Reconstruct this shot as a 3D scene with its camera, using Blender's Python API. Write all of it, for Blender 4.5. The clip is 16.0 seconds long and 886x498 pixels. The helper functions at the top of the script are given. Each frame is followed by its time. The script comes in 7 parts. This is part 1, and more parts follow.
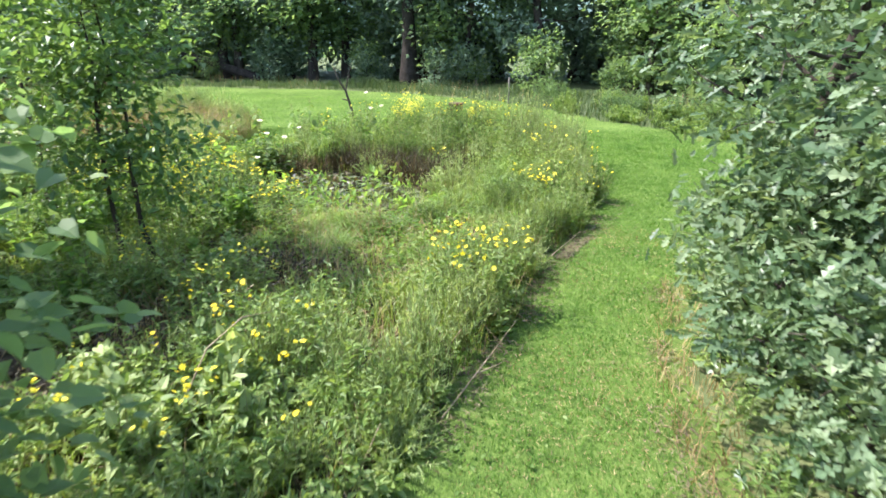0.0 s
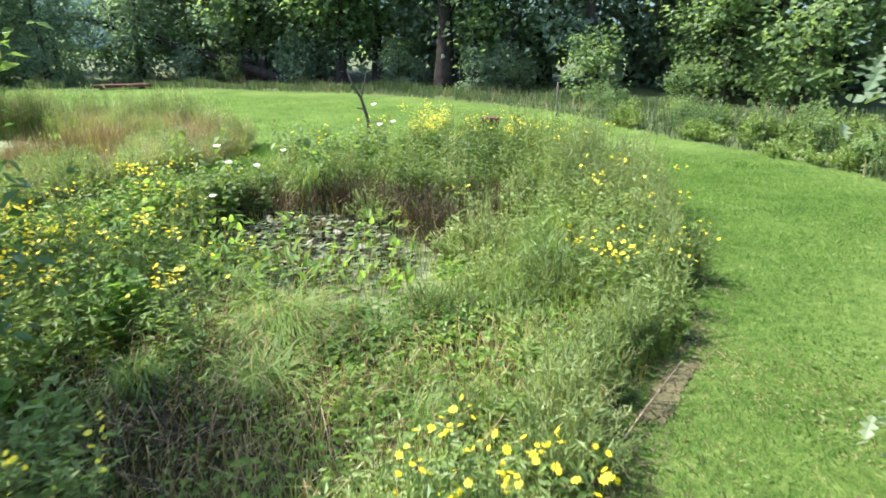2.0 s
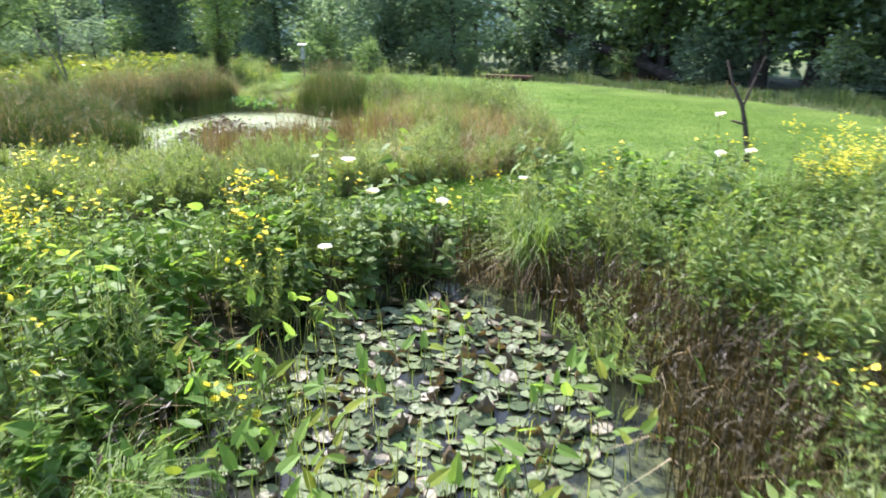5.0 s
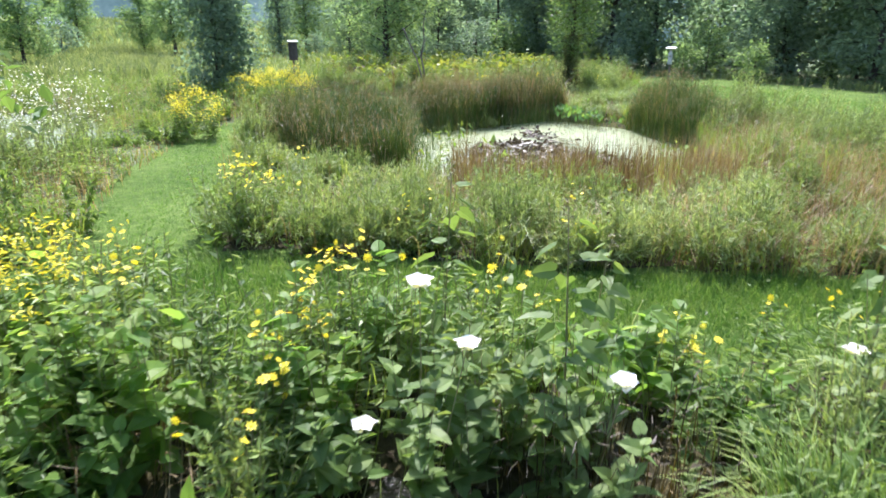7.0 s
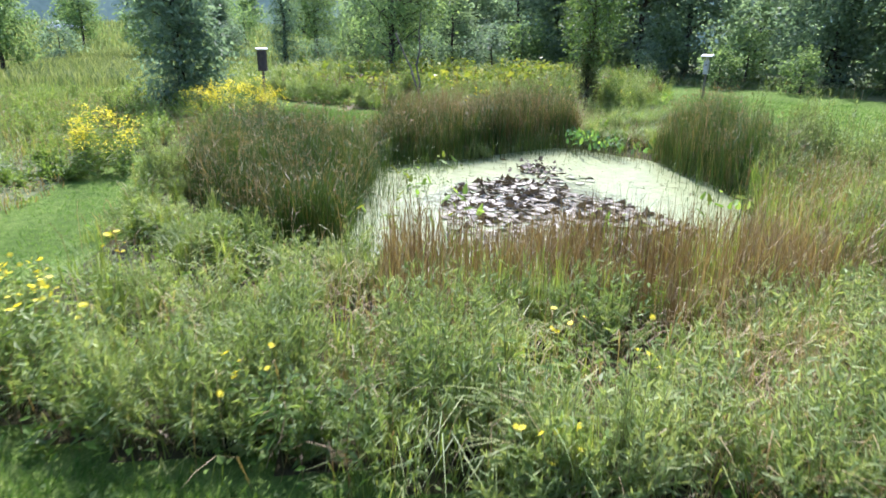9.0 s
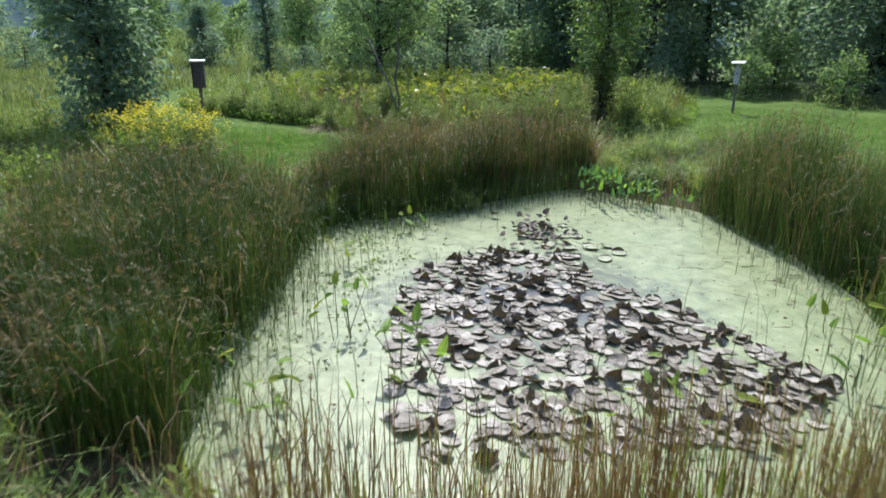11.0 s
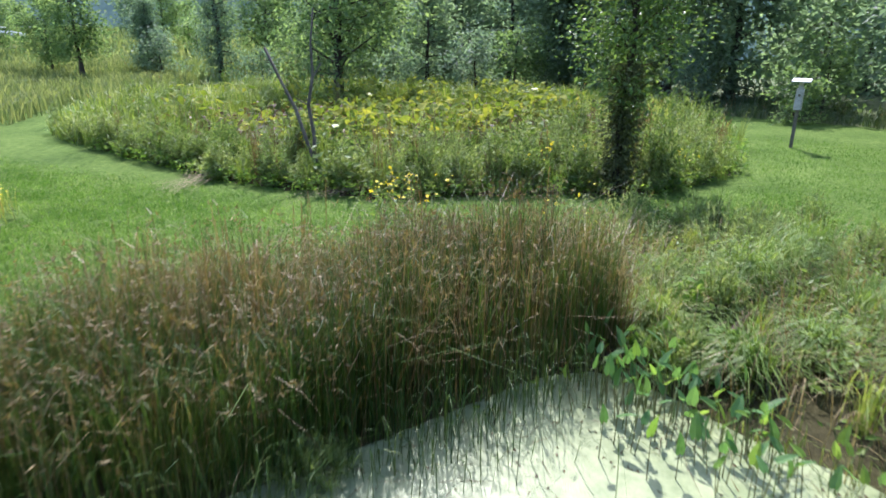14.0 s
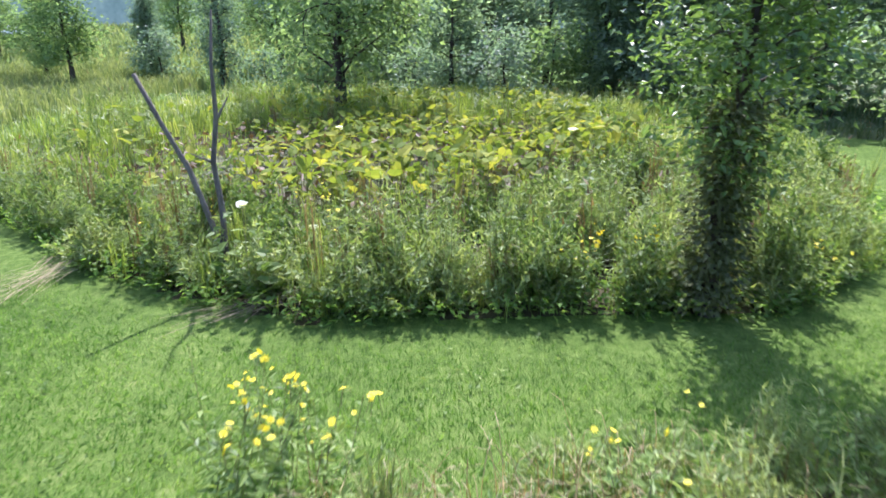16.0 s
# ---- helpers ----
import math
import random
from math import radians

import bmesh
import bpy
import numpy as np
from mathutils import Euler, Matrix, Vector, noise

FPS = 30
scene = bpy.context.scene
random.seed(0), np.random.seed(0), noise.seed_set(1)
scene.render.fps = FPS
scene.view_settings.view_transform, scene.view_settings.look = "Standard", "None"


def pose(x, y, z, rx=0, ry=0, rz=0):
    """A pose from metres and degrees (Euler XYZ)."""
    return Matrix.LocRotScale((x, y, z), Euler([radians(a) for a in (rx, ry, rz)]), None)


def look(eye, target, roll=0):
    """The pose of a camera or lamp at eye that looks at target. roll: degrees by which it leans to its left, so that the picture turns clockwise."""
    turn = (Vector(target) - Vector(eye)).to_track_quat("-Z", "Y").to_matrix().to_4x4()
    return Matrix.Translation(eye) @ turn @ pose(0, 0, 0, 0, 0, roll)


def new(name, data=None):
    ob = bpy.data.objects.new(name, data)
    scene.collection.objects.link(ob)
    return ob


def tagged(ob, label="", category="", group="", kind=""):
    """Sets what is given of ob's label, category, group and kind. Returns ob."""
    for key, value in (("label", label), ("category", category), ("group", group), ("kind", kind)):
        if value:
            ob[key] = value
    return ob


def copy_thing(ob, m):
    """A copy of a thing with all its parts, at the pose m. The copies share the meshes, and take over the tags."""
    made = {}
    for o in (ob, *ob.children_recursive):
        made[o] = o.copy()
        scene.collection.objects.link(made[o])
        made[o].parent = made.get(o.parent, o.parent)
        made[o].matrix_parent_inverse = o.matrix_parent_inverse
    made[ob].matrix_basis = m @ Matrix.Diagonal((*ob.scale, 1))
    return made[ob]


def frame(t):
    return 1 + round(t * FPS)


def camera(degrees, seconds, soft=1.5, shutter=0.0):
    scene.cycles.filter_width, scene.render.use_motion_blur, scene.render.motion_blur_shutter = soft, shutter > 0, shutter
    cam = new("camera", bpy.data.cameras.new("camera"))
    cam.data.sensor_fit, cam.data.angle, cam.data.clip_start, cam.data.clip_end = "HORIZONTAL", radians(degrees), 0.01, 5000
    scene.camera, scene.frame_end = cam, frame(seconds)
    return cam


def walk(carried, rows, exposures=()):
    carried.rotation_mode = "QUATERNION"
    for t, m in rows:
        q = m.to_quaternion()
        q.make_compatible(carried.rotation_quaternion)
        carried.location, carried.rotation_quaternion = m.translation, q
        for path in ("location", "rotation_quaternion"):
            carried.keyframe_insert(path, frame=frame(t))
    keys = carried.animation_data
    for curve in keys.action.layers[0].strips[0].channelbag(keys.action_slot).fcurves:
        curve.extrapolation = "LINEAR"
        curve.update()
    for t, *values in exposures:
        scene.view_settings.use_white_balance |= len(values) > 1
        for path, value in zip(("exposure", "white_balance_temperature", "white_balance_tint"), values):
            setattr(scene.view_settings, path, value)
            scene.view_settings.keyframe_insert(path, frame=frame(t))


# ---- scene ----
cam = camera(70.0, 16.0, 1.65, 0.3)
PATH = [
    (0, (1.327, 0.855, 3.519), (1.124, 2.731, 2.856), -0.6),
    (0.5, (1.246, 1.975, 3.578), (1.051, 3.85, 2.91), -0.5),
    (1, (1.214, 3.056, 3.599), (1.017, 4.93, 2.928), -0.5),
    (1.5, (1.183, 4.17, 3.532), (0.926, 6.037, 2.863), -0.5),
    (2, (1.206, 5.344, 3.387), (0.873, 7.201, 2.723), -0.6),
    (2.5, (1.234, 6.536, 3.162), (0.793, 8.373, 2.506), -0.5),
    (3, (1.183, 7.779, 2.948), (0.624, 9.584, 2.294), 0.1),
    (3.5, (1.131, 8.833, 2.792), (0.419, 10.584, 2.137), 0.4),
    (4, (0.941, 9.971, 2.713), (0.008, 11.615, 2.059), 0.5),
    (4.5, (0.71, 10.989, 2.681), (-0.456, 12.477, 2.029), 0.5),
    (5, (0.401, 12.018, 2.623), (-0.976, 13.316, 1.974), 0.3),
    (5.2, (0.272, 12.394, 2.628), (-1.185, 13.6, 1.979), 0.2),
    (7.3, (-2.151, 15.402, 2.647), (-4.022, 15.678, 1.995), 0.6),
    (7.5, (-2.473, 15.591, 2.663), (-4.345, 15.86, 2.013), 0.6),
    (8, (-3.409, 16.049, 2.681), (-5.284, 16.307, 2.033), 0.7),
    (8.5, (-4.312, 16.432, 2.715), (-6.187, 16.684, 2.067), 0.7),
    (9, (-5.25, 16.788, 2.735), (-7.127, 17.036, 2.089), 0.6),
    (9.2, (-5.628, 16.934, 2.748), (-7.504, 17.177, 2.1), 0.4),
    (11.3, (-9.976, 18.087, 2.764), (-11.859, 18.322, 2.133), 0.1),
    (11.5, (-10.402, 18.22, 2.772), (-12.285, 18.455, 2.141), 0.1),
    (12, (-11.445, 18.576, 2.792), (-13.327, 18.813, 2.16), 0.1),
    (12.5, (-12.497, 18.956, 2.823), (-14.381, 19.191, 2.193), 0.1),
    (13, (-13.635, 19.318, 2.83), (-15.519, 19.556, 2.202), 0.3),
    (13.5, (-14.805, 19.721, 2.851), (-16.69, 19.955, 2.224), 0.4),
    (14, (-16.027, 20.002, 2.898), (-17.91, 20.242, 2.269), 0.6),
    (14.5, (-17.397, 20.34, 2.913), (-19.28, 20.574, 2.281), 0.4),
    (15, (-18.488, 20.691, 3.01), (-20.371, 20.912, 2.372), 0.6),
    (15.5, (-19.693, 21.02, 3.159), (-21.573, 21.213, 2.505), 0.0),
    (16, (-21.098, 21.374, 3.209), (-22.985, 21.493, 2.557), -0.0),
]
EXPOSURES = [(0, 2.03, 6100, 17), (1.5, 1.95, 6100, 17), (3, 1.85, 6100, 16), (4, 1.82, 6040, 18), (5, 1.87, 6000, 21), (7.5, 1.75, 5850, 23), (9, 1.64, 5800, 24), (11.5, 0.82, 5800, 18), (12.5, 0.83, 5800, 18), (13.0, 0.9, 5800, 18.4), (13.5, 1.12, 5800, 19), (14.5, 1.72, 5800, 24), (15, 1.9, 5780, 25), (16, 1.8, 5750, 25)]
walk(cam, [(t, look(eye, target, roll)) for t, eye, target, roll in PATH], EXPOSURES)

# ---- light ----
SUN_FROM = Vector((-1.0, 0.06, 0.0)).normalized()
SUN_UP = radians(53)
world = bpy.data.worlds.new("sky")
scene.world = world
world.use_nodes = True
wn = world.node_tree.nodes
sky = wn.new("ShaderNodeTexSky")
sky.sky_type, sky.sun_disc = "NISHITA", False
sky.dust_density = 1.6
sky.sun_elevation, sky.sun_rotation = SUN_UP, math.atan2(SUN_FROM.x, SUN_FROM.y)
world.node_tree.links.new(sky.outputs[0], wn["Background"].inputs[0])
wn["Background"].inputs[1].default_value = 0.15
sun_data = bpy.data.lights.new("sun", "SUN")
sun_data.energy, sun_data.angle, sun_data.color = 3.4, radians(0.7), (1.0, 0.95, 0.87)
sun = new("sun", sun_data)
sun_way = SUN_FROM * math.cos(SUN_UP) + Vector((0, 0, math.sin(SUN_UP)))
sun.matrix_world = look(sun_way * 60, (0, 0, 0))

# ---- materials ----
rng = np.random.default_rng(7)


def nodes_of(name):
    m = bpy.data.materials.new(name)
    m.use_nodes = True
    return m, m.node_tree.nodes, m.node_tree.links


def ramp(nodes, *stops):
    r = nodes.new("ShaderNodeValToRGB")
    while len(r.color_ramp.elements) < len(stops):
        r.color_ramp.elements.new(0.5)
    for e, (p, c) in zip(r.color_ramp.elements, stops):
        e.position, e.color = p, (*c, 1)
    return r


def noise_at(nodes, links, scale, detail=3.0, rough=0.55):
    n = nodes.new("ShaderNodeTexNoise")
    n.inputs["Scale"].default_value, n.inputs["Detail"].default_value, n.inputs["Roughness"].default_value = scale, detail, rough
    g = nodes.new("ShaderNodeNewGeometry")
    links.new(g.outputs["Position"], n.inputs["Vector"])
    return n


def leaf_mat(name, dark, mid, light, see=0.45, rough=0.5, patch=0.7, gloss=0.4, glow=(1.5, 1.45, 0.75)):
    """Leaf or blade: colour varies from leaf to leaf and in drifts over the ground; light shines through."""
    m, nodes, links = nodes_of(name)
    p = nodes["Principled BSDF"]
    g = nodes.new("ShaderNodeNewGeometry")
    drift = noise_at(nodes, links, patch, 2.0)
    mix = nodes.new("ShaderNodeMath")
    mix.operation = "MULTIPLY_ADD"
    links.new(g.outputs["Random Per Island"], mix.inputs[0])
    mix.inputs[1].default_value = 0.62
    shift = nodes.new("ShaderNodeMath")
    shift.operation = "MULTIPLY_ADD"
    links.new(drift.outputs["Fac"], shift.inputs[0])
    shift.inputs[1].default_value, shift.inputs[2].default_value = 1.3, -0.46
    links.new(shift.outputs[0], mix.inputs[2])
    r = ramp(nodes, (0.05, dark), (0.5, mid), (0.95, light))
    links.new(mix.outputs[0], r.inputs[0])
    links.new(r.outputs[0], p.inputs["Base Color"])
    p.inputs["Roughness"].default_value = rough
    p.inputs["Specular IOR Level"].default_value = gloss
    t = nodes.new("ShaderNodeBsdfTranslucent")
    tint = nodes.new("ShaderNodeMix")
    tint.data_type, tint.blend_type = "RGBA", "MULTIPLY"
    tint.inputs["Factor"].default_value = 1.0
    links.new(r.outputs[0], tint.inputs["A"])
    tint.inputs["B"].default_value = (*glow, 1)
    links.new(tint.outputs["Result"], t.inputs["Color"])
    ms = nodes.new("ShaderNodeMixShader")
    ms.inputs[0].default_value = see
    links.new(p.outputs[0], ms.inputs[1])
    links.new(t.outputs[0], ms.inputs[2])
    links.new(ms.outputs[0], nodes["Material Output"].inputs["Surface"])
    return m


def rough_mat(name, dark, mid, light, scale, rough=0.9, bump=0.5, fine=None, metal=0.0, stretch=None):
    """Earth, bark, wood or rust: two sizes of noise in the colour and relief."""
    m, nodes, links = nodes_of(name)
    p = nodes["Principled BSDF"]
    a, b = noise_at(nodes, links, scale, 6.0), noise_at(nodes, links, fine or scale * 9, 4.0, 0.65)
    if stretch:
        for n in (a, b):
            mp = nodes.new("ShaderNodeMapping")
            mp.inputs["Scale"].default_value = stretch
            links.new(n.inputs["Vector"].links[0].from_socket, mp.inputs["Vector"])
            links.new(mp.outputs[0], n.inputs["Vector"])
    s = nodes.new("ShaderNodeMath")
    s.operation = "MULTIPLY_ADD"
    links.new(b.outputs["Fac"], s.inputs[0])
    s.inputs[1].default_value = 0.7
    h = nodes.new("ShaderNodeMath")
    h.operation = "MULTIPLY_ADD"
    links.new(a.outputs["Fac"], h.inputs[0])
    h.inputs[1].default_value, h.inputs[2].default_value = 1.1, -0.38
    links.new(h.outputs[0], s.inputs[2])
    r = ramp(nodes, (0.2, dark), (0.5, mid), (0.85, light))
    links.new(s.outputs[0], r.inputs[0])
    links.new(r.outputs[0], p.inputs["Base Color"])
    p.inputs["Roughness"].default_value, p.inputs["Metallic"].default_value = rough, metal
    p.inputs["Specular IOR Level"].default_value = 0.2
    bp = nodes.new("ShaderNodeBump")
    bp.inputs["Strength"].default_value, bp.inputs["Distance"].default_value = bump, 0.02
    links.new(b.outputs["Fac"], bp.inputs["Height"])
    links.new(bp.outputs[0], p.inputs["Normal"])
    return m


def pond_mat(name, weed_dark, weed_light, open_at, gap_low, gap_high, deep=(0.012, 0.014, 0.008), rough=0.34):
    """Still water under floating duckweed; the weed leaves open water round a given place."""
    m, nodes, links = nodes_of(name)
    p = nodes["Principled BSDF"]
    g = nodes.new("ShaderNodeNewGeometry")
    big, small, grain = noise_at(nodes, links, 0.9, 5.0, 0.6), noise_at(nodes, links, 5.0, 5.0, 0.7), noise_at(nodes, links, 60.0, 2.0)
    dist = nodes.new("ShaderNodeVectorMath")
    dist.operation = "DISTANCE"
    links.new(g.outputs["Position"], dist.inputs[0])
    dist.inputs[1].default_value = open_at
    a = nodes.new("ShaderNodeMath")
    a.operation = "MULTIPLY_ADD"
    links.new(small.outputs["Fac"], a.inputs[0])
    a.inputs[1].default_value = 2.6
    links.new(dist.outputs["Value"], a.inputs[2])
    b = nodes.new("ShaderNodeMath")
    b.operation = "MULTIPLY_ADD"
    links.new(big.outputs["Fac"], b.inputs[0])
    b.inputs[1].default_value = 2.2
    links.new(a.outputs[0], b.inputs[2])
    cover = nodes.new("ShaderNodeMapRange")
    links.new(b.outputs[0], cover.inputs["Value"])
    cover.inputs["From Min"].default_value, cover.inputs["From Max"].default_value = gap_low, gap_high
    r = ramp(nodes, (0.3, weed_dark), (0.7, weed_light))
    links.new(small.outputs["Fac"], r.inputs[0])
    mix = nodes.new("ShaderNodeMix")
    mix.data_type = "RGBA"
    links.new(cover.outputs[0], mix.inputs["Factor"])
    mix.inputs["A"].default_value = (*deep, 1)
    links.new(r.outputs[0], mix.inputs["B"])
    links.new(mix.outputs["Result"], p.inputs["Base Color"])
    ro = nodes.new("ShaderNodeMapRange")
    links.new(cover.outputs[0], ro.inputs["Value"])
    ro.inputs["To Min"].default_value, ro.inputs["To Max"].default_value = 0.06, rough
    links.new(ro.outputs[0], p.inputs["Roughness"])
    p.inputs["IOR"].default_value = 1.33
    bp = nodes.new("ShaderNodeBump")
    bp.inputs["Strength"].default_value, bp.inputs["Distance"].default_value = 0.25, 0.01
    links.new(grain.outputs["Fac"], bp.inputs["Height"])
    links.new(bp.outputs[0], p.inputs["Normal"])
    return m


def lawn_mat(name):
    """Mown turf: broad drifts, tufts and single-blade grain, with worn straw-coloured spots."""
    m, nodes, links = nodes_of(name)
    p = nodes["Principled BSDF"]
    drift, tuft, grain = noise_at(nodes, links, 0.45, 4.0), noise_at(nodes, links, 6.0, 4.0, 0.65), noise_at(nodes, links, 70.0, 3.0, 0.7)
    last = None
    for n, w in ((drift, 0.7), (tuft, 1.0), (grain, 1.5)):
        a = nodes.new("ShaderNodeMath")
        a.operation = "MULTIPLY_ADD"
        links.new(n.outputs["Fac"], a.inputs[0])
        a.inputs[1].default_value, a.inputs[2].default_value = w, -1.1
        if last:
            links.new(last.outputs[0], a.inputs[2])
        last = a
    r = ramp(nodes, (0.1, (0.033, 0.066, 0.014)), (0.5, (0.102, 0.168, 0.034)), (0.72, (0.158, 0.228, 0.054)), (1.0, (0.25, 0.255, 0.11)))
    links.new(last.outputs[0], r.inputs[0])
    links.new(r.outputs[0], p.inputs["Base Color"])
    p.inputs["Roughness"].default_value, p.inputs["Specular IOR Level"].default_value = 0.9, 0.05
    bp = nodes.new("ShaderNodeBump")
    bp.inputs["Strength"].default_value, bp.inputs["Distance"].default_value = 0.8, 0.03
    links.new(last.outputs[0], bp.inputs["Height"])
    links.new(bp.outputs[0], p.inputs["Normal"])
    return m


LAWN = lawn_mat("mown lawn")
SOIL = rough_mat("damp soil and litter", (0.022, 0.02, 0.0075), (0.042, 0.038, 0.0135), (0.075, 0.07, 0.027), 1.3, 0.9, 0.9, 24)
MUD = rough_mat("dried mud with litter", (0.025, 0.02, 0.012), (0.05, 0.041, 0.025), (0.11, 0.092, 0.06), 1.6, 0.85, 0.9, 20)
DIRT = rough_mat("bare tan earth", (0.058, 0.06, 0.024), (0.105, 0.1, 0.045), (0.17, 0.152, 0.075), 5.0, 0.9, 0.6, 30)
TURF = rough_mat("rough unmown turf", (0.03, 0.045, 0.014), (0.075, 0.1, 0.035), (0.15, 0.165, 0.07), 0.8, 0.9, 0.9, 14)
BARK = rough_mat("bark", (0.018, 0.014, 0.011), (0.05, 0.04, 0.03), (0.11, 0.095, 0.075), 3.0, 0.9, 0.9, 22, stretch=(1, 1, 0.25))
DARK_BARK = rough_mat("dark brown bark", (0.01, 0.008, 0.006), (0.026, 0.021, 0.016), (0.06, 0.05, 0.04), 3.0, 0.9, 0.9, 22)
DEADWOOD = rough_mat("grey dead wood", (0.05, 0.043, 0.034), (0.13, 0.115, 0.095), (0.27, 0.245, 0.2), 4.0, 0.85, 0.7, 30, stretch=(1, 1, 0.2))
BOARD = rough_mat("weathered dark board", (0.03, 0.025, 0.02), (0.07, 0.058, 0.048), (0.13, 0.11, 0.09), 4.0, 0.8, 0.5, 40, stretch=(1, 1, 0.2))
PALE_BOARD = rough_mat("pale weathered board", (0.25, 0.24, 0.22), (0.45, 0.43, 0.40), (0.62, 0.6, 0.57), 5.0, 0.7, 0.3, 40)
METAL_ROOF = rough_mat("pale sheet roof", (0.5, 0.5, 0.49), (0.66, 0.66, 0.65), (0.78, 0.78, 0.77), 5.0, 0.5, 0.15, 40)
RUST = rough_mat("red-brown planks", (0.045, 0.022, 0.015), (0.095, 0.045, 0.032), (0.16, 0.085, 0.06), 6.0, 0.8, 0.5, 40)
STRAW_STICK = rough_mat("dry pale stick", (0.15, 0.115, 0.065), (0.29, 0.23, 0.135), (0.42, 0.35, 0.22), 9.0, 0.8, 0.3, 60)

GRASS = leaf_mat("bed grass", (0.07, 0.125, 0.022), (0.165, 0.245, 0.046), (0.36, 0.4, 0.115), 0.42)
# deeper green than LAWN_BLADE, for the strip between two beds
DEEP_BLADE = leaf_mat("deeper green lawn blades", (0.036, 0.092, 0.019), (0.083, 0.168, 0.036), (0.172, 0.25, 0.07), 0.45, 0.7, patch=1.1, gloss=0.05)
LAWN_BLADE = leaf_mat("lawn blades", (0.037, 0.098, 0.018), (0.093, 0.198, 0.038), (0.195, 0.3, 0.085), 0.5, 0.7, patch=1.1, gloss=0.05)
DRY_GRASS = leaf_mat("dry grass", (0.12, 0.08, 0.034), (0.255, 0.185, 0.08), (0.44, 0.355, 0.185), 0.3)
# brown of dead stalks, made darker still to stand for shade
DARK_DRY = leaf_mat("dead growth, darkened for shade", (0.018, 0.0148, 0.0042), (0.042, 0.0335, 0.0095), (0.098, 0.077, 0.024), 0.25)
FORB = leaf_mat("wildflower leaves", (0.07, 0.13, 0.03), (0.165, 0.255, 0.06), (0.31, 0.39, 0.13), 0.42, 0.5)
GREY_FORB = leaf_mat("grey-green feathery leaves", (0.09, 0.155, 0.042), (0.2, 0.28, 0.09), (0.39, 0.455, 0.2), 0.4, 0.6)
BROAD = leaf_mat("broad leaves", (0.075, 0.155, 0.03), (0.15, 0.27, 0.055), (0.28, 0.38, 0.1), 0.55, 0.5, gloss=0.22)
PICKEREL = leaf_mat("pickerelweed leaves", (0.045, 0.12, 0.035), (0.085, 0.19, 0.06), (0.16, 0.28, 0.095), 0.45, 0.4, gloss=0.4)
SEDGE = leaf_mat("sedge blades", (0.075, 0.145, 0.024), (0.165, 0.265, 0.05), (0.33, 0.4, 0.11), 0.45)
STEM = leaf_mat("stems", (0.09, 0.10, 0.035), (0.18, 0.18, 0.07), (0.3, 0.26, 0.13), 0.1)
# darker than the other grasses: the wood's shade is put into the colour
WOOD_GRASS = leaf_mat("woodland grass darkened for shade", (0.035, 0.07, 0.022), (0.07, 0.115, 0.04), (0.14, 0.18, 0.075), 0.35)
MEADOW = leaf_mat("meadow grass", (0.08, 0.125, 0.05), (0.16, 0.205, 0.085), (0.28, 0.31, 0.15), 0.4, 0.8, gloss=0.05)
MALLOW = leaf_mat("mallow leaves", (0.065, 0.12, 0.028), (0.125, 0.2, 0.052), (0.23, 0.3, 0.105), 0.4, 0.5, gloss=0.2)
RUSH = leaf_mat("rush stems", (0.022, 0.052, 0.011), (0.05, 0.1, 0.019), (0.13, 0.165, 0.042), 0.25, 0.5, gloss=0.2)
SEED = leaf_mat("brown rush seed heads", (0.095, 0.07, 0.026), (0.17, 0.13, 0.055), (0.29, 0.235, 0.11), 0.3, 0.7)
BROWN_RUSH = leaf_mat("brown rush stems", (0.085, 0.056, 0.023), (0.18, 0.128, 0.056), (0.32, 0.25, 0.12), 0.25)
YELLOW = leaf_mat("yellow petals", (0.7, 0.55, 0.01), (0.84, 0.71, 0.025), (0.92, 0.83, 0.09), 0.3, 0.5)
GOLD = leaf_mat("goldenrod plumes", (0.55, 0.49, 0.03), (0.72, 0.64, 0.045), (0.85, 0.79, 0.13), 0.3, 0.6)
WHITE = leaf_mat("white petals", (0.74, 0.74, 0.70), (0.8, 0.8, 0.77), (0.85, 0.85, 0.82), 0.3, 0.5)
OAK = leaf_mat("oak leaves", (0.045, 0.09, 0.04), (0.095, 0.155, 0.068), (0.22, 0.285, 0.15), 0.35, 0.42, gloss=0.4)
TREE_LEAF = leaf_mat("woodland leaves", (0.086, 0.147, 0.064), (0.152, 0.235, 0.096), (0.255, 0.345, 0.145), 0.55, 0.55, patch=0.3, gloss=0.25, glow=(1.4, 1.42, 0.85))
TREE_DARK = leaf_mat("dark woodland leaves", (0.095, 0.15, 0.1), (0.158, 0.225, 0.15), (0.24, 0.315, 0.2), 0.5, 0.55, patch=0.3, gloss=0.3, glow=(1.3, 1.4, 0.95))
# lighter, bluer leaves for western trees; haze is put into the colour
TREE_HAZE = leaf_mat("woodland leaves paled for haze", (0.1, 0.15, 0.095), (0.165, 0.23, 0.14), (0.26, 0.335, 0.2), 0.6, 0.6, patch=0.3, gloss=0.2, glow=(1.3, 1.4, 0.95))
VINE = leaf_mat("dark vine leaves", (0.06, 0.075, 0.032), (0.115, 0.138, 0.06), (0.21, 0.235, 0.115), 0.35, 0.6, gloss=0.15)
YOUNG_LEAF = leaf_mat("young tree leaves", (0.06, 0.115, 0.035), (0.115, 0.2, 0.055), (0.21, 0.3, 0.1), 0.42, 0.42)
PALE_LEAF = leaf_mat("bleached dead leaves", (0.1, 0.085, 0.055), (0.2, 0.175, 0.12), (0.34, 0.31, 0.23), 0.1, 0.8)
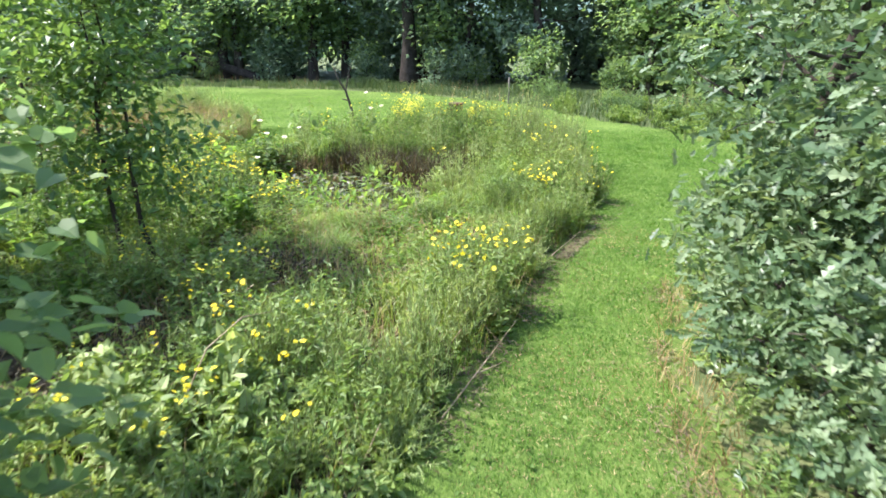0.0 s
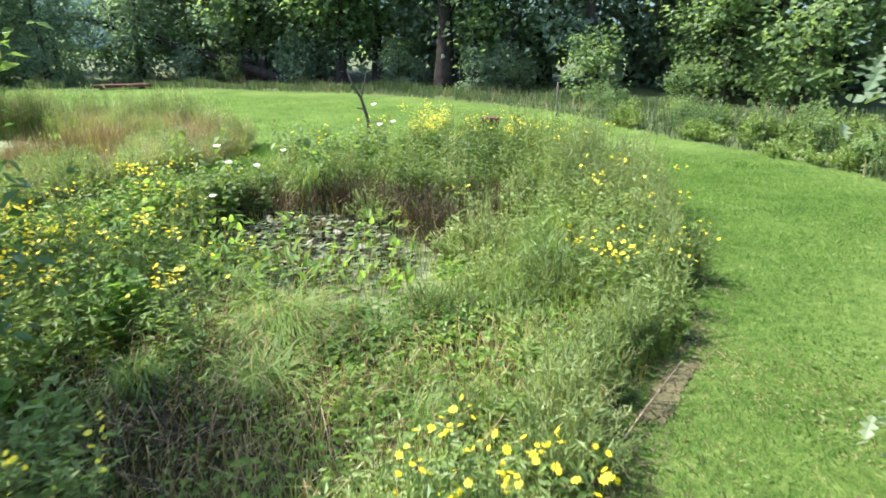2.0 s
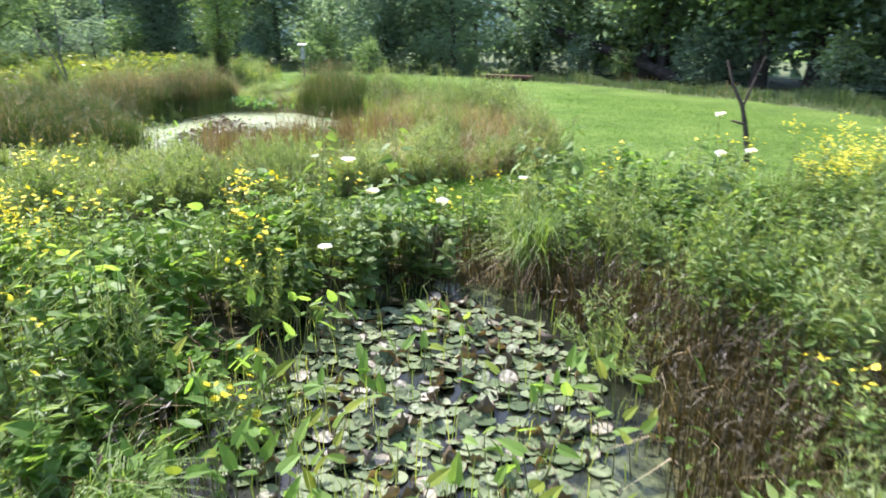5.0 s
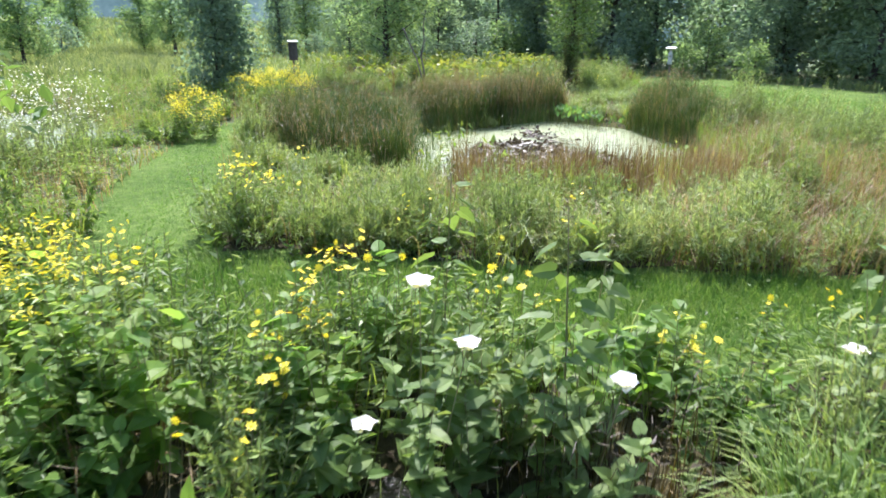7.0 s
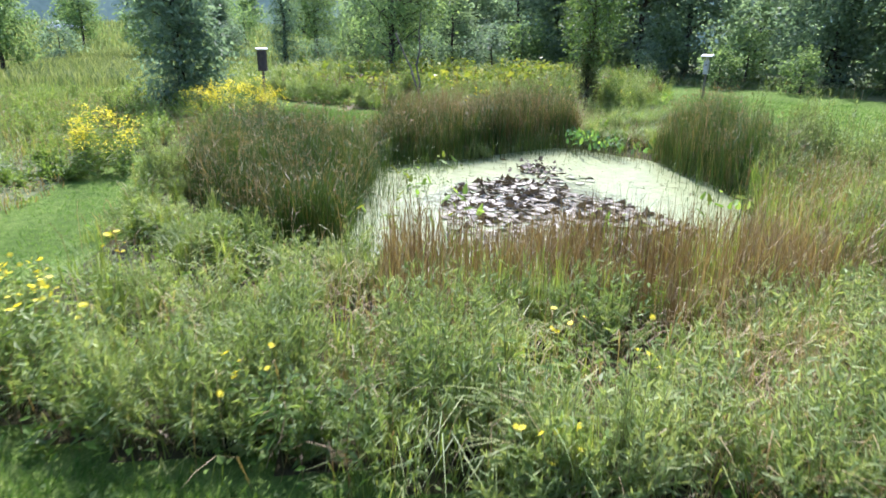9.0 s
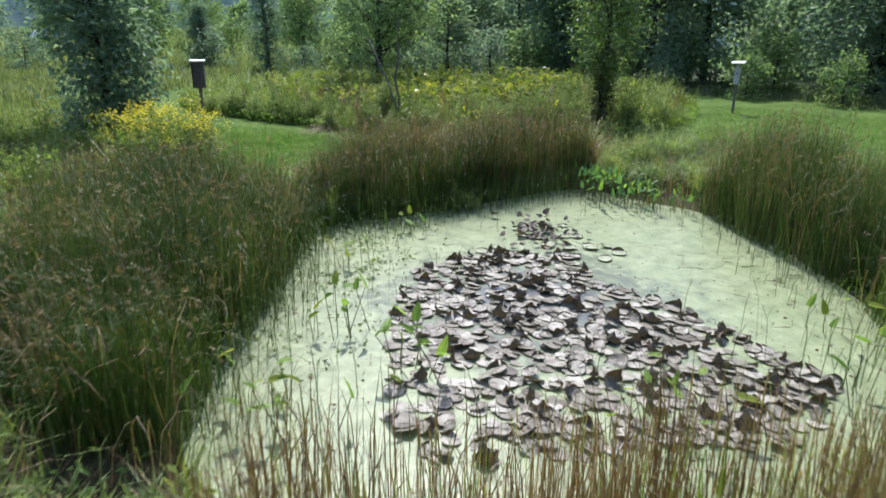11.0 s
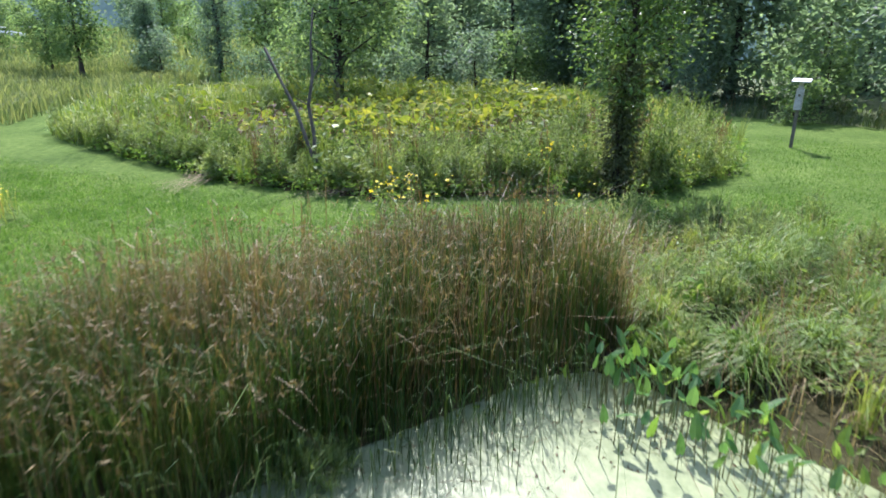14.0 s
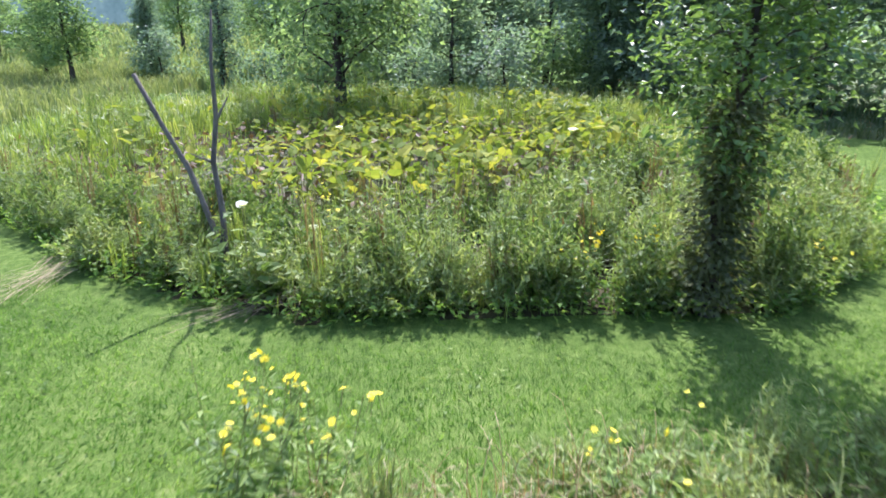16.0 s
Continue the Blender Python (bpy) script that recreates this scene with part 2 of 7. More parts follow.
LITTER = leaf_mat("fallen leaves", (0.055, 0.038, 0.02), (0.125, 0.092, 0.052), (0.27, 0.22, 0.135), 0.1, 0.8)
PAD = leaf_mat("lily pad tops", (0.045, 0.07, 0.025), (0.1, 0.135, 0.054), (0.2, 0.232, 0.122), 0.1, 0.5, patch=2.5, gloss=0.3)
PAD_OLD = leaf_mat("weathered lily pads", (0.085, 0.073, 0.045), (0.235, 0.215, 0.15), (0.46, 0.44, 0.34), 0.08, 0.5, patch=6.0, gloss=0.35)
PAD_SUNK = leaf_mat("pads under duckweed", (0.17, 0.2, 0.1), (0.29, 0.32, 0.18), (0.4, 0.42, 0.28), 0.05, 0.6, patch=2.5, gloss=0.2)
PAD_BACK = leaf_mat("dark pad undersides", (0.03, 0.024, 0.016), (0.07, 0.055, 0.035), (0.13, 0.1, 0.065), 0.1, 0.6)
LOTUS = leaf_mat("yellowing broad pond leaves", (0.075, 0.125, 0.022), (0.155, 0.21, 0.035), (0.34, 0.34, 0.06), 0.4, 0.7, patch=1.2, gloss=0.08)
BROWN_LEAF = leaf_mat("browned pond leaves", (0.05, 0.03, 0.014), (0.11, 0.072, 0.034), (0.2, 0.145, 0.07), 0.2, 0.6)
POND_WEED = pond_mat("duckweed pond", (0.165, 0.21, 0.094), (0.33, 0.372, 0.195), (-15.8, 19.8, -0.05), 2.5, 4.4, (0.1, 0.102, 0.1))
POND_DARK = pond_mat("dark lily pond", (0.11, 0.14, 0.05), (0.22, 0.25, 0.12), (-3.1, 14.9, -0.05), 4.3, 5.4)
POND_GREEN = pond_mat("green weedy pond", (0.11, 0.15, 0.07), (0.2, 0.25, 0.135), (-24.0, 4.0, -0.05), 1.5, 3.5, (0.05, 0.06, 0.04), 0.8)

POND_MARSH = pond_mat("marshy pond", (0.045, 0.055, 0.02), (0.1, 0.11, 0.04), (-60.0, 40.0, -0.05), 1.5, 3.5, (0.02, 0.02, 0.01), 0.85)

# ---- mesh helpers ----
UP = np.array([0.0, 0.0, 1.0])


class Soup:
    """Many small pieces gathered into one mesh."""

    def __init__(self):
        self.v, self.f, self.m, self.count = [], [], [], 0

    def add(self, verts, faces, slot=0):
        """verts: (n, k, 3) for n alike pieces; faces: triangles of one piece."""
        n, k = verts.shape[:2]
        if not n:
            return
        faces = np.asarray(faces)
        self.v.append(verts.reshape(-1, 3))
        self.f.append((faces[None] + (np.arange(n) * k)[:, None, None]).reshape(-1, 3) + self.count)
        self.m.append(np.full(n * len(faces), slot, np.int32))
        self.count += n * k

    def mesh(self, name, mats, smooth=False):
        v, f, m = np.concatenate(self.v), np.concatenate(self.f), np.concatenate(self.m)
        me = bpy.data.meshes.new(name)
        me.vertices.add(len(v))
        me.vertices.foreach_set("co", v.astype(np.float32).ravel())
        me.loops.add(f.size)
        me.loops.foreach_set("vertex_index", f.astype(np.int32).ravel())
        me.polygons.add(len(f))
        me.polygons.foreach_set("loop_start", np.arange(0, f.size, 3, dtype=np.int32))
        for mat in mats if isinstance(mats, (list, tuple)) else [mats]:
            me.materials.append(mat)
        me.polygons.foreach_set("material_index", m)
        me.polygons.foreach_set("use_smooth", np.full(len(f), smooth))
        me.update(calc_edges=True)
        me.validate()
        return me


def thing(name, label, category, at=(0, 0, 0), group=""):
    ob = new(name)
    ob.location = at
    return tagged(ob, label, category, group)


def part(name, source, mats, parent=None, label="", smooth=False):
    """Links a Soup or a bmesh as one mesh object under a thing or part."""
    if isinstance(source, Soup):
        me = source.mesh(name, mats, smooth)
    else:
        me = bpy.data.meshes.new(name)
        source.to_mesh(me)
        source.free()
        for mat in mats if isinstance(mats, (list, tuple)) else [mats]:
            me.materials.append(mat)
        me.polygons.foreach_set("use_smooth", np.full(len(me.polygons), smooth))
    ob = new(name, me)
    ob.parent = parent
    if label:
        ob["label"] = label
    return ob


def joined(ob):
    """Marks a part whose pieces are too small to pick apart."""
    return tagged(ob, kind="stuff")


def stuff(name, soup, mats, label, category):
    return tagged(part(name, soup, mats), label, category, kind="stuff")


def unit(a):
    return a / np.maximum(np.linalg.norm(a, axis=-1, keepdims=True), 1e-9)


def round_way(az, up=0.0):
    """Unit ways at the given turns and rises (radians)."""
    az, up = np.broadcast_arrays(az, up)
    return np.stack([np.cos(az) * np.cos(up), np.sin(az) * np.cos(up), np.sin(up)], -1)


def blades(soup, base, h, width, lean, slot=0, droop=0.15, az=None):
    """Arching grass blades."""
    n = len(base)
    az = rng.uniform(0, 2 * np.pi, n) if az is None else az
    d, side = round_way(az), round_way(az + np.pi / 2 + rng.normal(0, 0.5, n))
    h, lean, w = (np.broadcast_to(x, n)[:, None] for x in (h, lean, width))
    mid = base + UP * h * 0.62 + d * lean * h * 0.32
    tip = base + UP * h * (1 - droop * (0.4 + lean)) + d * lean * h
    soup.add(np.stack([base - side * w / 2, base + side * w / 2, mid - side * w * 0.42, mid + side * w * 0.42, tip], 1), [(0, 1, 3), (0, 3, 2), (2, 3, 4)], slot)


def leaves(soup, pos, way, length, width, slot=0, fold=0.18):
    """Pointed leaves folded along the midrib."""
    n = len(pos)
    length, width = (np.broadcast_to(x, n)[:, None] for x in (length, width))
    side = unit(np.cross(way, UP + rng.normal(0, 0.45, (n, 3))))
    top = np.cross(side, way)
    mid = pos + way * length * 0.45
    soup.add(np.stack([pos, mid - side * width / 2 + top * width * fold, pos + way * length - top * length * 0.12, mid + side * width / 2 + top * width * fold], 1), [(0, 2, 1), (0, 3, 2)], slot)


def slivers(soup, pos, way, length, width, slot=0):
    """The simplest narrow leaf or short blade: one triangle."""
    n = len(pos)
    length, width = (np.broadcast_to(x, n)[:, None] for x in (length, width))
    side = unit(np.cross(way, UP + rng.normal(0, 0.8, (n, 3)))) * width / 2
    soup.add(np.stack([pos - side, pos + side, pos + way * length], 1), [(0, 1, 2)], slot)


def arching(soup, base, az, h, reach, width, fall=0.6, slot=0):
    """Long blades that rise, bend over and hang."""
    n = len(base)
    h, reach, fall = (np.broadcast_to(x, n) for x in (h, reach, fall))
    d, side = round_way(az), round_way(az + np.pi / 2)
    rows = []
    for f, w in ((0, 1.0), (0.35, 0.9), (0.65, 0.75), (0.86, 0.5)):
        c = base + UP * (h * (2.2 * f - (1.2 + fall * 0.6) * f * f))[:, None] + d * (reach * f**1.6)[:, None]
        rows += [c - side * width * w / 2, c + side * width * w / 2]
    tip = base + UP * (h * (1.0 - fall * 0.6))[:, None] + d * reach[:, None]
    soup.add(np.stack(rows + [tip], 1), [(0, 1, 3), (0, 3, 2), (2, 3, 5), (2, 5, 4), (4, 5, 7), (4, 7, 6), (6, 7, 8)], slot)


def tufts(soup, at, each, h, spread, width, fall=0.6):
    """Tufts of long blades, each tuft leaning its own way."""
    n = len(at)
    own, lean, tall = rng.uniform(0, 6.28, n), rng.uniform(0.2, 1.0, n), h * rng.uniform(0.7, 1.3, n)
    az = (own[:, None] + rng.normal(0, 0.9, (n, each))).ravel()
    base = (at[:, None] + np.concatenate([rng.normal(0, 0.05, (n, each, 2)), np.zeros((n, each, 1))], -1)).reshape(-1, 3)
    reach = (lean[:, None] * spread * rng.uniform(0.2, 1.2, (n, each))).ravel()
    arching(soup, base, az, (tall[:, None] * rng.uniform(0.5, 1.1, (n, each))).ravel(), reach, width, fall * rng.uniform(0.3, 1.2, n * each))


def wide_leaves(soup, pos, way, length, width, slot=0):
    """Broad heart-shaped leaves of eight triangles."""
    n = len(pos)
    L, W = (np.broadcast_to(x, n)[:, None] for x in (length, width))
    side = unit(np.cross(way, UP + rng.normal(0, 0.3, (n, 3))))
    top = np.cross(side, way)
    rows = [(0.0, 0.0, 0.0), (-0.12, 0.28, 0.1), (0.2, 0.5, 0.14), (0.62, 0.34, 0.1), (1.0, 0.0, -0.12)]
    left = [pos + way * L * a - side * W * b + top * W * c for a, b, c in rows]
    right = [pos + way * L * a + side * W * b + top * W * c for a, b, c in rows[1:4]]
    mids = pos + way * L * 0.45
    soup.add(np.stack(left + right + [mids], 1), [(0, 8, 1), (1, 8, 2), (2, 8, 3), (3, 8, 4), (0, 5, 8), (5, 6, 8), (6, 7, 8), (7, 4, 8)], slot)


def lobed_leaves(soup, pos, way, length, slot=0):
    """Oak leaves with rounded lobes."""
    n = len(pos)
    L = np.broadcast_to(length, n)[:, None]
    side = unit(np.cross(way, UP + rng.normal(0, 0.6, (n, 3))))
    top = np.cross(side, way)
    outline = [(0.0, 0.015), (0.2, 0.16), (0.3, 0.04), (0.48, 0.29), (0.6, 0.05), (0.76, 0.22), (1.0, 0.0)]
    left = [pos + way * L * a - side * L * b + top * L * b * 0.3 for a, b in outline]
    right = [pos + way * L * a + side * L * b + top * L * b * 0.3 for a, b in outline[:-1]]
    rib = [pos + way * L * 0.45]
    k = 13
    faces = [(i, i + 1, k) for i in range(6)] + [(7 + i + 1, 7 + i, k) for i in range(5)] + [(6, 12, k)]
    soup.add(np.stack(left + right + rib, 1), faces, slot)


def tube(soup, points, radii, sides=6, slot=0):
    """A tapered tube along points."""
    pts, n = np.asarray(points, float), len(points)
    along = unit(np.gradient(pts, axis=0))
    a = unit(np.cross(along, np.array([0.31, 0.95, 0.07])))
    b = np.cross(along, a)
    turn = np.linspace(0, 2 * np.pi, sides, endpoint=False)
    ring = pts[:, None] + np.asarray(radii)[:, None, None] * (np.cos(turn)[None, :, None] * a[:, None] + np.sin(turn)[None, :, None] * b[:, None])
    faces = []
    for i in range(n - 1):
        for j in range(sides):
            p, q, r, s = i * sides + j, i * sides + (j + 1) % sides, (i + 1) * sides + (j + 1) % sides, (i + 1) * sides + j
            faces += [(p, q, r), (p, r, s)]
    faces += [((n - 1) * sides, (n - 1) * sides + j, (n - 1) * sides + j + 1) for j in range(1, sides - 1)]
    soup.add(ring.reshape(1, -1, 3), faces, slot)


def stems(soup, base, tip, width, slot=0):
    """Thin three-sided stems from base to tip."""
    n = len(base)
    w = np.broadcast_to(width, n)[:, None]
    a = np.stack([base + round_way(np.full(n, t)) * w / 2 for t in (0, 2.1, 4.2)], 1)
    b = np.stack([tip + round_way(np.full(n, t)) * w / 3.4 for t in (0, 2.1, 4.2)], 1)
    soup.add(np.concatenate([a, b], 1), [(0, 1, 4), (0, 4, 3), (1, 2, 5), (1, 5, 4), (2, 0, 3), (2, 3, 5)], slot)


def blossoms(soup, at, size, slot=0, petals=7):
    """Daisy-like heads that face up and a little outward."""
    n = len(at)
    s = np.broadcast_to(size, n)[:, None]
    axis = unit(UP + rng.normal(0, 0.45, (n, 3)))
    a = unit(np.cross(axis, np.array([0.3, 0.9, 0.1])))
    b = np.cross(axis, a)
    ring = []
    for i in range(petals):
        for da, r in ((-0.3, 0.62), (0.0, 1.0), (0.3, 0.62)):
            t = 2 * np.pi * i / petals + da * 2 * np.pi / petals * 1.4
            ring.append(at + (a * np.cos(t) + b * np.sin(t)) * s / 2 * r + axis * s * 0.05)
    verts = np.stack([at] + ring, 1)
    faces = []
    for i in range(petals):
        faces += [(0, 3 * i + 1, 3 * i + 2), (0, 3 * i + 2, 3 * i + 3)]
    soup.add(verts, faces, slot)


def flowers_stalks(leaf_soup, stem_soup, base, h, n_leaf, length, width, lean=0.15, slot=0, low=0.15, kind="narrow"):
    """Upright leafy stalks; returns their tips."""
    n = len(base)
    h = np.broadcast_to(h, n)
    tip = base + UP * h[:, None] + round_way(rng.uniform(0, 6.28, n)) * (lean * h * rng.uniform(0.2, 1.4, n))[:, None]
    stems(stem_soup, base, tip, 0.009)
    f = rng.uniform(low, 1.0, (n, n_leaf))
    az = np.arange(n_leaf)[None] * 2.4 + rng.uniform(0, 6.28, (n, 1)) + rng.normal(0, 0.4, (n, n_leaf))
    pos = base[:, None] + (tip - base)[:, None] * f[..., None]
    way = round_way(az, rng.uniform(-0.35, 0.75, (n, n_leaf)))
    size = (1.15 - 0.6 * f) * rng.uniform(0.7, 1.3, (n, n_leaf))
    make = {"narrow": leaves, "feathery": slivers}.get(kind, wide_leaves)
    make(leaf_soup, pos.reshape(-1, 3), way.reshape(-1, 3), (length * size).ravel(), (width * size).ravel(), slot)
    return tip


# ---- plan ----
BED_A = [(0.3, 0.5), (0.5, 5.4), (0.8, 6.4), (1.5, 8.3), (1.9, 10.6), (2.7, 12.0), (3.3, 14), (3.4, 16), (3.1, 18.5), (2.2, 21.3), (0.5, 22.4), (-2.5, 22.2), (-4.5, 21.0), (-5.8, 19.5), (-6.3, 17), (-6.4, 14), (-7, 11), (-9, 6), (-9, 1), (-4, -3), (0.2, -3)]
BED_B = [(-9.6, 13.4), (-8.9, 15.2), (-8.4, 16.8), (-8, 18.2), (-7.4, 20.7), (-7.6, 23), (-9.5, 25), (-13, 26.5), (-18, 27.3), (-22.6, 27.9), (-25.2, 27.0), (-25.1, 24), (-24.9, 21.5), (-24.4, 20.2), (-23.3, 19.4), (-22.9, 18), (-22.3, 16.4), (-21.5, 14.6), (-20, 13.2), (-17.5, 12.8), (-14, 13.0)]
BED_C = [(-37, 10.4), (-35.4, 11.4), (-31.6, 15.0), (-29.9, 16.6), (-28.6, 18.4), (-27.8, 20), (-27.6, 23), (-27.6, 25.8), (-29.5, 28.6), (-33, 30.8), (-39, 33.0), (-46, 33), (-54, 28), (-54, 14), (-46, 9)]
BED_SOUTH = [(-9.2, 12), (-13, 11.4), (-18.5, 11.4), (-21.5, 12.4), (-23.2, 13.8), (-25, 14.3), (-27.2, 14.3), (-29.5, 12.4), (-34, 8.6), (-36, 0), (-22, -8), (-9.8, 2)]
BED_EAST = [(2.9, -4), (2.95, 4), (3.1, 7), (3.7, 9.5), (4.9, 11.5), (6.5, 13), (8.6, 16), (8.8, 20), (7.2, 23.4), (4.6, 26.4), (3.2, 29), (0.5, 33), (-4.5, 36.8), (-10, 38.8), (-17, 40.6), (-25, 41), (-31, 40), (-37, 38), (-41, 35), (-47, 34), (-60, 30), (-75, 45), (-75, 90), (50, 90), (50, -4)]
POND_A = [(-5.0, 15.0), (-4.6, 16.2), (-3.8, 16.9), (-2.9, 16.7), (-1.7, 16.2), (-0.6, 14.6), (-0.3, 13.3), (-0.7, 12.6), (-1.5, 12.3), (-2.5, 12.5), (-3.7, 13.5)]
POND_B = [(-13.0, 16.8), (-14.2, 16.45), (-15.4, 16.65), (-16.8, 16.85), (-18.2, 16.95), (-19.0, 17.3), (-19.25, 18.4), (-19.8, 19.6), (-20.35, 20.6), (-20.85, 21.5), (-21.0, 22.1), (-20.5, 22.5), (-19.8, 22.8), (-19.2, 23.45), (-18.0, 23.55), (-16.8, 23.5), (-15.5, 23.3), (-14, 22.9), (-12.6, 21.6), (-12.2, 19.5), (-12.3, 17.9)]
POND_S = [(-15.4, 7.2), (-16.4, 8.8), (-17.9, 9.6), (-20.3, 9.1), (-23, 7.6), (-24.6, 5.9), (-23, 4.2), (-19, 4.4)]
POND_C = [(-33, 18), (-34.5, 16.5), (-38, 15.8), (-41.5, 18), (-42, 21.5), (-40, 24.5), (-36, 25), (-33, 23), (-32.2, 20.5)]
MUD_FLAT = [(-4.2, 5.4), (-3.2, 5.9), (-2.3, 6.6), (-1.8, 7.2), (-1.9, 7.9), (-2.6, 8.2), (-3.8, 7.7), (-5, 6.6)]
BARE = [(2.1, 10.4), (2.3, 10.4), (2.46, 10.8), (2.68, 11.3), (2.85, 11.7), (2.68, 11.68), (2.42, 11.35), (2.2, 10.85)]


def inside(poly, p):
    p, res = np.atleast_2d(p), np.zeros(len(np.atleast_2d(p)), bool)
    for (x0, y0), (x1, y1) in zip(poly, poly[1:] + poly[:1]):
        cut = (y0 > p[:, 1]) != (y1 > p[:, 1])
        with np.errstate(divide="ignore", invalid="ignore"):
            res ^= cut & (p[:, 0] < (x1 - x0) * (p[:, 1] - y0) / (y1 - y0) + x0)
    return res


def edge_gap(poly, p):
    """Distance to a polygon's rim: positive inside."""
    p = np.atleast_2d(p)[:, :2]
    best = np.full(len(p), 1e9)
    for a, b in zip(poly, poly[1:] + poly[:1]):
        a, b = np.array(a), np.array(b)
        t = np.clip((p - a) @ (b - a) / ((b - a) @ (b - a)), 0, 1)
        best = np.minimum(best, np.linalg.norm(p - a - t[:, None] * (b - a), axis=1))
    return np.where(inside(poly, p), best, -best)


def wave(p, scale, seed=0.0):
    """Cheap smooth unevenness from -1 to 1."""
    x, y = p[:, 0] * scale + seed, p[:, 1] * scale - seed * 1.7
    return (np.sin(x * 1.3 + 1.7 * np.sin(y * 0.7)) + np.sin(y * 1.7 + 1.3 * np.sin(x * 0.9 + 2)) + np.sin((x + y) * 2.3 + seed)) / 3


def rounded(poly, times=2):
    """Cuts the corners of an outline."""
    for _ in range(times):
        poly = [(a[0] * k + b[0] * (1 - k), a[1] * k + b[1] * (1 - k)) for a, b in zip(poly, poly[1:] + poly[:1]) for k in (0.75, 0.25)]
    return poly


POND_A, POND_B = rounded(POND_A, 1), rounded(POND_B, 1)
PONDS = (POND_A, POND_B, POND_S, POND_C)


def ground_z(p):
    p = np.atleast_2d(p)
    z = 0.03 * wave(p, 0.5) + 0.012 * wave(p, 2.1, 3)
    for pond in PONDS:
        g = edge_gap(pond, p)
        z = np.where(g > -0.5, np.minimum(z, 0.02 - 0.10 * np.clip((g + 0.5) / 0.5, 0, 1) - 0.45 * np.clip(g / 1.2, 0, 1)), z)
    return z


def scatter(poly, per_m2, keep=None, rim=0.0, off=()):
    """Random ground points in a polygon."""
    a = np.array(poly)
    lo, hi = a.min(0) - max(-rim, 0), a.max(0) + max(-rim, 0)
    n = int(np.prod(hi - lo) * per_m2)
    p = rng.uniform(lo, hi, (n, 2))
    p = p[inside(poly, p)] if rim == 0 else p[edge_gap(poly, p) > rim]
    for q in off:
        p = p[~inside(q, p)]
    if keep is not None:
        p = p[rng.uniform(0, 1, len(p)) < keep(p)]
    return np.column_stack([p, ground_z(p)]) if len(p) else np.zeros((0, 3))


def around(x, y, radius, n, squash=1.0):
    r, t = radius * np.sqrt(rng.uniform(0, 1, n)), rng.uniform(0, 6.28, n)
    p = np.column_stack([x + r * np.cos(t), y + squash * r * np.sin(t)])
    return np.column_stack([p, ground_z(p)])


def clumped(poly, per_m2, each, r, keep=None, rim=0.0, off=()):
    """Points in tufts, and how high each stands in its tuft."""
    c = scatter(poly, per_m2, keep, rim, off)
    own = rng.uniform(0.7, 1.25, len(c))
    d = rng.normal(0, 1, (len(c), each, 2)) * (r * rng.uniform(0.6, 1.4, len(c)))[:, None, None]
    p = (c[:, None, :2] + d).reshape(-1, 2)
    f = (own[:, None] * (1 - 0.16 * np.clip((d**2).sum(-1) / (r * r), 0, 3)) * rng.uniform(0.75, 1.08, (len(c), each))).ravel()
    ok = inside(poly, p)
    for q in off:
        ok &= ~inside(q, p)
    p, f = p[ok], f[ok]
    return np.column_stack([p, ground_z(p)]), f


def near(p, x, y, r):
    return np.exp(-((p[:, 0] - x) ** 2 + (p[:, 1] - y) ** 2) / (r * r))


def mounds(leaf, stem, at, stalks, r, tall, n_leaf, length, width, low=0.3, kind="feathery", flat=0.6, rise=0.9):
    """Domed plants: stalks fan out from one root and carry their leaves towards the dome's skin."""
    n = len(at)
    R, H = r * rng.uniform(0.6, 1.4, n), tall * rng.uniform(0.75, 1.22, n)
    u, d = np.sqrt(rng.uniform(0, 1, (n, stalks))), round_way(rng.uniform(0, 6.28, (n, stalks)))
    base = at[:, None] + d * (R[:, None] * u * 0.3)[..., None]
    tip = at[:, None] + d * (R[:, None] * u)[..., None] + UP * (H[:, None] * (1 - flat * u**2) * rng.uniform(0.78, 1.1, (n, stalks)))[..., None]
    base, tip = base.reshape(-1, 3), tip.reshape(-1, 3)
    stems(stem, base, tip, 0.007)
    f = rng.uniform(low, 1.04, (len(base), n_leaf))
    pos = base[:, None] + (tip - base)[:, None] * f[..., None]
    way = unit(unit(tip - base)[:, None] * rise + rng.normal(0, 0.6, pos.shape))
    size = (1.2 - 0.5 * f) * rng.uniform(0.6, 1.35, f.shape)
    make = {"narrow": leaves, "feathery": slivers}.get(kind, wide_leaves)
    make(leaf, pos.reshape(-1, 3), way.reshape(-1, 3), (length * size).ravel(), (width * size).ravel())


def rim_row(line, gap, shift_lo, shift_hi):
    """Points along a bed's eastern edge, set a little inside it."""
    out = []
    for (x0, y0), (x1, y1) in zip(line, line[1:]):
        n = max(1, int(math.hypot(x1 - x0, y1 - y0) / gap))
        k = (np.arange(n) + rng.uniform(0, 1, n)) / n
        out.append(np.column_stack([x0 + (x1 - x0) * k - rng.uniform(shift_lo, shift_hi, n), y0 + (y1 - y0) * k]))
    p = np.concatenate(out)
    p = p[rng.uniform(0, 1, len(p)) < 0.85]
    return np.column_stack([p, ground_z(p)])


# ---- ground ----
def steps(lo, hi, fine_lo, fine_hi, fine, coarse):
    far_lo = -np.geomspace(coarse, fine_lo - lo, 14)[::-1] + fine_lo
    far_hi = np.geomspace(coarse, hi - fine_hi, 14) + fine_hi
    return np.concatenate([far_lo, np.arange(fine_lo, fine_hi, fine), far_hi])


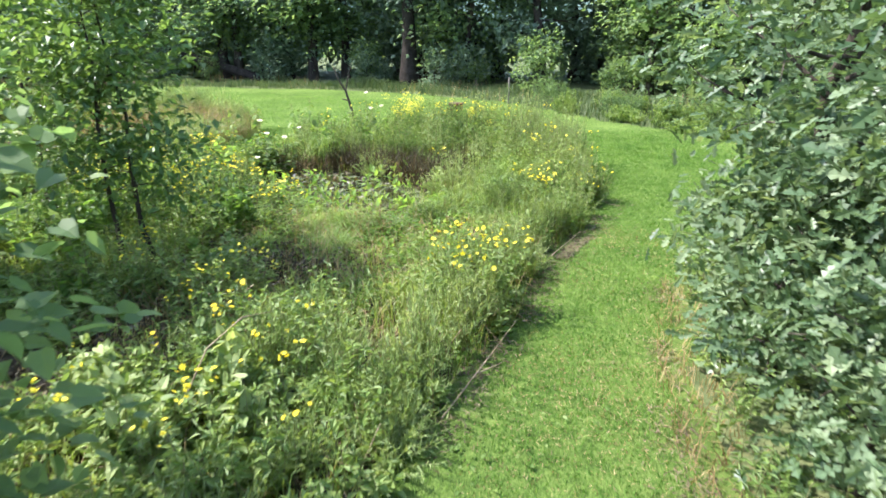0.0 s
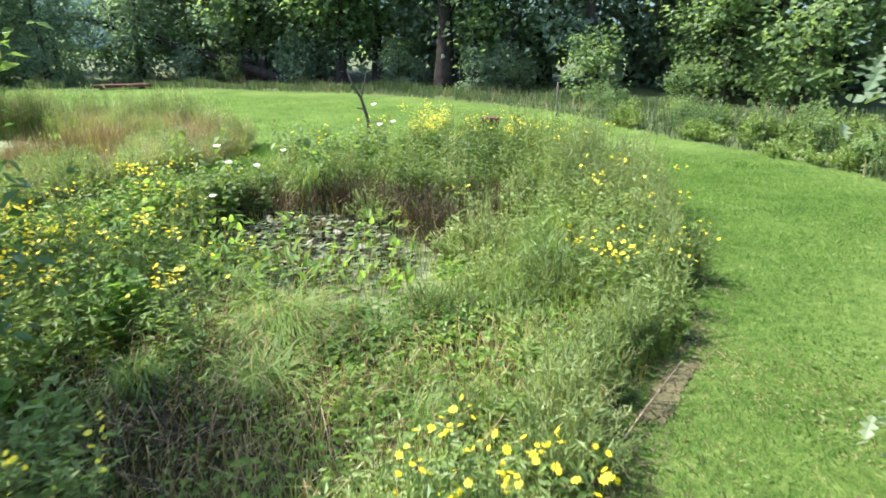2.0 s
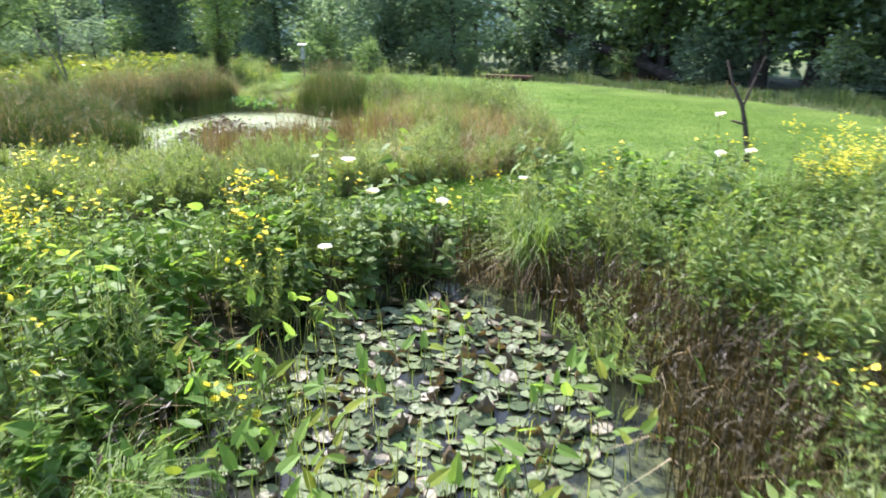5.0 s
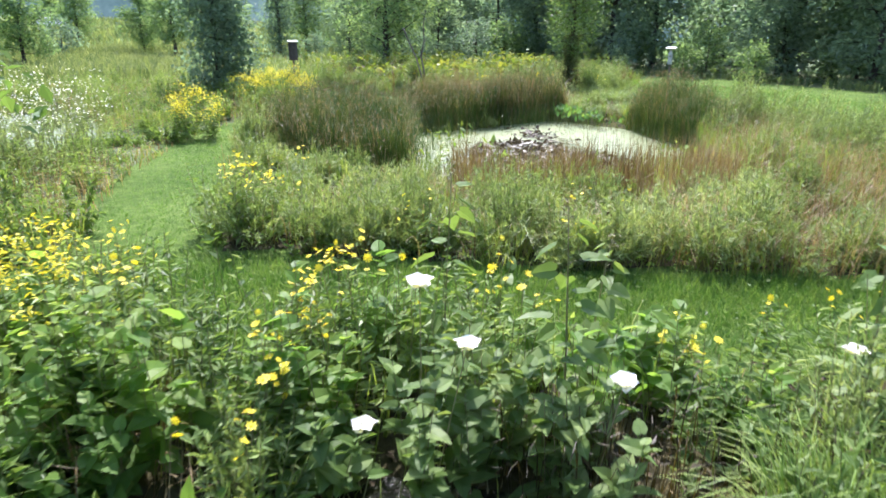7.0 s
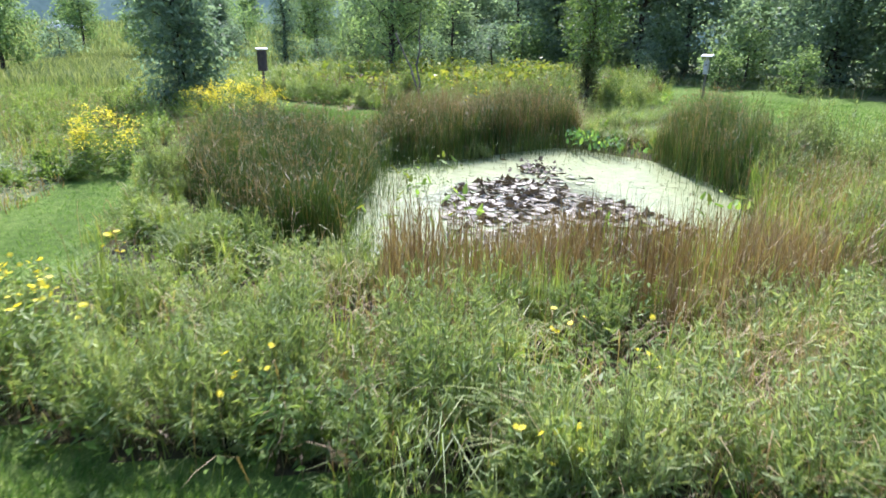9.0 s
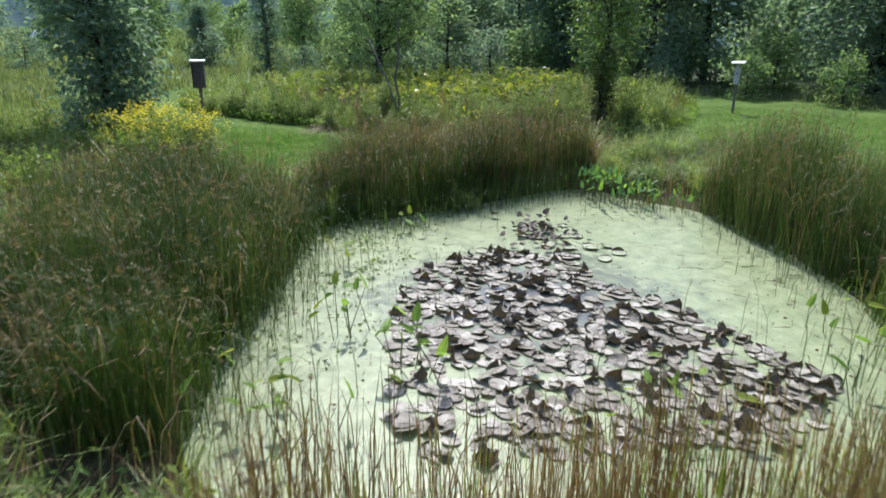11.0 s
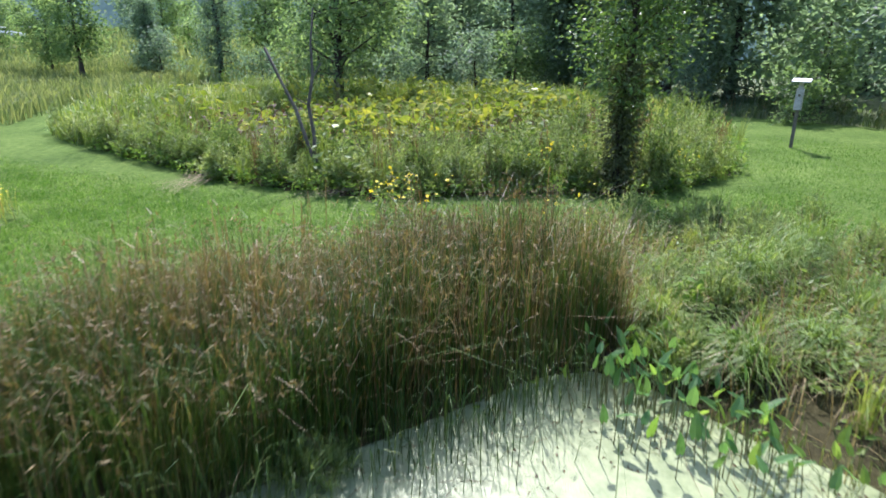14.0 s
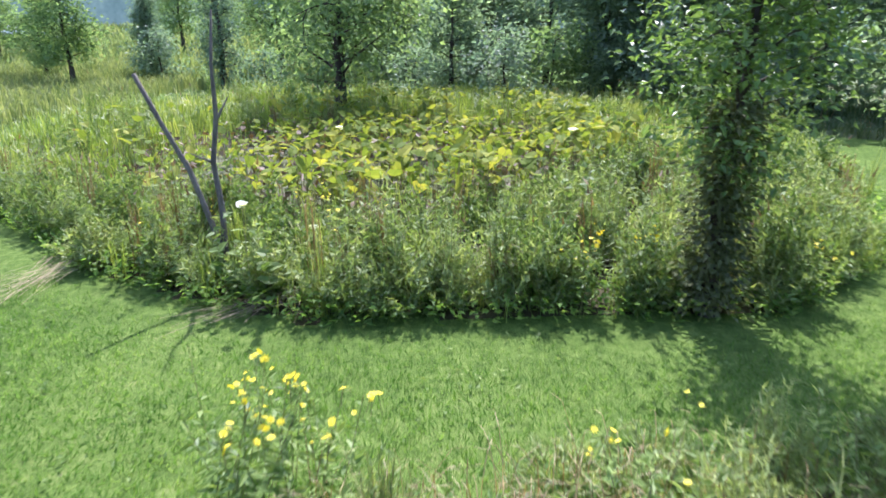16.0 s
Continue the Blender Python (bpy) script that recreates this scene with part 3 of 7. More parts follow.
gx, gy = steps(-900, 900, -46, 12, 0.28, 1.0), steps(-900, 900, -4, 44, 0.28, 1.0)
grid = np.stack(np.meshgrid(gx, gy), -1).reshape(-1, 2)
gz = ground_z(grid)
hill = np.clip((-grid[:, 0] - 60) / 60, 0, 1) * np.clip((30 - grid[:, 1]) / 30, 0, 1)
gz = gz + 3.5 * hill
nx, ny = len(gx), len(gy)
ids = np.arange(nx * ny).reshape(ny, nx)
quads = np.stack([ids[:-1, :-1], ids[:-1, 1:], ids[1:, 1:], ids[1:, :-1]], -1).reshape(-1, 4)
mid = grid[quads].mean(1)
slot = np.zeros(len(quads), np.int32)
for bed in (BED_A, BED_B, BED_C, BED_SOUTH, BED_EAST):
    slot[edge_gap(bed, mid) + 0.12 * wave(mid, 3.0, 2) > 0.25] = 1
slot[inside(MUD_FLAT, mid)] = 2
slot[(slot == 1) & (inside(BED_SOUTH, mid) | inside(BED_EAST, mid) | (mid[:, 1] < 3.4))] = 3
g_mesh = bpy.data.meshes.new("ground")
g_mesh.from_pydata(np.column_stack([grid, gz]).tolist(), [], quads.tolist())
for mat in (LAWN, SOIL, MUD, TURF):
    g_mesh.materials.append(mat)
g_mesh.polygons.foreach_set("material_index", slot)
g_mesh.polygons.foreach_set("use_smooth", np.full(len(quads), True))
tagged(new("ground", g_mesh), "mown grass paths between beds of bare damp soil", "ground", kind="structure")


def pond_surface(name, poly, mat, label, z=-0.05):
    """Water sheet that reaches a little under the bank."""
    bm = bmesh.new()
    c = np.mean(poly, 0)
    vs = [bm.verts.new((*(c + (np.array(p) - c) * 1.06), z)) for p in poly]
    bm.faces.new(vs)
    bmesh.ops.triangulate(bm, faces=bm.faces[:])
    return tagged(part(name, bm, mat), label, "pond", kind="structure")


def earth_patch(poly, mat, label):
    """A worn patch with a ragged outline, laid on the ground."""
    edge = np.array(rounded(poly, 3))
    c = edge.mean(0)
    edge = c + (edge - c) * (1 + 0.16 * np.random.default_rng(5).normal(0, 1, (len(edge), 1)))
    bm = bmesh.new()
    vs = [bm.verts.new((x, y, z + 0.012)) for (x, y), z in zip(edge, ground_z(edge))]
    hub = bm.verts.new((*c, float(ground_z(c)[0]) + 0.014))
    for a, b in zip(vs, vs[1:] + vs[:1]):
        bm.faces.new((a, b, hub))
    return tagged(part("bare_earth", bm, mat, smooth=True), label, "bare earth", kind="structure")


pond_surface("water", POND_A, POND_DARK, "dark still pond water with patches of duckweed")
pond_surface("water", POND_B, POND_WEED, "pond covered with pale yellow-green duckweed")
pond_surface("water", POND_S, POND_GREEN, "small pond covered with green duckweed")
pond_surface("water", POND_C, POND_MARSH, "dark marshy pond water under broad leaves")
earth_patch(BARE, DIRT, "worn tan earth beside a mown path")

# ---- mown grass ----
BEDS = (BED_A, BED_B, BED_C, BED_SOUTH, BED_EAST)


def lawn_patch(poly, per_m2, h, mat=LAWN_BLADE):
    s = Soup()
    p = scatter(poly, per_m2, lambda q: np.clip(edge_gap(poly, q) / 1.4, 0.12, 1) * np.where(inside(BARE, q), 0.6, 1), off=BEDS)
    slivers(s, p, round_way(rng.uniform(0, 6.28, len(p)), rng.uniform(0.5, 1.4, len(p))), h * rng.uniform(0.6, 1.6, len(p)), 0.011)
    return stuff("lawn_grass", s, mat, "short mown green grass of a path", "grass")


lawn_patch([(0.2, 3.5), (4.2, 3.5), (5.5, 13), (9, 18), (7, 24), (2, 24), (2, 12), (0, 6)], 1000, 0.05)
lawn_patch([(-9.8, 11.4), (-6, 11.4), (-5.6, 20), (-7, 24), (-9.5, 23)], 1700, 0.11, DEEP_BLADE)
lawn_patch([(-9, 11), (-24, 11), (-24, 14.5), (-9, 15)], 260, 0.06)
lawn_patch([(-20.5, 13), (-33, 11), (-28, 19), (-27, 24), (-28.5, 29), (-24, 29), (-23, 20), (-21.5, 16)], 900, 0.065)
lawn_patch([(-24, 28), (-30, 28), (-36, 33), (-30, 38), (-20, 36)], 220, 0.07)
lawn_patch([(-2, 22), (3, 22), (2, 30), (-10, 37), (-20, 38), (-12, 26), (-6, 22)], 160, 0.07)

weed = Soup()
for plot in ([(-9.8, 11.4), (-6, 11.4), (-5.6, 20), (-7, 24), (-9.5, 23)], [(-20.5, 13), (-33, 11), (-28, 19), (-27, 24), (-28.5, 29), (-24, 29), (-23, 20), (-21.5, 16)], [(0.2, 3.5), (4.2, 3.5), (5.5, 13), (9, 18), (7, 24), (2, 24), (2, 12), (0, 6)]):
    p = scatter(plot, 110, lambda q: np.clip(0.1 + 0.9 * wave(q, 1.3, 6), 0.02, 1) * np.where((q[:, 0] < -5) & (q[:, 0] > -10), 1, 0.45), 0.0, BEDS)
    leaves(weed, p + UP * rng.uniform(0.02, 0.06, (len(p), 1)), round_way(rng.uniform(0, 6.28, len(p)), rng.uniform(0, 0.6, len(p))), rng.uniform(0.03, 0.08, len(p)), rng.uniform(0.025, 0.05, len(p)))
stuff("lawn_weeds", weed, MALLOW, "small broad-leaved weeds in mown grass", "weeds")

# ---- bed round the lily pond ----
HOLLOW = lambda p: np.clip(1.15 - 0.85 * near(p, 0.1, 11.5, 2.3) - 0.5 * near(p, -1.2, 9.4, 1.6), 0.32, 1)  # noqa: E731
A_OFF = (POND_A, MUD_FLAT)


def tall_a(p):
    """Height of the growth in the first bed."""
    h = 0.78 + 0.22 * wave(p, 0.8, 1) + 0.14 * wave(p, 2.2, 5)
    h = h * HOLLOW(p) + 0.45 * near(p, -4.5, 15.5, 1.8) + 0.35 * near(p, -1.5, 19.5, 2.2) + 0.3 * near(p, -4, 19, 1.8)
    west = np.clip((-4.0 - p[:, 0]) / 1.0, 0, 1) * np.clip((16.4 - p[:, 1]) / 0.8, 0, 1) * np.clip((p[:, 1] - 9.0) / 1.5, 0, 1)
    h = h + 0.28 * west + 0.62 * near(p, 0.9, 19.2, 2.3) + 0.4 * near(p, 2.2, 17.2, 1.5) + 0.2 * near(p, -1.4, 18.0, 1.2)
    rim = np.clip(edge_gap(BED_A, p) / 0.3, 0.55 + 0.35 * west + 0.25 * (p[:, 1] > 16), 1)
    north = np.clip((p[:, 1] - 14.5) / 1.5, 0, 1) + np.clip((-4.2 - p[:, 0]) / 0.6, 0, 1)
    bank = np.clip(-edge_gap(POND_A, p) / 0.6, np.where(north > 0.5, 0.75, 0.3), 1)
    south = np.where(p[:, 1] < 6, 0.75, 1) * (1 - 0.45 * near(p, -6.1, 18.4, 1.5))
    return np.clip(h * rim * bank * south * (1 - 0.5 * near(p, 0.15, 17.0, 0.5)), 0.12, 1.7)


FAR_RIM = lambda q: np.where((q[:, 1] > 14.8) | (q[:, 0] < -4.3), np.clip((-edge_gap(POND_A, q) - 0.2) / 0.35, 0.02, 1), 1)  # noqa: E731
# spots of brown dead growth; some only darken shaded recesses of the bank
DEAD_SHADE = lambda q: np.clip(1.1 * near(q, -0.9, 16.3, 0.75) + near(q, -1.9, 16.9, 0.6) + 0.8 * near(q, -2.7, 10.2, 0.75) + 0.7 * near(q, -1.9, 9.4, 0.6) + 0.7 * near(q, -3.3, 12.3, 0.6) + near(q, -4.5, 16.5, 0.5) + near(q, -3.5, 17.2, 0.5) + near(q, -2.7, 17.1, 0.5) + 0.4 * near(q, -3.0, 8.7, 1.0) + 0.35 * near(q, -2.2, 8.0, 0.7) + 0.9 * near(q, -0.3, 15.4, 0.6) + near(q, 0.15, 17.0, 0.5) + 0.5 * near(q, -3.2, 6.9, 0.9) + 0.9 * near(q, -3.1, 12.2, 0.55) + 0.8 * near(q, -2.7, 11.4, 0.45), 0, 1)  # noqa: E731
leaf, stem = Soup(), Soup()
SOUTH = lambda q: np.where(q[:, 1] < 2, 0.25, 1)  # noqa: E731
p, f = clumped(BED_A, 3.4, 9, 0.2, lambda q: np.clip(0.75 + 0.5 * wave(q, 1.1, 2.0), 0.1, 1) * SOUTH(q) * np.clip(HOLLOW(q) + 0.15, 0, 1) * (1 - 0.9 * DEAD_SHADE(q)) * FAR_RIM(q), 0.06, A_OFF)
dull = (p[:, 1] > 16.2) & (p[:, 0] < 0.4 + 0.5 * wave(p, 1.7, 2))
dim = Soup()
flowers_stalks(leaf, stem, p[~dull], (tall_a(p) * f)[~dull], 18, 0.155, 0.058)
flowers_stalks(dim, stem, p[dull], (tall_a(p) * f)[dull], 18, 0.15, 0.06)
stuff("marsh_stalks", dim, MALLOW, "dull green leafy stalks over a dark pond bank", "wildflowers")
stuff("wildflower_stalks", leaf, FORB, "leafy green wildflower stalks round a lily pond", "wildflowers")
leaf = Soup()
p = scatter(BED_A, 2.2, lambda q: np.clip(0.12 + 0.9 * near(q, 2.4, 14.5, 2.6) + 0.9 * near(q, 1.0, 13.4, 1.3) + 0.9 * near(q, 1.6, 11, 2.0) + 0.6 * near(q, 0.3, 7, 2) + 0.95 * near(q, -0.7, 4.7, 1.7) + 0.6 * near(q, 1.5, 19, 2.5), 0, 1) * (1 - 0.9 * DEAD_SHADE(q)), 0.14, A_OFF)
mounds(leaf, stem, p, 38, 0.42, tall_a(p) * 1.08, 30, 0.10, 0.017, 0.15)
rim = rim_row(BED_A[1:11], 0.3, 0.25, 0.6)
mounds(leaf, stem, rim, 34, 0.38, 0.95 + 0.2 * wave(rim, 0.9, 3) + 0.45 * np.clip((rim[:, 1] - 14.5) / 1.5, 0, 1), 26, 0.105, 0.018, 0.15)
stuff("feathery_plants", leaf, GREY_FORB, "grey-green feathery wild plants along a mown path", "wildflowers")
leaf = Soup()
p, f = clumped(BED_A, 2.6, 8, 0.2, lambda q: np.clip(1.2 * near(q, -4.9, 13.4, 2.4) + 0.25 * near(q, -3.2, 18.8, 2.4) + 0.5 * near(q, -6, 10.5, 2), 0, 1) * FAR_RIM(q), 0.1, A_OFF)
flowers_stalks(leaf, stem, p, tall_a(p) * f, 12, 0.19, 0.155, kind="wide")
stuff("broadleaf_plants", leaf, BROAD, "bright green broad-leaved marsh plants", "wildflowers")
stuff("plant_stems", stem, STEM, "thin green and tan plant stems", "stems")

leaf, stem = Soup(), Soup()
p, f = clumped([(-5.6, 7.0), (-3.4, 6.4), (-1.9, 7.0), (-1.8, 8.8), (-3.0, 9.8), (-5.6, 10.0)], 3.4, 8, 0.2)
flowers_stalks(leaf, stem, p, 0.8 * f, 20, 0.14, 0.075, kind="wide", low=0.05)
p = np.array([(-2.75, 17.9), (-2.0, 17.8), (-1.5, 17.55), (-0.8, 17.5), (-0.3, 17.9), (0.7, 17.4), (-1.1, 18.5), (-2.3, 18.7), (0.2, 18.8), (-3.4, 18.3)])
bush = Soup()
mounds(bush, stem, np.column_stack([p, ground_z(p)]), 34, 0.45, np.full(len(p), 1.18), 22, 0.11, 0.05, 0.15, "narrow", rise=0.5)
stuff("marsh_stalks", bush, MALLOW, "bushy dull green growth above a dark pond bank", "wildflowers")
stuff("shade_plants", leaf, FORB, "green leafy plants in the shade of saplings", "wildflowers")
leaf = Soup()
p = scatter([(-2.7, 5.2), (-2.5, 6.5), (-1.5, 6.9), (-0.9, 6.3), (-0.7, 5.2), (-1.6, 4.7)], 4.5)
mounds(leaf, stem, p, 12, 0.3, np.full(len(p), 0.85), 8, 0.17, 0.11, 0.3, "wide", rise=0.4)
stuff("broadleaf_plants", leaf, GREY_FORB, "pale grey-green broad-leaved plants near dried mud", "wildflowers")
stuff("plant_stems", stem, STEM, "stems of leafy plants near dried mud", "stems")

grass = Soup()
p = scatter(BED_A, 330, lambda q: np.clip(0.4 + 0.4 * wave(q, 0.9, 4) + 0.9 * near(q, -0.3, 11, 2.6), 0.05, 1) * (1 - 0.85 * DEAD_SHADE(q)) * FAR_RIM(q) * np.where((q[:, 1] > 16.2) & (q[:, 0] < 0.6), 0.4, 1), 0.0, A_OFF)
blades(grass, p, np.clip(tall_a(p) * 0.7, 0.16, 0.8) * rng.uniform(0.5, 1.25, len(p)), 0.011, rng.uniform(0.1, 0.9, len(p)))
stuff("bed_grass", grass, GRASS, "tangled green grass among wildflowers", "grass")
dry = Soup()
p = scatter(BED_A, 200, lambda q: np.clip(0.22 * near(q, -1.2, 17.3, 1.6) + 0.16 * near(q, -3.6, 17.2, 1.2) + 0.6 * near(q, -5.2, 13.2, 1.0) + 0.7 * near(q, -2.2, 11.3, 1.2) + 0.12 * near(q, 0.3, 14.6, 1.4) + 0.25 * near(q, -1, 9, 3) + 0.4 * near(q, -2.8, 8.0, 1.2) + 0.3 * near(q, 2.2, 8, 2), 0, 1), 0.0, (POND_A,))
blades(dry, p, rng.uniform(0.3, 0.75, len(p)), 0.009, rng.uniform(0.3, 1.4, len(p)), droop=0.5)
stuff("dry_grass", dry, DRY_GRASS, "dead brown grass hanging over a pond bank", "grass")
dead = Soup()
p = scatter(BED_A, 620, DEAD_SHADE, 0.0, (POND_A,))
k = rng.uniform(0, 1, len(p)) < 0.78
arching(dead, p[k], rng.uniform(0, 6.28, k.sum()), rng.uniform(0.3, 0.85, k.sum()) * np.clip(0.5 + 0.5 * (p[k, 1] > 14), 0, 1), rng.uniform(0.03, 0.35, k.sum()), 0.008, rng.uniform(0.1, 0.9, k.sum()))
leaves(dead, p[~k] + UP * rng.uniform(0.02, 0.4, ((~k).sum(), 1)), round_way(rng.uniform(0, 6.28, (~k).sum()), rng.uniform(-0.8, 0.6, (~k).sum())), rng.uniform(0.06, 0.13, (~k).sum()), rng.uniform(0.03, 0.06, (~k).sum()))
stuff("dead_shade_growth", dead, DARK_DRY, "brown dead stalks and leaves on a pond bank, darkened for shaded hollows", "dead plants")
low = Soup()
p = scatter(BED_A, 240, lambda q: np.clip(near(q, 0.1, 11.0, 3.0) + 0.4 * near(q, 0, 13, 2), 0, 1), 0.1, A_OFF)
leaves(low, p + UP * rng.uniform(0.03, 0.25, (len(p), 1)), round_way(rng.uniform(0, 6.28, len(p)), rng.uniform(0, 0.7, len(p))), rng.uniform(0.05, 0.12, len(p)), rng.uniform(0.03, 0.07, len(p)))
stuff("low_weeds", low, BROAD, "low green weeds on damp ground", "weeds")
lit = Soup()
p = scatter(MUD_FLAT, 130)
leaves(lit, p + UP * 0.015, round_way(rng.uniform(0, 6.28, len(p)), rng.uniform(-0.1, 0.4, len(p))), rng.uniform(0.08, 0.2, len(p)), rng.uniform(0.05, 0.13, len(p)))
p = scatter(BED_A, 40, None, 0.0, (POND_A,))
leaves(lit, p + UP * 0.012, round_way(rng.uniform(0, 6.28, len(p)), rng.uniform(-0.1, 0.3, len(p))), rng.uniform(0.05, 0.13, len(p)), rng.uniform(0.02, 0.05, len(p)))
p = scatter(MUD_FLAT, 5)
pale = Soup()
wide_leaves(pale, p + UP * rng.uniform(0.03, 0.12, (len(p), 1)), round_way(rng.uniform(0, 6.28, len(p)), rng.uniform(-0.3, 0.7, len(p))), rng.uniform(0.12, 0.26, len(p)), rng.uniform(0.1, 0.2, len(p)))
stuff("dead_leaves", pale, PALE_LEAF, "large bleached curled dead leaves on mud", "leaf litter")
stuff("leaf_litter", lit, LITTER, "curled brown leaves on dried mud", "leaf litter")


# ---- single flowering plants ----
def head_mesh(name, petals, seed):
    sp = Soup()
    blossoms(sp, np.zeros((1, 3)), 1.0, 0, petals)
    sp.add(np.concatenate([[[0, 0, 0.16]], np.stack([0.16 * np.cos(np.arange(6) * 1.047), 0.16 * np.sin(np.arange(6) * 1.047), np.full(6, 0.07)], -1)])[None], [(0, i + 1, (i + 1) % 6 + 1) for i in range(6)], 1)
    return sp.mesh(name, [YELLOW, YELLOW])


HEADS = [head_mesh("flower_head", k, k) for k in (7, 8, 9, 8)]


def daisy_clump(x, y, radius, h, n, heads, label, size=0.06, n_leaf=20):
    """A clump of stalks topped by yellow heads."""
    ob = thing("yellow_wildflower", label, "wildflower", (x, y, 0), "yellow wildflowers")
    lf, st = Soup(), Soup()
    base = around(x, y, radius, n) - (x, y, 0)
    hh = h * rng.uniform(0.7, 1.05, n)
    tip = flowers_stalks(lf, st, base, hh, n_leaf, 0.14, 0.05, 0.3)
    heads = int(heads * 1.5)
    top = tip[rng.integers(0, n, max(4, heads // 3))]
    pick = top[rng.integers(0, len(top), heads)] + rng.normal(0, 0.065, (heads, 3)) + UP * 0.03
    stems(st, pick - UP * 0.14 + rng.normal(0, 0.02, (heads, 3)), pick, 0.005)
    for q in pick:
        hd = new("flower_head", HEADS[int(rng.integers(0, 4))])
        hd.parent = ob
        hd.matrix_basis = pose(*q, rng.normal(0, 22), rng.normal(0, 22), rng.uniform(0, 360)) @ Matrix.Scale(size * rng.uniform(0.7, 1.25), 4)
    joined(part("foliage", lf, FORB, ob))
    joined(part("stem_growth", st, STEM, ob))
    return ob


def goldenrod(x, y, radius, h, n, label, full=0.85):
    """A mound of stalks with dense yellow plumes."""
    ob = thing("goldenrod", label, "wildflower", (x, y, 0), "goldenrods")
    lf, st, fl = Soup(), Soup(), Soup()
    base = around(x, y, radius, n) - (x, y, 0)
    hh = h * np.sqrt(np.clip(1 - 0.8 * (np.hypot(base[:, 0], base[:, 1]) / radius) ** 2, 0.1, 1)) * rng.uniform(0.68, 1.06, n)
    tip = flowers_stalks(lf, st, base, hh, 30, 0.15, 0.05, 0.3)
    k = 24
    bloom = tip[rng.uniform(0, 1, n) < full]
    q = np.repeat(bloom, k, 0) + rng.normal(0, 1, (len(bloom) * k, 3)) * (0.075, 0.075, 0.07)
    leaves(fl, q, round_way(rng.uniform(0, 6.28, len(q)), rng.uniform(-0.2, 1.0, len(q))), rng.uniform(0.04, 0.08, len(q)), rng.uniform(0.02, 0.04, len(q)))
    joined(part("foliage", lf, FORB, ob))
    joined(part("stem_growth", st, STEM, ob))
    joined(part("plume", fl, GOLD, ob, "dense golden yellow plumes"))
    return ob


for x, y, r, h, n, k, lab in (
    (0.95, 8.25, 0.36, 1.12, 40, 48, "tall yellow wildflowers leaning over a mown path"),
    (0.5, 8.7, 0.4, 1.0, 28, 10, "yellow wildflowers at the edge of a mown path"),
    (-1.0, 6.6, 0.7, 0.9, 40, 20, "loose patch of yellow wildflowers beside dried mud"),
    (-2.3, 5.6, 0.8, 0.75, 34, 16, "low yellow wildflowers in long grass"),
    (-0.6, 5.4, 0.7, 0.7, 30, 10, "scattered yellow wildflowers in pale grass"),
    (-2.2, 7.4, 0.4, 0.7, 24, 13, "low yellow wildflowers at the edge of dried mud"),
    (-2.2, 8.4, 0.35, 0.75, 18, 9, "few yellow wildflowers in dark leafy growth"),
    (-3.9, 8.6, 0.7, 0.9, 36, 18, "yellow wildflowers in the shade of a sapling"),
    (-2.5, 10.8, 0.32, 1.1, 22, 26, "orange-yellow wildflowers in green growth"),
    (2.0, 13.0, 0.4, 1.0, 26, 34, "yellow wildflowers in feathery growth by a path"),
    (2.9, 13.9, 0.35, 0.75, 24, 22, "yellow wildflowers over a shaded path edge"),
    (2.4, 15.6, 0.8, 1.15, 40, 34, "scattered yellow wildflowers in grey-green growth"),
    (-3.75, 10.2, 0.5, 1.3, 36, 34, "tall dense yellow wildflowers above dark growth"),
    (-4.3, 11.1, 0.55, 1.3, 38, 40, "dense mass of yellow wildflowers in leafy growth"),
    (-3.8, 12.3, 0.5, 1.15, 34, 24, "yellow wildflowers in a leafy mound beside a pond"),
    (-6.4, 13.4, 0.5, 1.15, 30, 17, "bright yellow wildflowers along a mown strip"),
    (-5.6, 14.6, 0.45, 1.05, 26, 20, "loose yellow wildflowers above marsh plants"),
    (-1.25, 4.75, 0.6, 0.8, 30, 16, "yellow wildflowers in pale feathery growth"),
    (-2.5, 8.0, 0.35, 0.9, 22, 13, "yellow wildflowers over dead growth, darkened for shade"),
    (-4.9, 12.1, 0.45, 1.15, 34, 28, "dense yellow wildflowers in leafy growth"),
    (-5.6, 11.7, 0.6, 1.1, 34, 20, "yellow wildflowers below a sapling"),
    (-7.4, 13.0, 0.5, 0.95, 26, 14, "yellow wildflowers at the edge of a mown strip"),
    (-5.95, 15.1, 0.38, 1.05, 30, 44, "dense yellow wildflowers between pond and mown strip"),
    (-6.0, 16.2, 0.35, 0.95, 20, 16, "yellow wildflowers behind marsh mallows"),
    (-5.0, 14.6, 0.25, 0.75, 12, 14, "yellow wildflowers above a dark bank"),
    (-5.6, 17.6, 0.2, 0.62, 10, 16, "small yellow wildflowers in low growth"),
    (-5.7, 18.8, 0.5, 0.6, 14, 7, "few yellow wildflowers by a lawn"),
    (-3.3, 13.7, 0.4, 0.6, 14, 12, "small yellow wildflowers at a pond bank"),
    (-0.4, 16.2, 0.3, 0.7, 10, 7, "few yellow wildflowers over dead grass"),
    (-0.2, 21.0, 0.7, 1.35, 40, 26, "tall yellow wildflowers round a wooden box"),
    (-0.85, 21.3, 0.3, 1.3, 22, 12, "leafy yellow wildflowers before a wooden box"),
    (-3.3, 21.0, 0.5, 1.2, 24, 16, "yellow wildflowers along a lawn"),
    (-4.0, 19.3, 0.5, 1.2, 24, 10, "leafy yellow wildflowers near a lawn"),
    (1.2, 18.6, 0.9, 1.5, 34, 26, "scattered yellow wildflowers in green growth"),
):
    daisy_clump(x, y, r, h, n, k, lab)
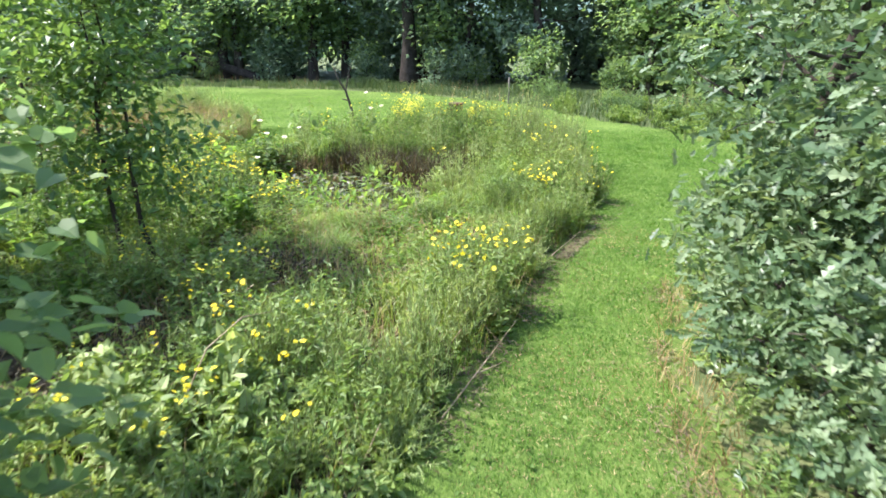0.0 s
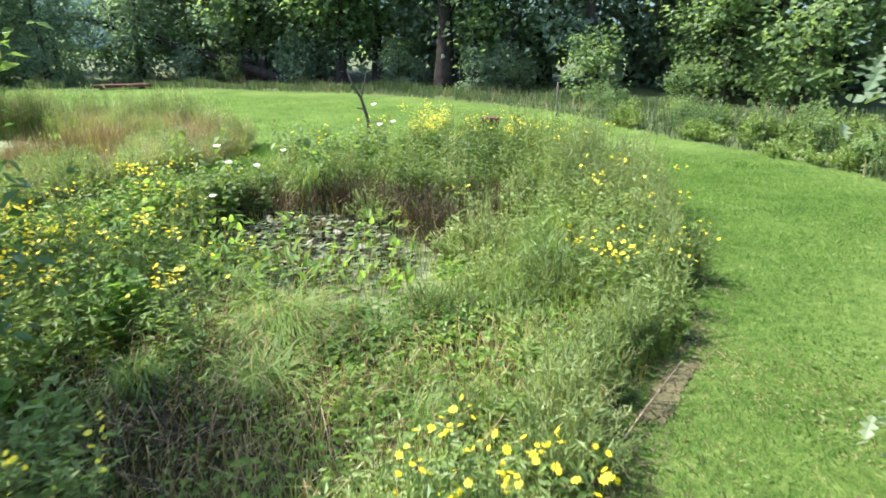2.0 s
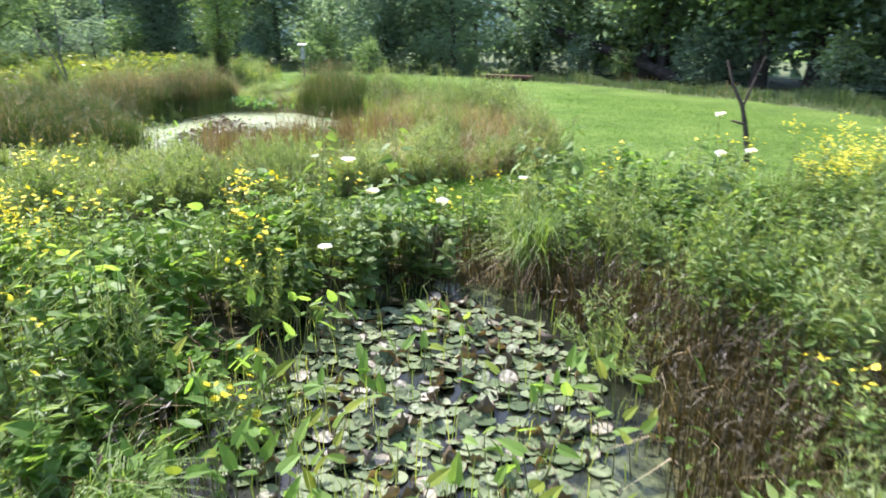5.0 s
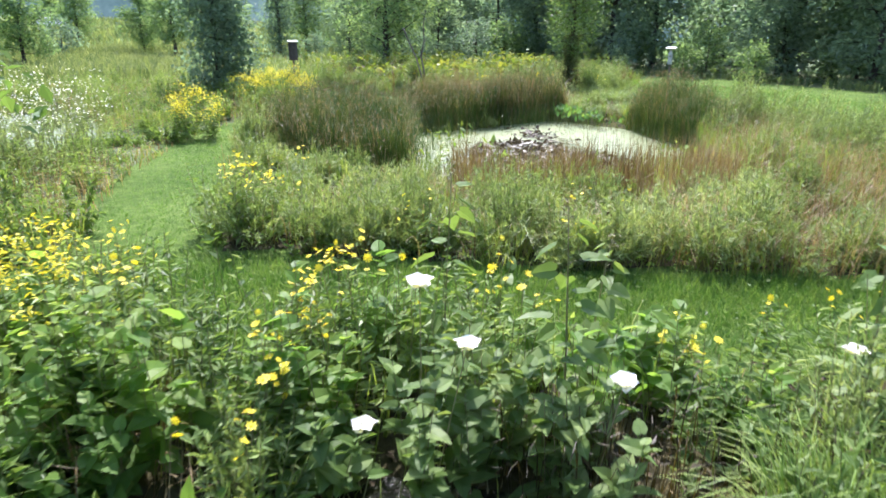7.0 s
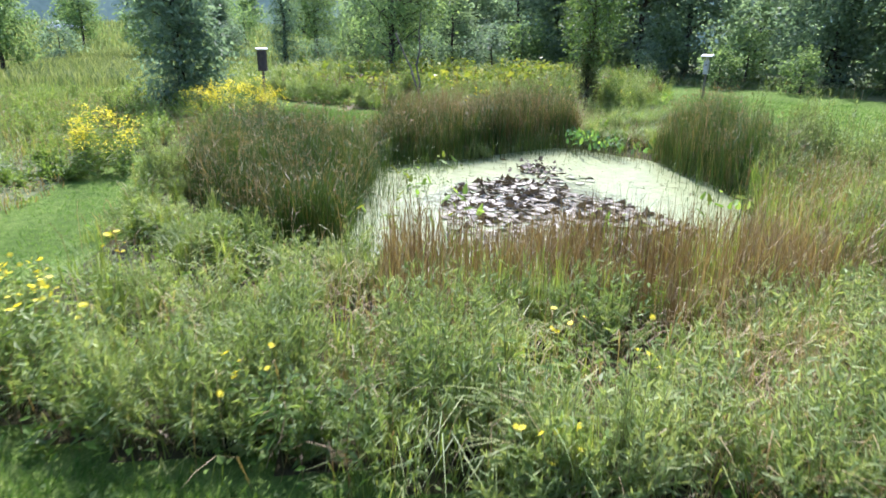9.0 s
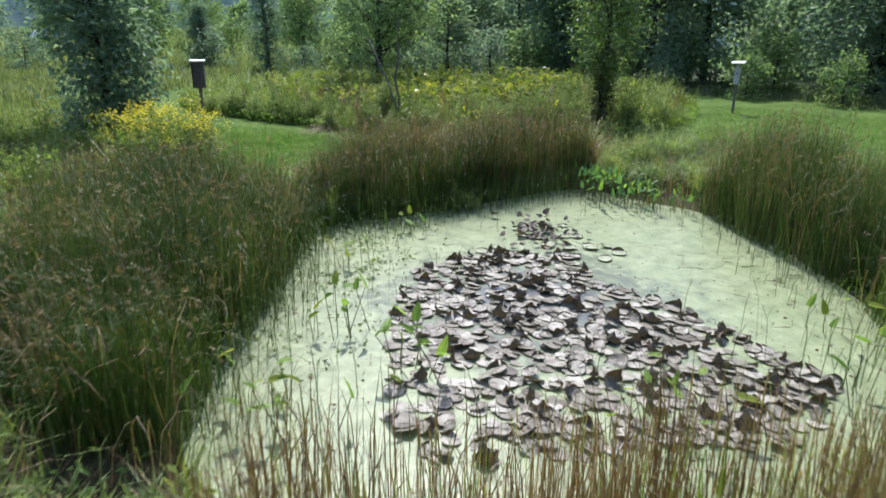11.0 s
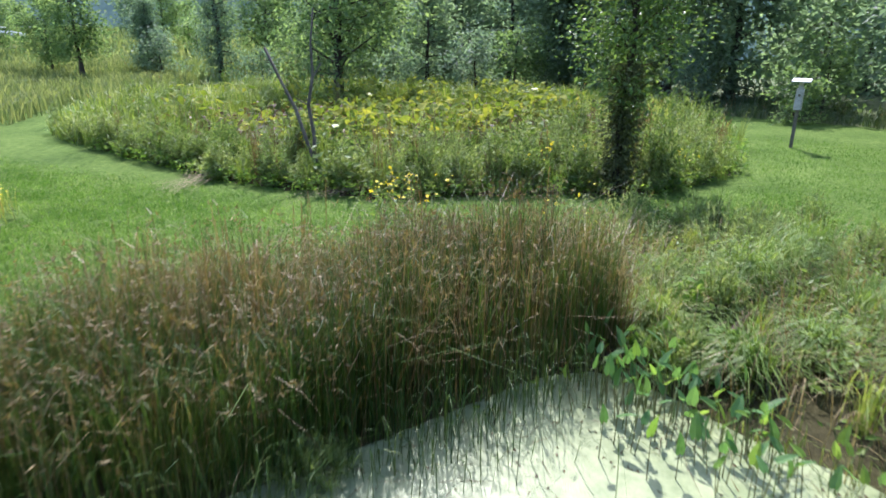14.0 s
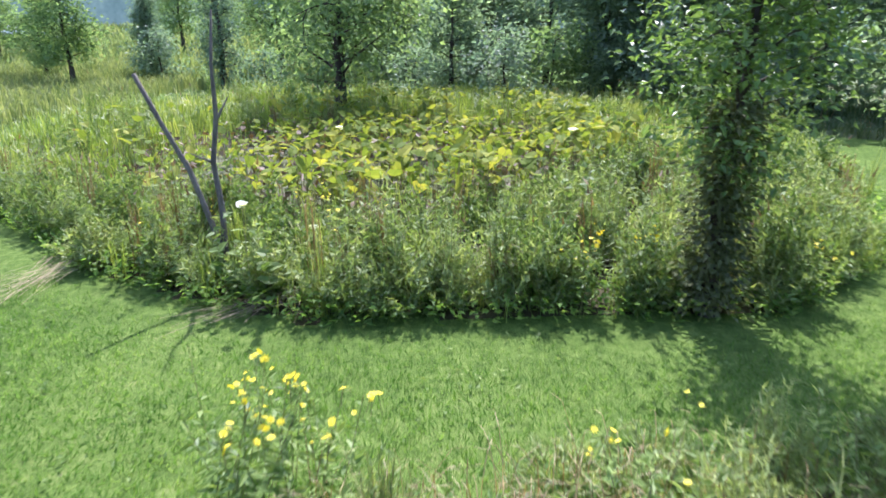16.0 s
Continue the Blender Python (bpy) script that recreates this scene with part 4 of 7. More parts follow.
goldenrod(-1.65, 21.9, 0.45, 1.68, 26, "tall goldenrod going to seed beside a wooden box", 0.3)
goldenrod(-2.1, 21.8, 0.5, 1.62, 34, "bushy golden yellow goldenrod by a lawn")
goldenrod(0.4, 20.6, 0.3, 1.85, 12, "upright yellow goldenrod in green growth", 0.6)
goldenrod(-6.6, 12.6, 0.7, 1.2, 36, "yellow goldenrod in leafy growth")


def tussock(x, y, radius, h, n, label, mat=SEDGE, width=0.009, name="sedge_tussock", old=(DRY_GRASS, "dry tan blades round the base")):
    """A fountain of arching blades from one crown."""
    ob = thing(name, label, "grass tussock", (x, y, 0), "grass tussocks")
    s = Soup()
    base = around(x, y, radius * 0.3, n) - (x, y, 0)
    az = rng.uniform(0, 6.28) + rng.normal(0, 1.0, n) + np.where(rng.uniform(0, 1, n) < 0.2, 3.1, 0)
    arching(s, base, az, h * rng.uniform(0.5, 1.1, n), radius * rng.uniform(0.2, 1.15, n), width, rng.uniform(0.4, 1.2, n))
    joined(part("blade_fountain", s, mat, ob))
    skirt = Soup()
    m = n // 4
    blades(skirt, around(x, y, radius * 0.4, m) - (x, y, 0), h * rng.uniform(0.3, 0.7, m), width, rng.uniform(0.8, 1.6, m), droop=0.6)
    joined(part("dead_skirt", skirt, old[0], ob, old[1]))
    return ob


for x, y, r, h, n, lab in (
    (-1.9, 11.7, 1.1, 0.5, 1000, "large arching pale green sedge tussock"),
    (-1.5, 10.4, 0.8, 0.45, 500, "arching pale green sedge tussock on damp ground"),
    (-2.6, 10.0, 0.55, 0.6, 400, "green sedge tussock beside dried mud"),
    (-0.6, 11.6, 0.6, 0.34, 260, "pale arching sedge tussock near a pond"),
    (0.2, 10.0, 0.5, 0.4, 200, "low pale sedge tussock in green weeds"),
    (-3.7, 17.25, 0.75, 1.0, 620, "bright green sedge tussock over a pond bank"),
    (-2.9, 12.6, 0.6, 0.5, 500, "tan sedge tussock beside a lily pond"),
    (-3.4, 11.5, 0.6, 0.6, 420, "half dry sedge tussock at a pond edge"),
    (-0.3, 6.0, 0.6, 0.55, 420, "long pale grass tussock near a path"),
    (1.15, 14.0, 0.7, 0.75, 520, "pale grass tussock leaning in feathery growth"),
    (1.35, 15.0, 0.7, 0.85, 480, "tall pale grass tussock in feathery growth"),
    (0.75, 13.2, 0.6, 0.5, 420, "low pale grass tussock beside a lily pond"),
):
    tussock(x, y, r, h, n, lab)


def mallow(x, y, h, n, flowers, label):
    """A marsh mallow: broad leaves on tall stems and wide white flowers at given heights."""
    ob = thing("marsh_mallow", label, "wildflower", (x, y, 0), "marsh mallows")
    lf, st = Soup(), Soup()
    base = around(x, y, 0.3, n) - (x, y, 0)
    flowers_stalks(lf, st, base, h * rng.uniform(0.7, 1.05, n), 16, 0.18, 0.13, 0.25, kind="wide")
    for fx, fy, fz in flowers:
        c = np.array([[fx - x, fy - y, fz]])
        stems(st, np.array([[0.1 * (fx - x), 0.1 * (fy - y), 0.0]]), c, 0.012)
        fl = Soup()
        for i in range(5):
            a = i * 1.2566 + fx
            way = round_way(np.array([a]), np.array([0.55]))
            wide_leaves(fl, c, way, 0.085, 0.115)
        part("flower", fl, WHITE, ob, "wide white flower")
    joined(part("foliage", lf, MALLOW, ob))
    joined(part("stem_growth", st, STEM, ob))
    return ob


def mallow_spire(x, y, h, lean, label):
    """One tall stalk with drooping broad leaves that shrink towards a budded tip."""
    ob = thing("marsh_mallow", label, "wildflower", (x, y, 0), "marsh mallows")
    st, bud = Soup(), Soup()
    k = np.linspace(0, 1, 7)
    line = np.column_stack([lean * h * k**2, 0.4 * lean * h * k, h * k])
    tube(st, line, 0.009 * (1.1 - 0.7 * k), 5)
    for f in np.arange(0.22, 0.96, 0.045):
        at = np.array([[lean * h * f * f, 0.4 * lean * h * f, h * f]])
        out = round_way(rng.uniform(0, 6.28, 1), np.array([0.35]))
        size = (0.27 - 0.15 * f) * rng.uniform(0.8, 1.2)
        stems(st, at, at + out * size * 0.5, 0.005)
        lf = Soup()
        wide_leaves(lf, at + out * size * 0.5, unit(out - UP * rng.uniform(0.3, 1.3)), size, size * 0.72)
        part("leaf", lf, MALLOW, ob)
    q = line[-1] + rng.normal(0, 1, (16, 3)) * (0.025, 0.025, 0.04)
    leaves(bud, q, round_way(rng.uniform(0, 6.28, 16), rng.uniform(0.2, 1.3, 16)), 0.035, 0.024)
    joined(part("bud", bud, STEM, ob))
    part("stalk", st, STEM, ob, smooth=True)
    return ob


mallow(-4.6, 15.5, 1.35, 9, [(-4.6, 15.48, 1.44), (-4.55, 15.72, 1.1)], "tall marsh mallow with white flowers above a pond")
mallow(-4.6, 16.5, 1.0, 8, [(-4.43, 16.55, 0.88)], "marsh mallow with one white flower at a pond bank")
mallow(-4.7, 15.0, 0.8, 7, [(-4.62, 15.18, 0.62)], "low marsh mallow with a white flower over dark water")
mallow(-3.0, 19.9, 1.6, 9, [(-3.0, 19.88, 1.67), (-2.5, 19.7, 1.3), (-2.8, 19.6, 1.25)], "tall marsh mallow with white flowers near a lawn")
mallow(-4.6, 18.4, 1.35, 7, [(-4.5, 18.0, 0.9)], "leafy marsh mallow with few flowers")
mallow_spire(-5.6, 15.77, 1.8, 0.05, "tall leafy marsh mallow spire with budded tip")
mallow_spire(-4.95, 16.45, 1.68, -0.06, "leafy marsh mallow spire above a pond bank")
mallow_spire(-6.1, 17.1, 1.15, 0.1, "short marsh mallow spire at a mown strip")
mallow_spire(-4.5, 18.9, 1.55, 0.03, "slender marsh mallow spire near a lawn")
mallow_spire(-4.75, 18.4, 1.45, -0.04, "slender marsh mallow spire with dull leaves")
mallow(-5.0, 16.0, 0.9, 12, [], "spreading marsh mallow with large pale leaves")
mallow(-7.0, 16.4, 0.9, 3, [], "single marsh mallow stalk at a mown strip")


# ---- water lilies and pond plants ----
def pad_mesh(curl, seed):
    """A notched round leaf, one unit across, with an upturned dark lip."""
    r = np.random.default_rng(seed)
    s, k = Soup(), 17
    t = np.linspace(0.12, 2 * np.pi - 0.12, k)
    wob = 0.46 * (1 + r.normal(0, 0.05, k) + 0.07 * np.sin(t * 2 + r.uniform(0, 6)) + 0.04 * np.sin(t * 5 + r.uniform(0, 6)))
    up = 0.012 + curl * (0.5 + 0.5 * np.sin(t + r.uniform(0, 6))) ** 3 * (1 + 0.25 * np.sin(t * 4 + r.uniform(0, 6)))
    ring = lambda f, z: np.stack([f * wob * np.cos(t), f * wob * np.sin(t), z], -1)  # noqa: E731
    rows = [ring(0.6, 0.022 * r.normal(0, 1, k)), ring(1.0, 0.012 + 0.012 * r.normal(0, 1, k)), ring(1.06, 0.012 + up * 0.5), ring(1.1 - 0.8 * np.clip(up - 0.12, 0, 1), 0.012 + up)]
    verts = np.concatenate([[[0, 0, 0.0]]] + rows)
    at = lambda j, i: 1 + j * k + i  # noqa: E731
    s.add(verts[: 1 + 2 * k][None], [(0, i + 1, i + 2) for i in range(k - 1)] + [f for i in range(k - 1) for f in ((at(0, i), at(1, i), at(1, i + 1)), (at(0, i), at(1, i + 1), at(0, i + 1)))], 0)
    lip = verts[1 + k :]
    s.add(lip[None], [f for j in range(2) for i in range(k - 1) for f in ((j * k + i, j * k + k + i, j * k + k + i + 1), (j * k + i, j * k + k + i + 1, j * k + i + 1))], 1)
    s.add((verts[: 1 + 2 * k] - (0, 0, 0.01))[None], [(0, i + 2, i + 1) for i in range(k - 1)], 1)
    return s


def lily(name_label, at, spots, mats, tilt, sizes, more=(), curls=(0.04, 0.12, 0.3, 0.1, 0.42, 0.6)):
    ob = thing("water_lily", name_label, "water lily", at)
    kinds = [pad_mesh(c, i).mesh("lily_pad", mats[i % len(mats)]) for i, c in enumerate(curls)]
    for i, (x, y) in enumerate(spots):
        pad = new("lily_pad", kinds[int(rng.integers(0, 6))])
        pad.parent = ob
        s = rng.uniform(*sizes)
        m = pose(x - at[0], y - at[1], rng.uniform(0.0, 0.02) + i % 5 * 0.004, rng.normal(0, tilt), rng.normal(0, tilt), rng.uniform(0, 360))
        pad.matrix_basis = m @ Matrix.Diagonal((s, s * rng.uniform(0.85, 1), s, 1))
    extra = Soup()
    for x, y in more:
        c = np.array([x - at[0], y - at[1], rng.uniform(-0.005, 0.02)])
        t = np.linspace(0.15, 6.13, 13) + rng.uniform(0, 6)
        s = rng.uniform(*sizes) / 2
        flat = np.stack([s * np.cos(t), s * np.sin(t), 0.02 * rng.normal(0, 1, 13) * s + 0.12 * s * np.cos(t + 1)], -1)
        extra.add((c + np.concatenate([[[0, 0, 0]], flat]))[None], [(0, i + 1, i + 2) for i in range(12)])
    if more:
        joined(part("crowded_pad", extra, mats[0][0], ob))
    return ob


def spread(poly, n, gap, keep=None):
    out = []
    lo, hi = np.min(poly, 0), np.max(poly, 0)
    for _ in range(n * 40):
        q = rng.uniform(lo, hi)
        if len(out) < n and inside(poly, q)[0] and (keep is None or rng.uniform() < keep(q[None])[0]) and all((q[0] - a) ** 2 + (q[1] - b) ** 2 > gap * gap for a, b in out):
            out.append((float(q[0]), float(q[1])))
    return out


PADS_B = [(-13.0, 18.3), (-13.6, 18.0), (-15.3, 18.1), (-16.9, 18.5), (-17.3, 19.1), (-17.6, 19.9), (-17.2, 20.7), (-16.2, 20.7), (-15.2, 21.4), (-13.6, 21.9), (-12.9, 21.0)]
PADS_A = [(-4.5, 15.1), (-4.1, 16.4), (-3.0, 16.5), (-1.9, 15.9), (-0.9, 14.6), (-0.9, 13.4), (-2.0, 12.7), (-2.6, 12.9), (-3.6, 14.0)]
lily("crowded grey-green lily pads with curled dark rims on a pond", (-15.6, 19.8, -0.045), spread(PADS_B, 299, 0.115), ([PAD_OLD, PAD_BACK],), 13.0, (0.125, 0.215), spread(PADS_B, 480, 0.085))
lily("overlapping pale green lily pads on dark water", (-2.4, 14.6, -0.045), spread(PADS_A, 298, 0.085), ([PAD, PAD_BACK], [PAD, PAD_BACK], [PAD_OLD, PAD_BACK], [PAD, PAD_BACK], [PAD, BROWN_LEAF], [PAD, PAD_BACK]), 17, (0.11, 0.19), spread(PADS_A, 480, 0.065))
crown = thing("lily_crown", "raised cluster of dark curled lily leaves", "water lily", (-18.4, 20.55, -0.05))
curled = []
for kind in range(4):
    s = Soup()
    wide_leaves(s, np.zeros((1, 3)), np.array([[1.0, 0.0, 0.1 * kind - 0.1]]), 1.0, 0.75 + 0.08 * kind)
    curled.append(s.mesh("leaf", PAD_BACK))
for k in range(96):
    lf = new("leaf", curled[k % 4])
    lf.parent = crown
    lf.matrix_basis = pose(rng.normal(0.15, 0.4), rng.normal(0, 0.25), rng.uniform(0.0, 0.1), rng.normal(0, 20), -rng.uniform(-12, 52), rng.uniform(0, 360)) @ Matrix.Scale(rng.uniform(0.07, 0.135), 4)
RING = [(-17.3, 19.2), (-17.7, 19.4), (-18.0, 20.0), (-18.9, 20.4), (-18.9, 21.0), (-18.2, 21.4), (-17.2, 21.5), (-16.8, 20.6)]
lily("loose flat lily pads with dark rims in duckweed", (-17.8, 20.0, -0.05), spread(RING, 20, 0.24), ([PAD_SUNK, PAD_BACK],), 3.0, (0.15, 0.24), curls=(0.03, 0.06, 0.1, 0.05, 0.14, 0.18))


def unit_leaf(seed):
    sp = Soup()
    wide_leaves(sp, np.zeros((1, 3)), np.array([[1.0, 0, 0]]), 1.0, 0.5)
    return sp.mesh("leaf", (LOTUS, BROAD, PICKEREL)[seed])


UNIT_LEAVES = [unit_leaf(i) for i in (1, 1, 1, 1, 0)]
DEEP_LEAVES = [unit_leaf(i) for i in (2, 2, 2, 2, 1)]
sp = Soup()
stems(sp, np.zeros((1, 3)), np.array([[0, 0, 1.0]]), 0.03)
UNIT_STALK = sp.mesh("stalk", STEM)


def arrow_plant(x, y, n, h, label, z=-0.06, size=0.15, kinds=UNIT_LEAVES, rise=(0, 70), sway=10):
    """Emergent pond plant: bare stalks each with one upright broad leaf."""
    ob = thing("arrowhead_plant", label, "pond plant", (x, y, z), "emergent pond plants")
    for _ in range(n):
        bx, by = rng.normal(0, 0.13 + 0.025 * min(n, 40) ** 0.5, 2)
        tall, tx, ty = h * rng.uniform(0.5, 1.1), rng.normal(0, sway), rng.normal(0, sway)
        m = pose(bx, by, 0, tx, ty, 0)
        stalk = new("stalk", UNIT_STALK)
        stalk.parent, stalk.matrix_basis = ob, m @ Matrix.Diagonal((0.4, 0.4, tall, 1))
        lf = new("leaf", kinds[int(rng.integers(0, 5))])
        lf.parent = ob
        lf.matrix_basis = m @ pose(0, 0, tall, 0, 0, rng.uniform(0, 360)) @ pose(0, 0, 0, 0, -rng.uniform(*rise), 0) @ Matrix.Scale(size * rng.uniform(0.7, 1.3), 4)
    return ob


for x, y, n, h, lab in (
    (-20.45, 22.25, 70, 0.5, "bright green pickerelweed at a pond corner"),
    (-19.8, 22.65, 44, 0.4, "green pickerelweed standing in duckweed"),
    (-19.3, 23.1, 14, 0.36, "small pickerelweed in shallow water"),
):
    arrow_plant(x, y, n, h, lab, size=0.15, kinds=DEEP_LEAVES, rise=(25, 88), sway=5)
for x, y, n, h, lab in (
    (-17.1, 17.55, 7, 0.35, "single arrowhead plant in duckweed"),
    (-18.45, 18.4, 4, 0.3, "small arrowhead plant near rushes"),
    (-15.0, 17.6, 9, 0.5, "arrowhead with yellowing leaves in duckweed"),
    (-14.2, 18.2, 12, 0.55, "arrowhead stalks in shallow water"),
    (-13.6, 17.2, 16, 0.5, "green arrowhead at a pond edge"),
    (-13.3, 22.0, 9, 0.5, "thin arrowhead stalks with yellowing leaves"),
    (-14.4, 22.6, 7, 0.45, "arrowhead plant near the duckweed rim"),
    (-13.2, 20.0, 10, 0.45, "arrowhead stalks among lily pads"),
):
    arrow_plant(x, y, n, h, lab)
for x, y, n, h, lab in (
    (-4.3, 14.7, 34, 0.4, "yellow-green arrowhead at a shaded bank"),
    (-3.6, 13.7, 40, 0.45, "bright arrowhead leaves over dark water"),
    (-3.4, 15.6, 14, 0.3, "arrowhead leaves among lily pads"),
    (-1.5, 15.6, 26, 0.35, "arrowhead leaves beside dead grass"),
    (-1.0, 14.2, 32, 0.4, "arrowhead with a few yellow leaves"),
    (-1.9, 12.8, 36, 0.35, "sparse arrowhead stalks in duckweed"),
    (-0.8, 13.1, 30, 0.3, "small arrowhead plants in shallow water"),
    (-2.9, 13.0, 26, 0.35, "arrowhead leaves beside a tussock"),
    (-2.6, 13.6, 20, 0.3, "crowded arrowhead leaves among lily pads"),
    (-2.0, 13.4, 18, 0.3, "low arrowhead leaves over lily pads"),
    (-3.0, 14.6, 13, 0.28, "loose arrowhead leaves on dark water"),
    (-1.7, 14.4, 14, 0.3, "tilted arrowhead leaves on dark water"),
    (-2.3, 15.2, 7, 0.25, "few low arrowhead leaves between pads"),
):
    arrow_plant(x, y, n, h, lab)

thin = Soup()
p = scatter(POND_A, 170, lambda q: np.clip(near(q, -1.4, 12.7, 1.1) + 0.5 * near(q, -0.5, 13.4, 0.7) + 0.5 * near(q, -3.6, 13.6, 0.8) + 0.15, 0, 1))
p[:, 2] = -0.08
blades(thin, p, rng.uniform(0.2, 0.5, len(p)), 0.008, rng.uniform(0.1, 0.6, len(p)))
stuff("pond_grass", thin, GRASS, "thin grass blades standing in shallow water", "grass")

shallow = lambda q: np.clip(near(q, -18.4, 17.6, 0.75) + near(q, -17.4, 17.6, 0.8) + near(q, -19.0, 18.6, 0.5) + 0.5 * near(q, -15.7, 17.3, 0.9), 0, 1)  # noqa: E731
weedy = Soup()
p = scatter(POND_B, 420, lambda q: shallow(q) * np.clip(0.4 + 0.8 * wave(q, 2.6, 7), 0.05, 1))
p[:, 2] = -0.042 + rng.uniform(0, 0.006, len(p))
leaves(weedy, p, round_way(rng.uniform(0, 6.28, len(p)), rng.uniform(0, 0.12, len(p))), rng.uniform(0.02, 0.07, len(p)), rng.uniform(0.015, 0.04, len(p)))
p = scatter(POND_B, 70, lambda q: shallow(q) * np.clip(0.3 + 0.9 * wave(q, 2.1, 3), 0.02, 1))
p[:, 2] = -0.08
arching(weedy, p, rng.uniform(0, 6.28, len(p)), rng.uniform(0.12, 0.5, len(p)), rng.uniform(0.05, 0.35, len(p)), 0.008, rng.uniform(0.2, 1.1, len(p)))
stuff("pond_weeds", weedy, MALLOW, "dark green weeds and grass in a shallow pond margin", "pond plants")

scum = Soup()
p = scatter(POND_B, 22, lambda q: 0.25 + 0.75 * np.exp(-edge_gap(POND_B, q) / 0.8))
p[:, 2] = -0.043
slivers(scum, p, round_way(rng.uniform(0, 6.28, len(p)), rng.uniform(0, 0.04, len(p))), rng.uniform(0.04, 0.3, len(p)), 0.007)
p = scatter(POND_B, 30, lambda q: 0.3 + 0.7 * np.exp(-edge_gap(POND_B, q) / 1.0))
p[:, 2] = -0.044
leaves(scum, p, round_way(rng.uniform(0, 6.28, len(p)), rng.uniform(0, 0.1, len(p))), rng.uniform(0.015, 0.05, len(p)), rng.uniform(0.01, 0.03, len(p)))
p = scatter(POND_B, 9, lambda q: np.exp(-edge_gap(POND_B, q) / 0.9) * np.where(q[:, 0] < -14, 1, 0.4))
p[:, 2] = -0.04
blades(scum, p, 0.012, 0.006, rng.uniform(20, 75, len(p)), droop=0.0)
stuff("floating_litter", scum, BROWN_LEAF, "bits of dead stem and leaf floating in duckweed", "litter")

# ---- bed round the duckweed pond ----
REEDS_BACK = [(-19.15, 17.35), (-19.4, 18.5), (-19.95, 19.7), (-20.5, 20.65), (-21.0, 21.6), (-21.4, 22.5), (-22.3, 22.8), (-22.9, 21.9), (-22.4, 19.5), (-21.5, 17.8), (-20.5, 16.9), (-19.6, 16.85)]
REEDS_WEST = [(-13.2, 16.6), (-14.2, 16.55), (-15.4, 16.75), (-16.8, 16.95), (-18.3, 17.1), (-18.9, 17.2), (-19.3, 16.2), (-19.6, 14.6), (-18.8, 13.3), (-17.2, 13.5), (-15.6, 14.1), (-14.2, 14.9), (-13.3, 15.7)]
REEDS_NORTH = [(-19.2, 23.5), (-17.7, 23.45), (-16.2, 23.4), (-15.2, 23.5), (-15.3, 24.6), (-17.4, 25.2), (-19.4, 25.0)]
REEDS_EAST = [(-15.2, 23.3), (-13.8, 22.8), (-12.6, 22.0), (-11.4, 21.4), (-10.2, 22.4), (-10.4, 24.0), (-13.0, 25.0), (-15.2, 24.9)]
REEDS_FRONT = [(-13.3, 17.2), (-10.8, 16.9), (-10.2, 19), (-10.3, 21.2), (-11.2, 22.6), (-13.0, 22.2), (-13.5, 19.8)]


REEDS_INNER = [(-13.3, 17.2), (-11.3, 17.0), (-11.0, 19), (-11.1, 21), (-11.6, 22.3), (-13.0, 22.2), (-13.5, 19.8)]


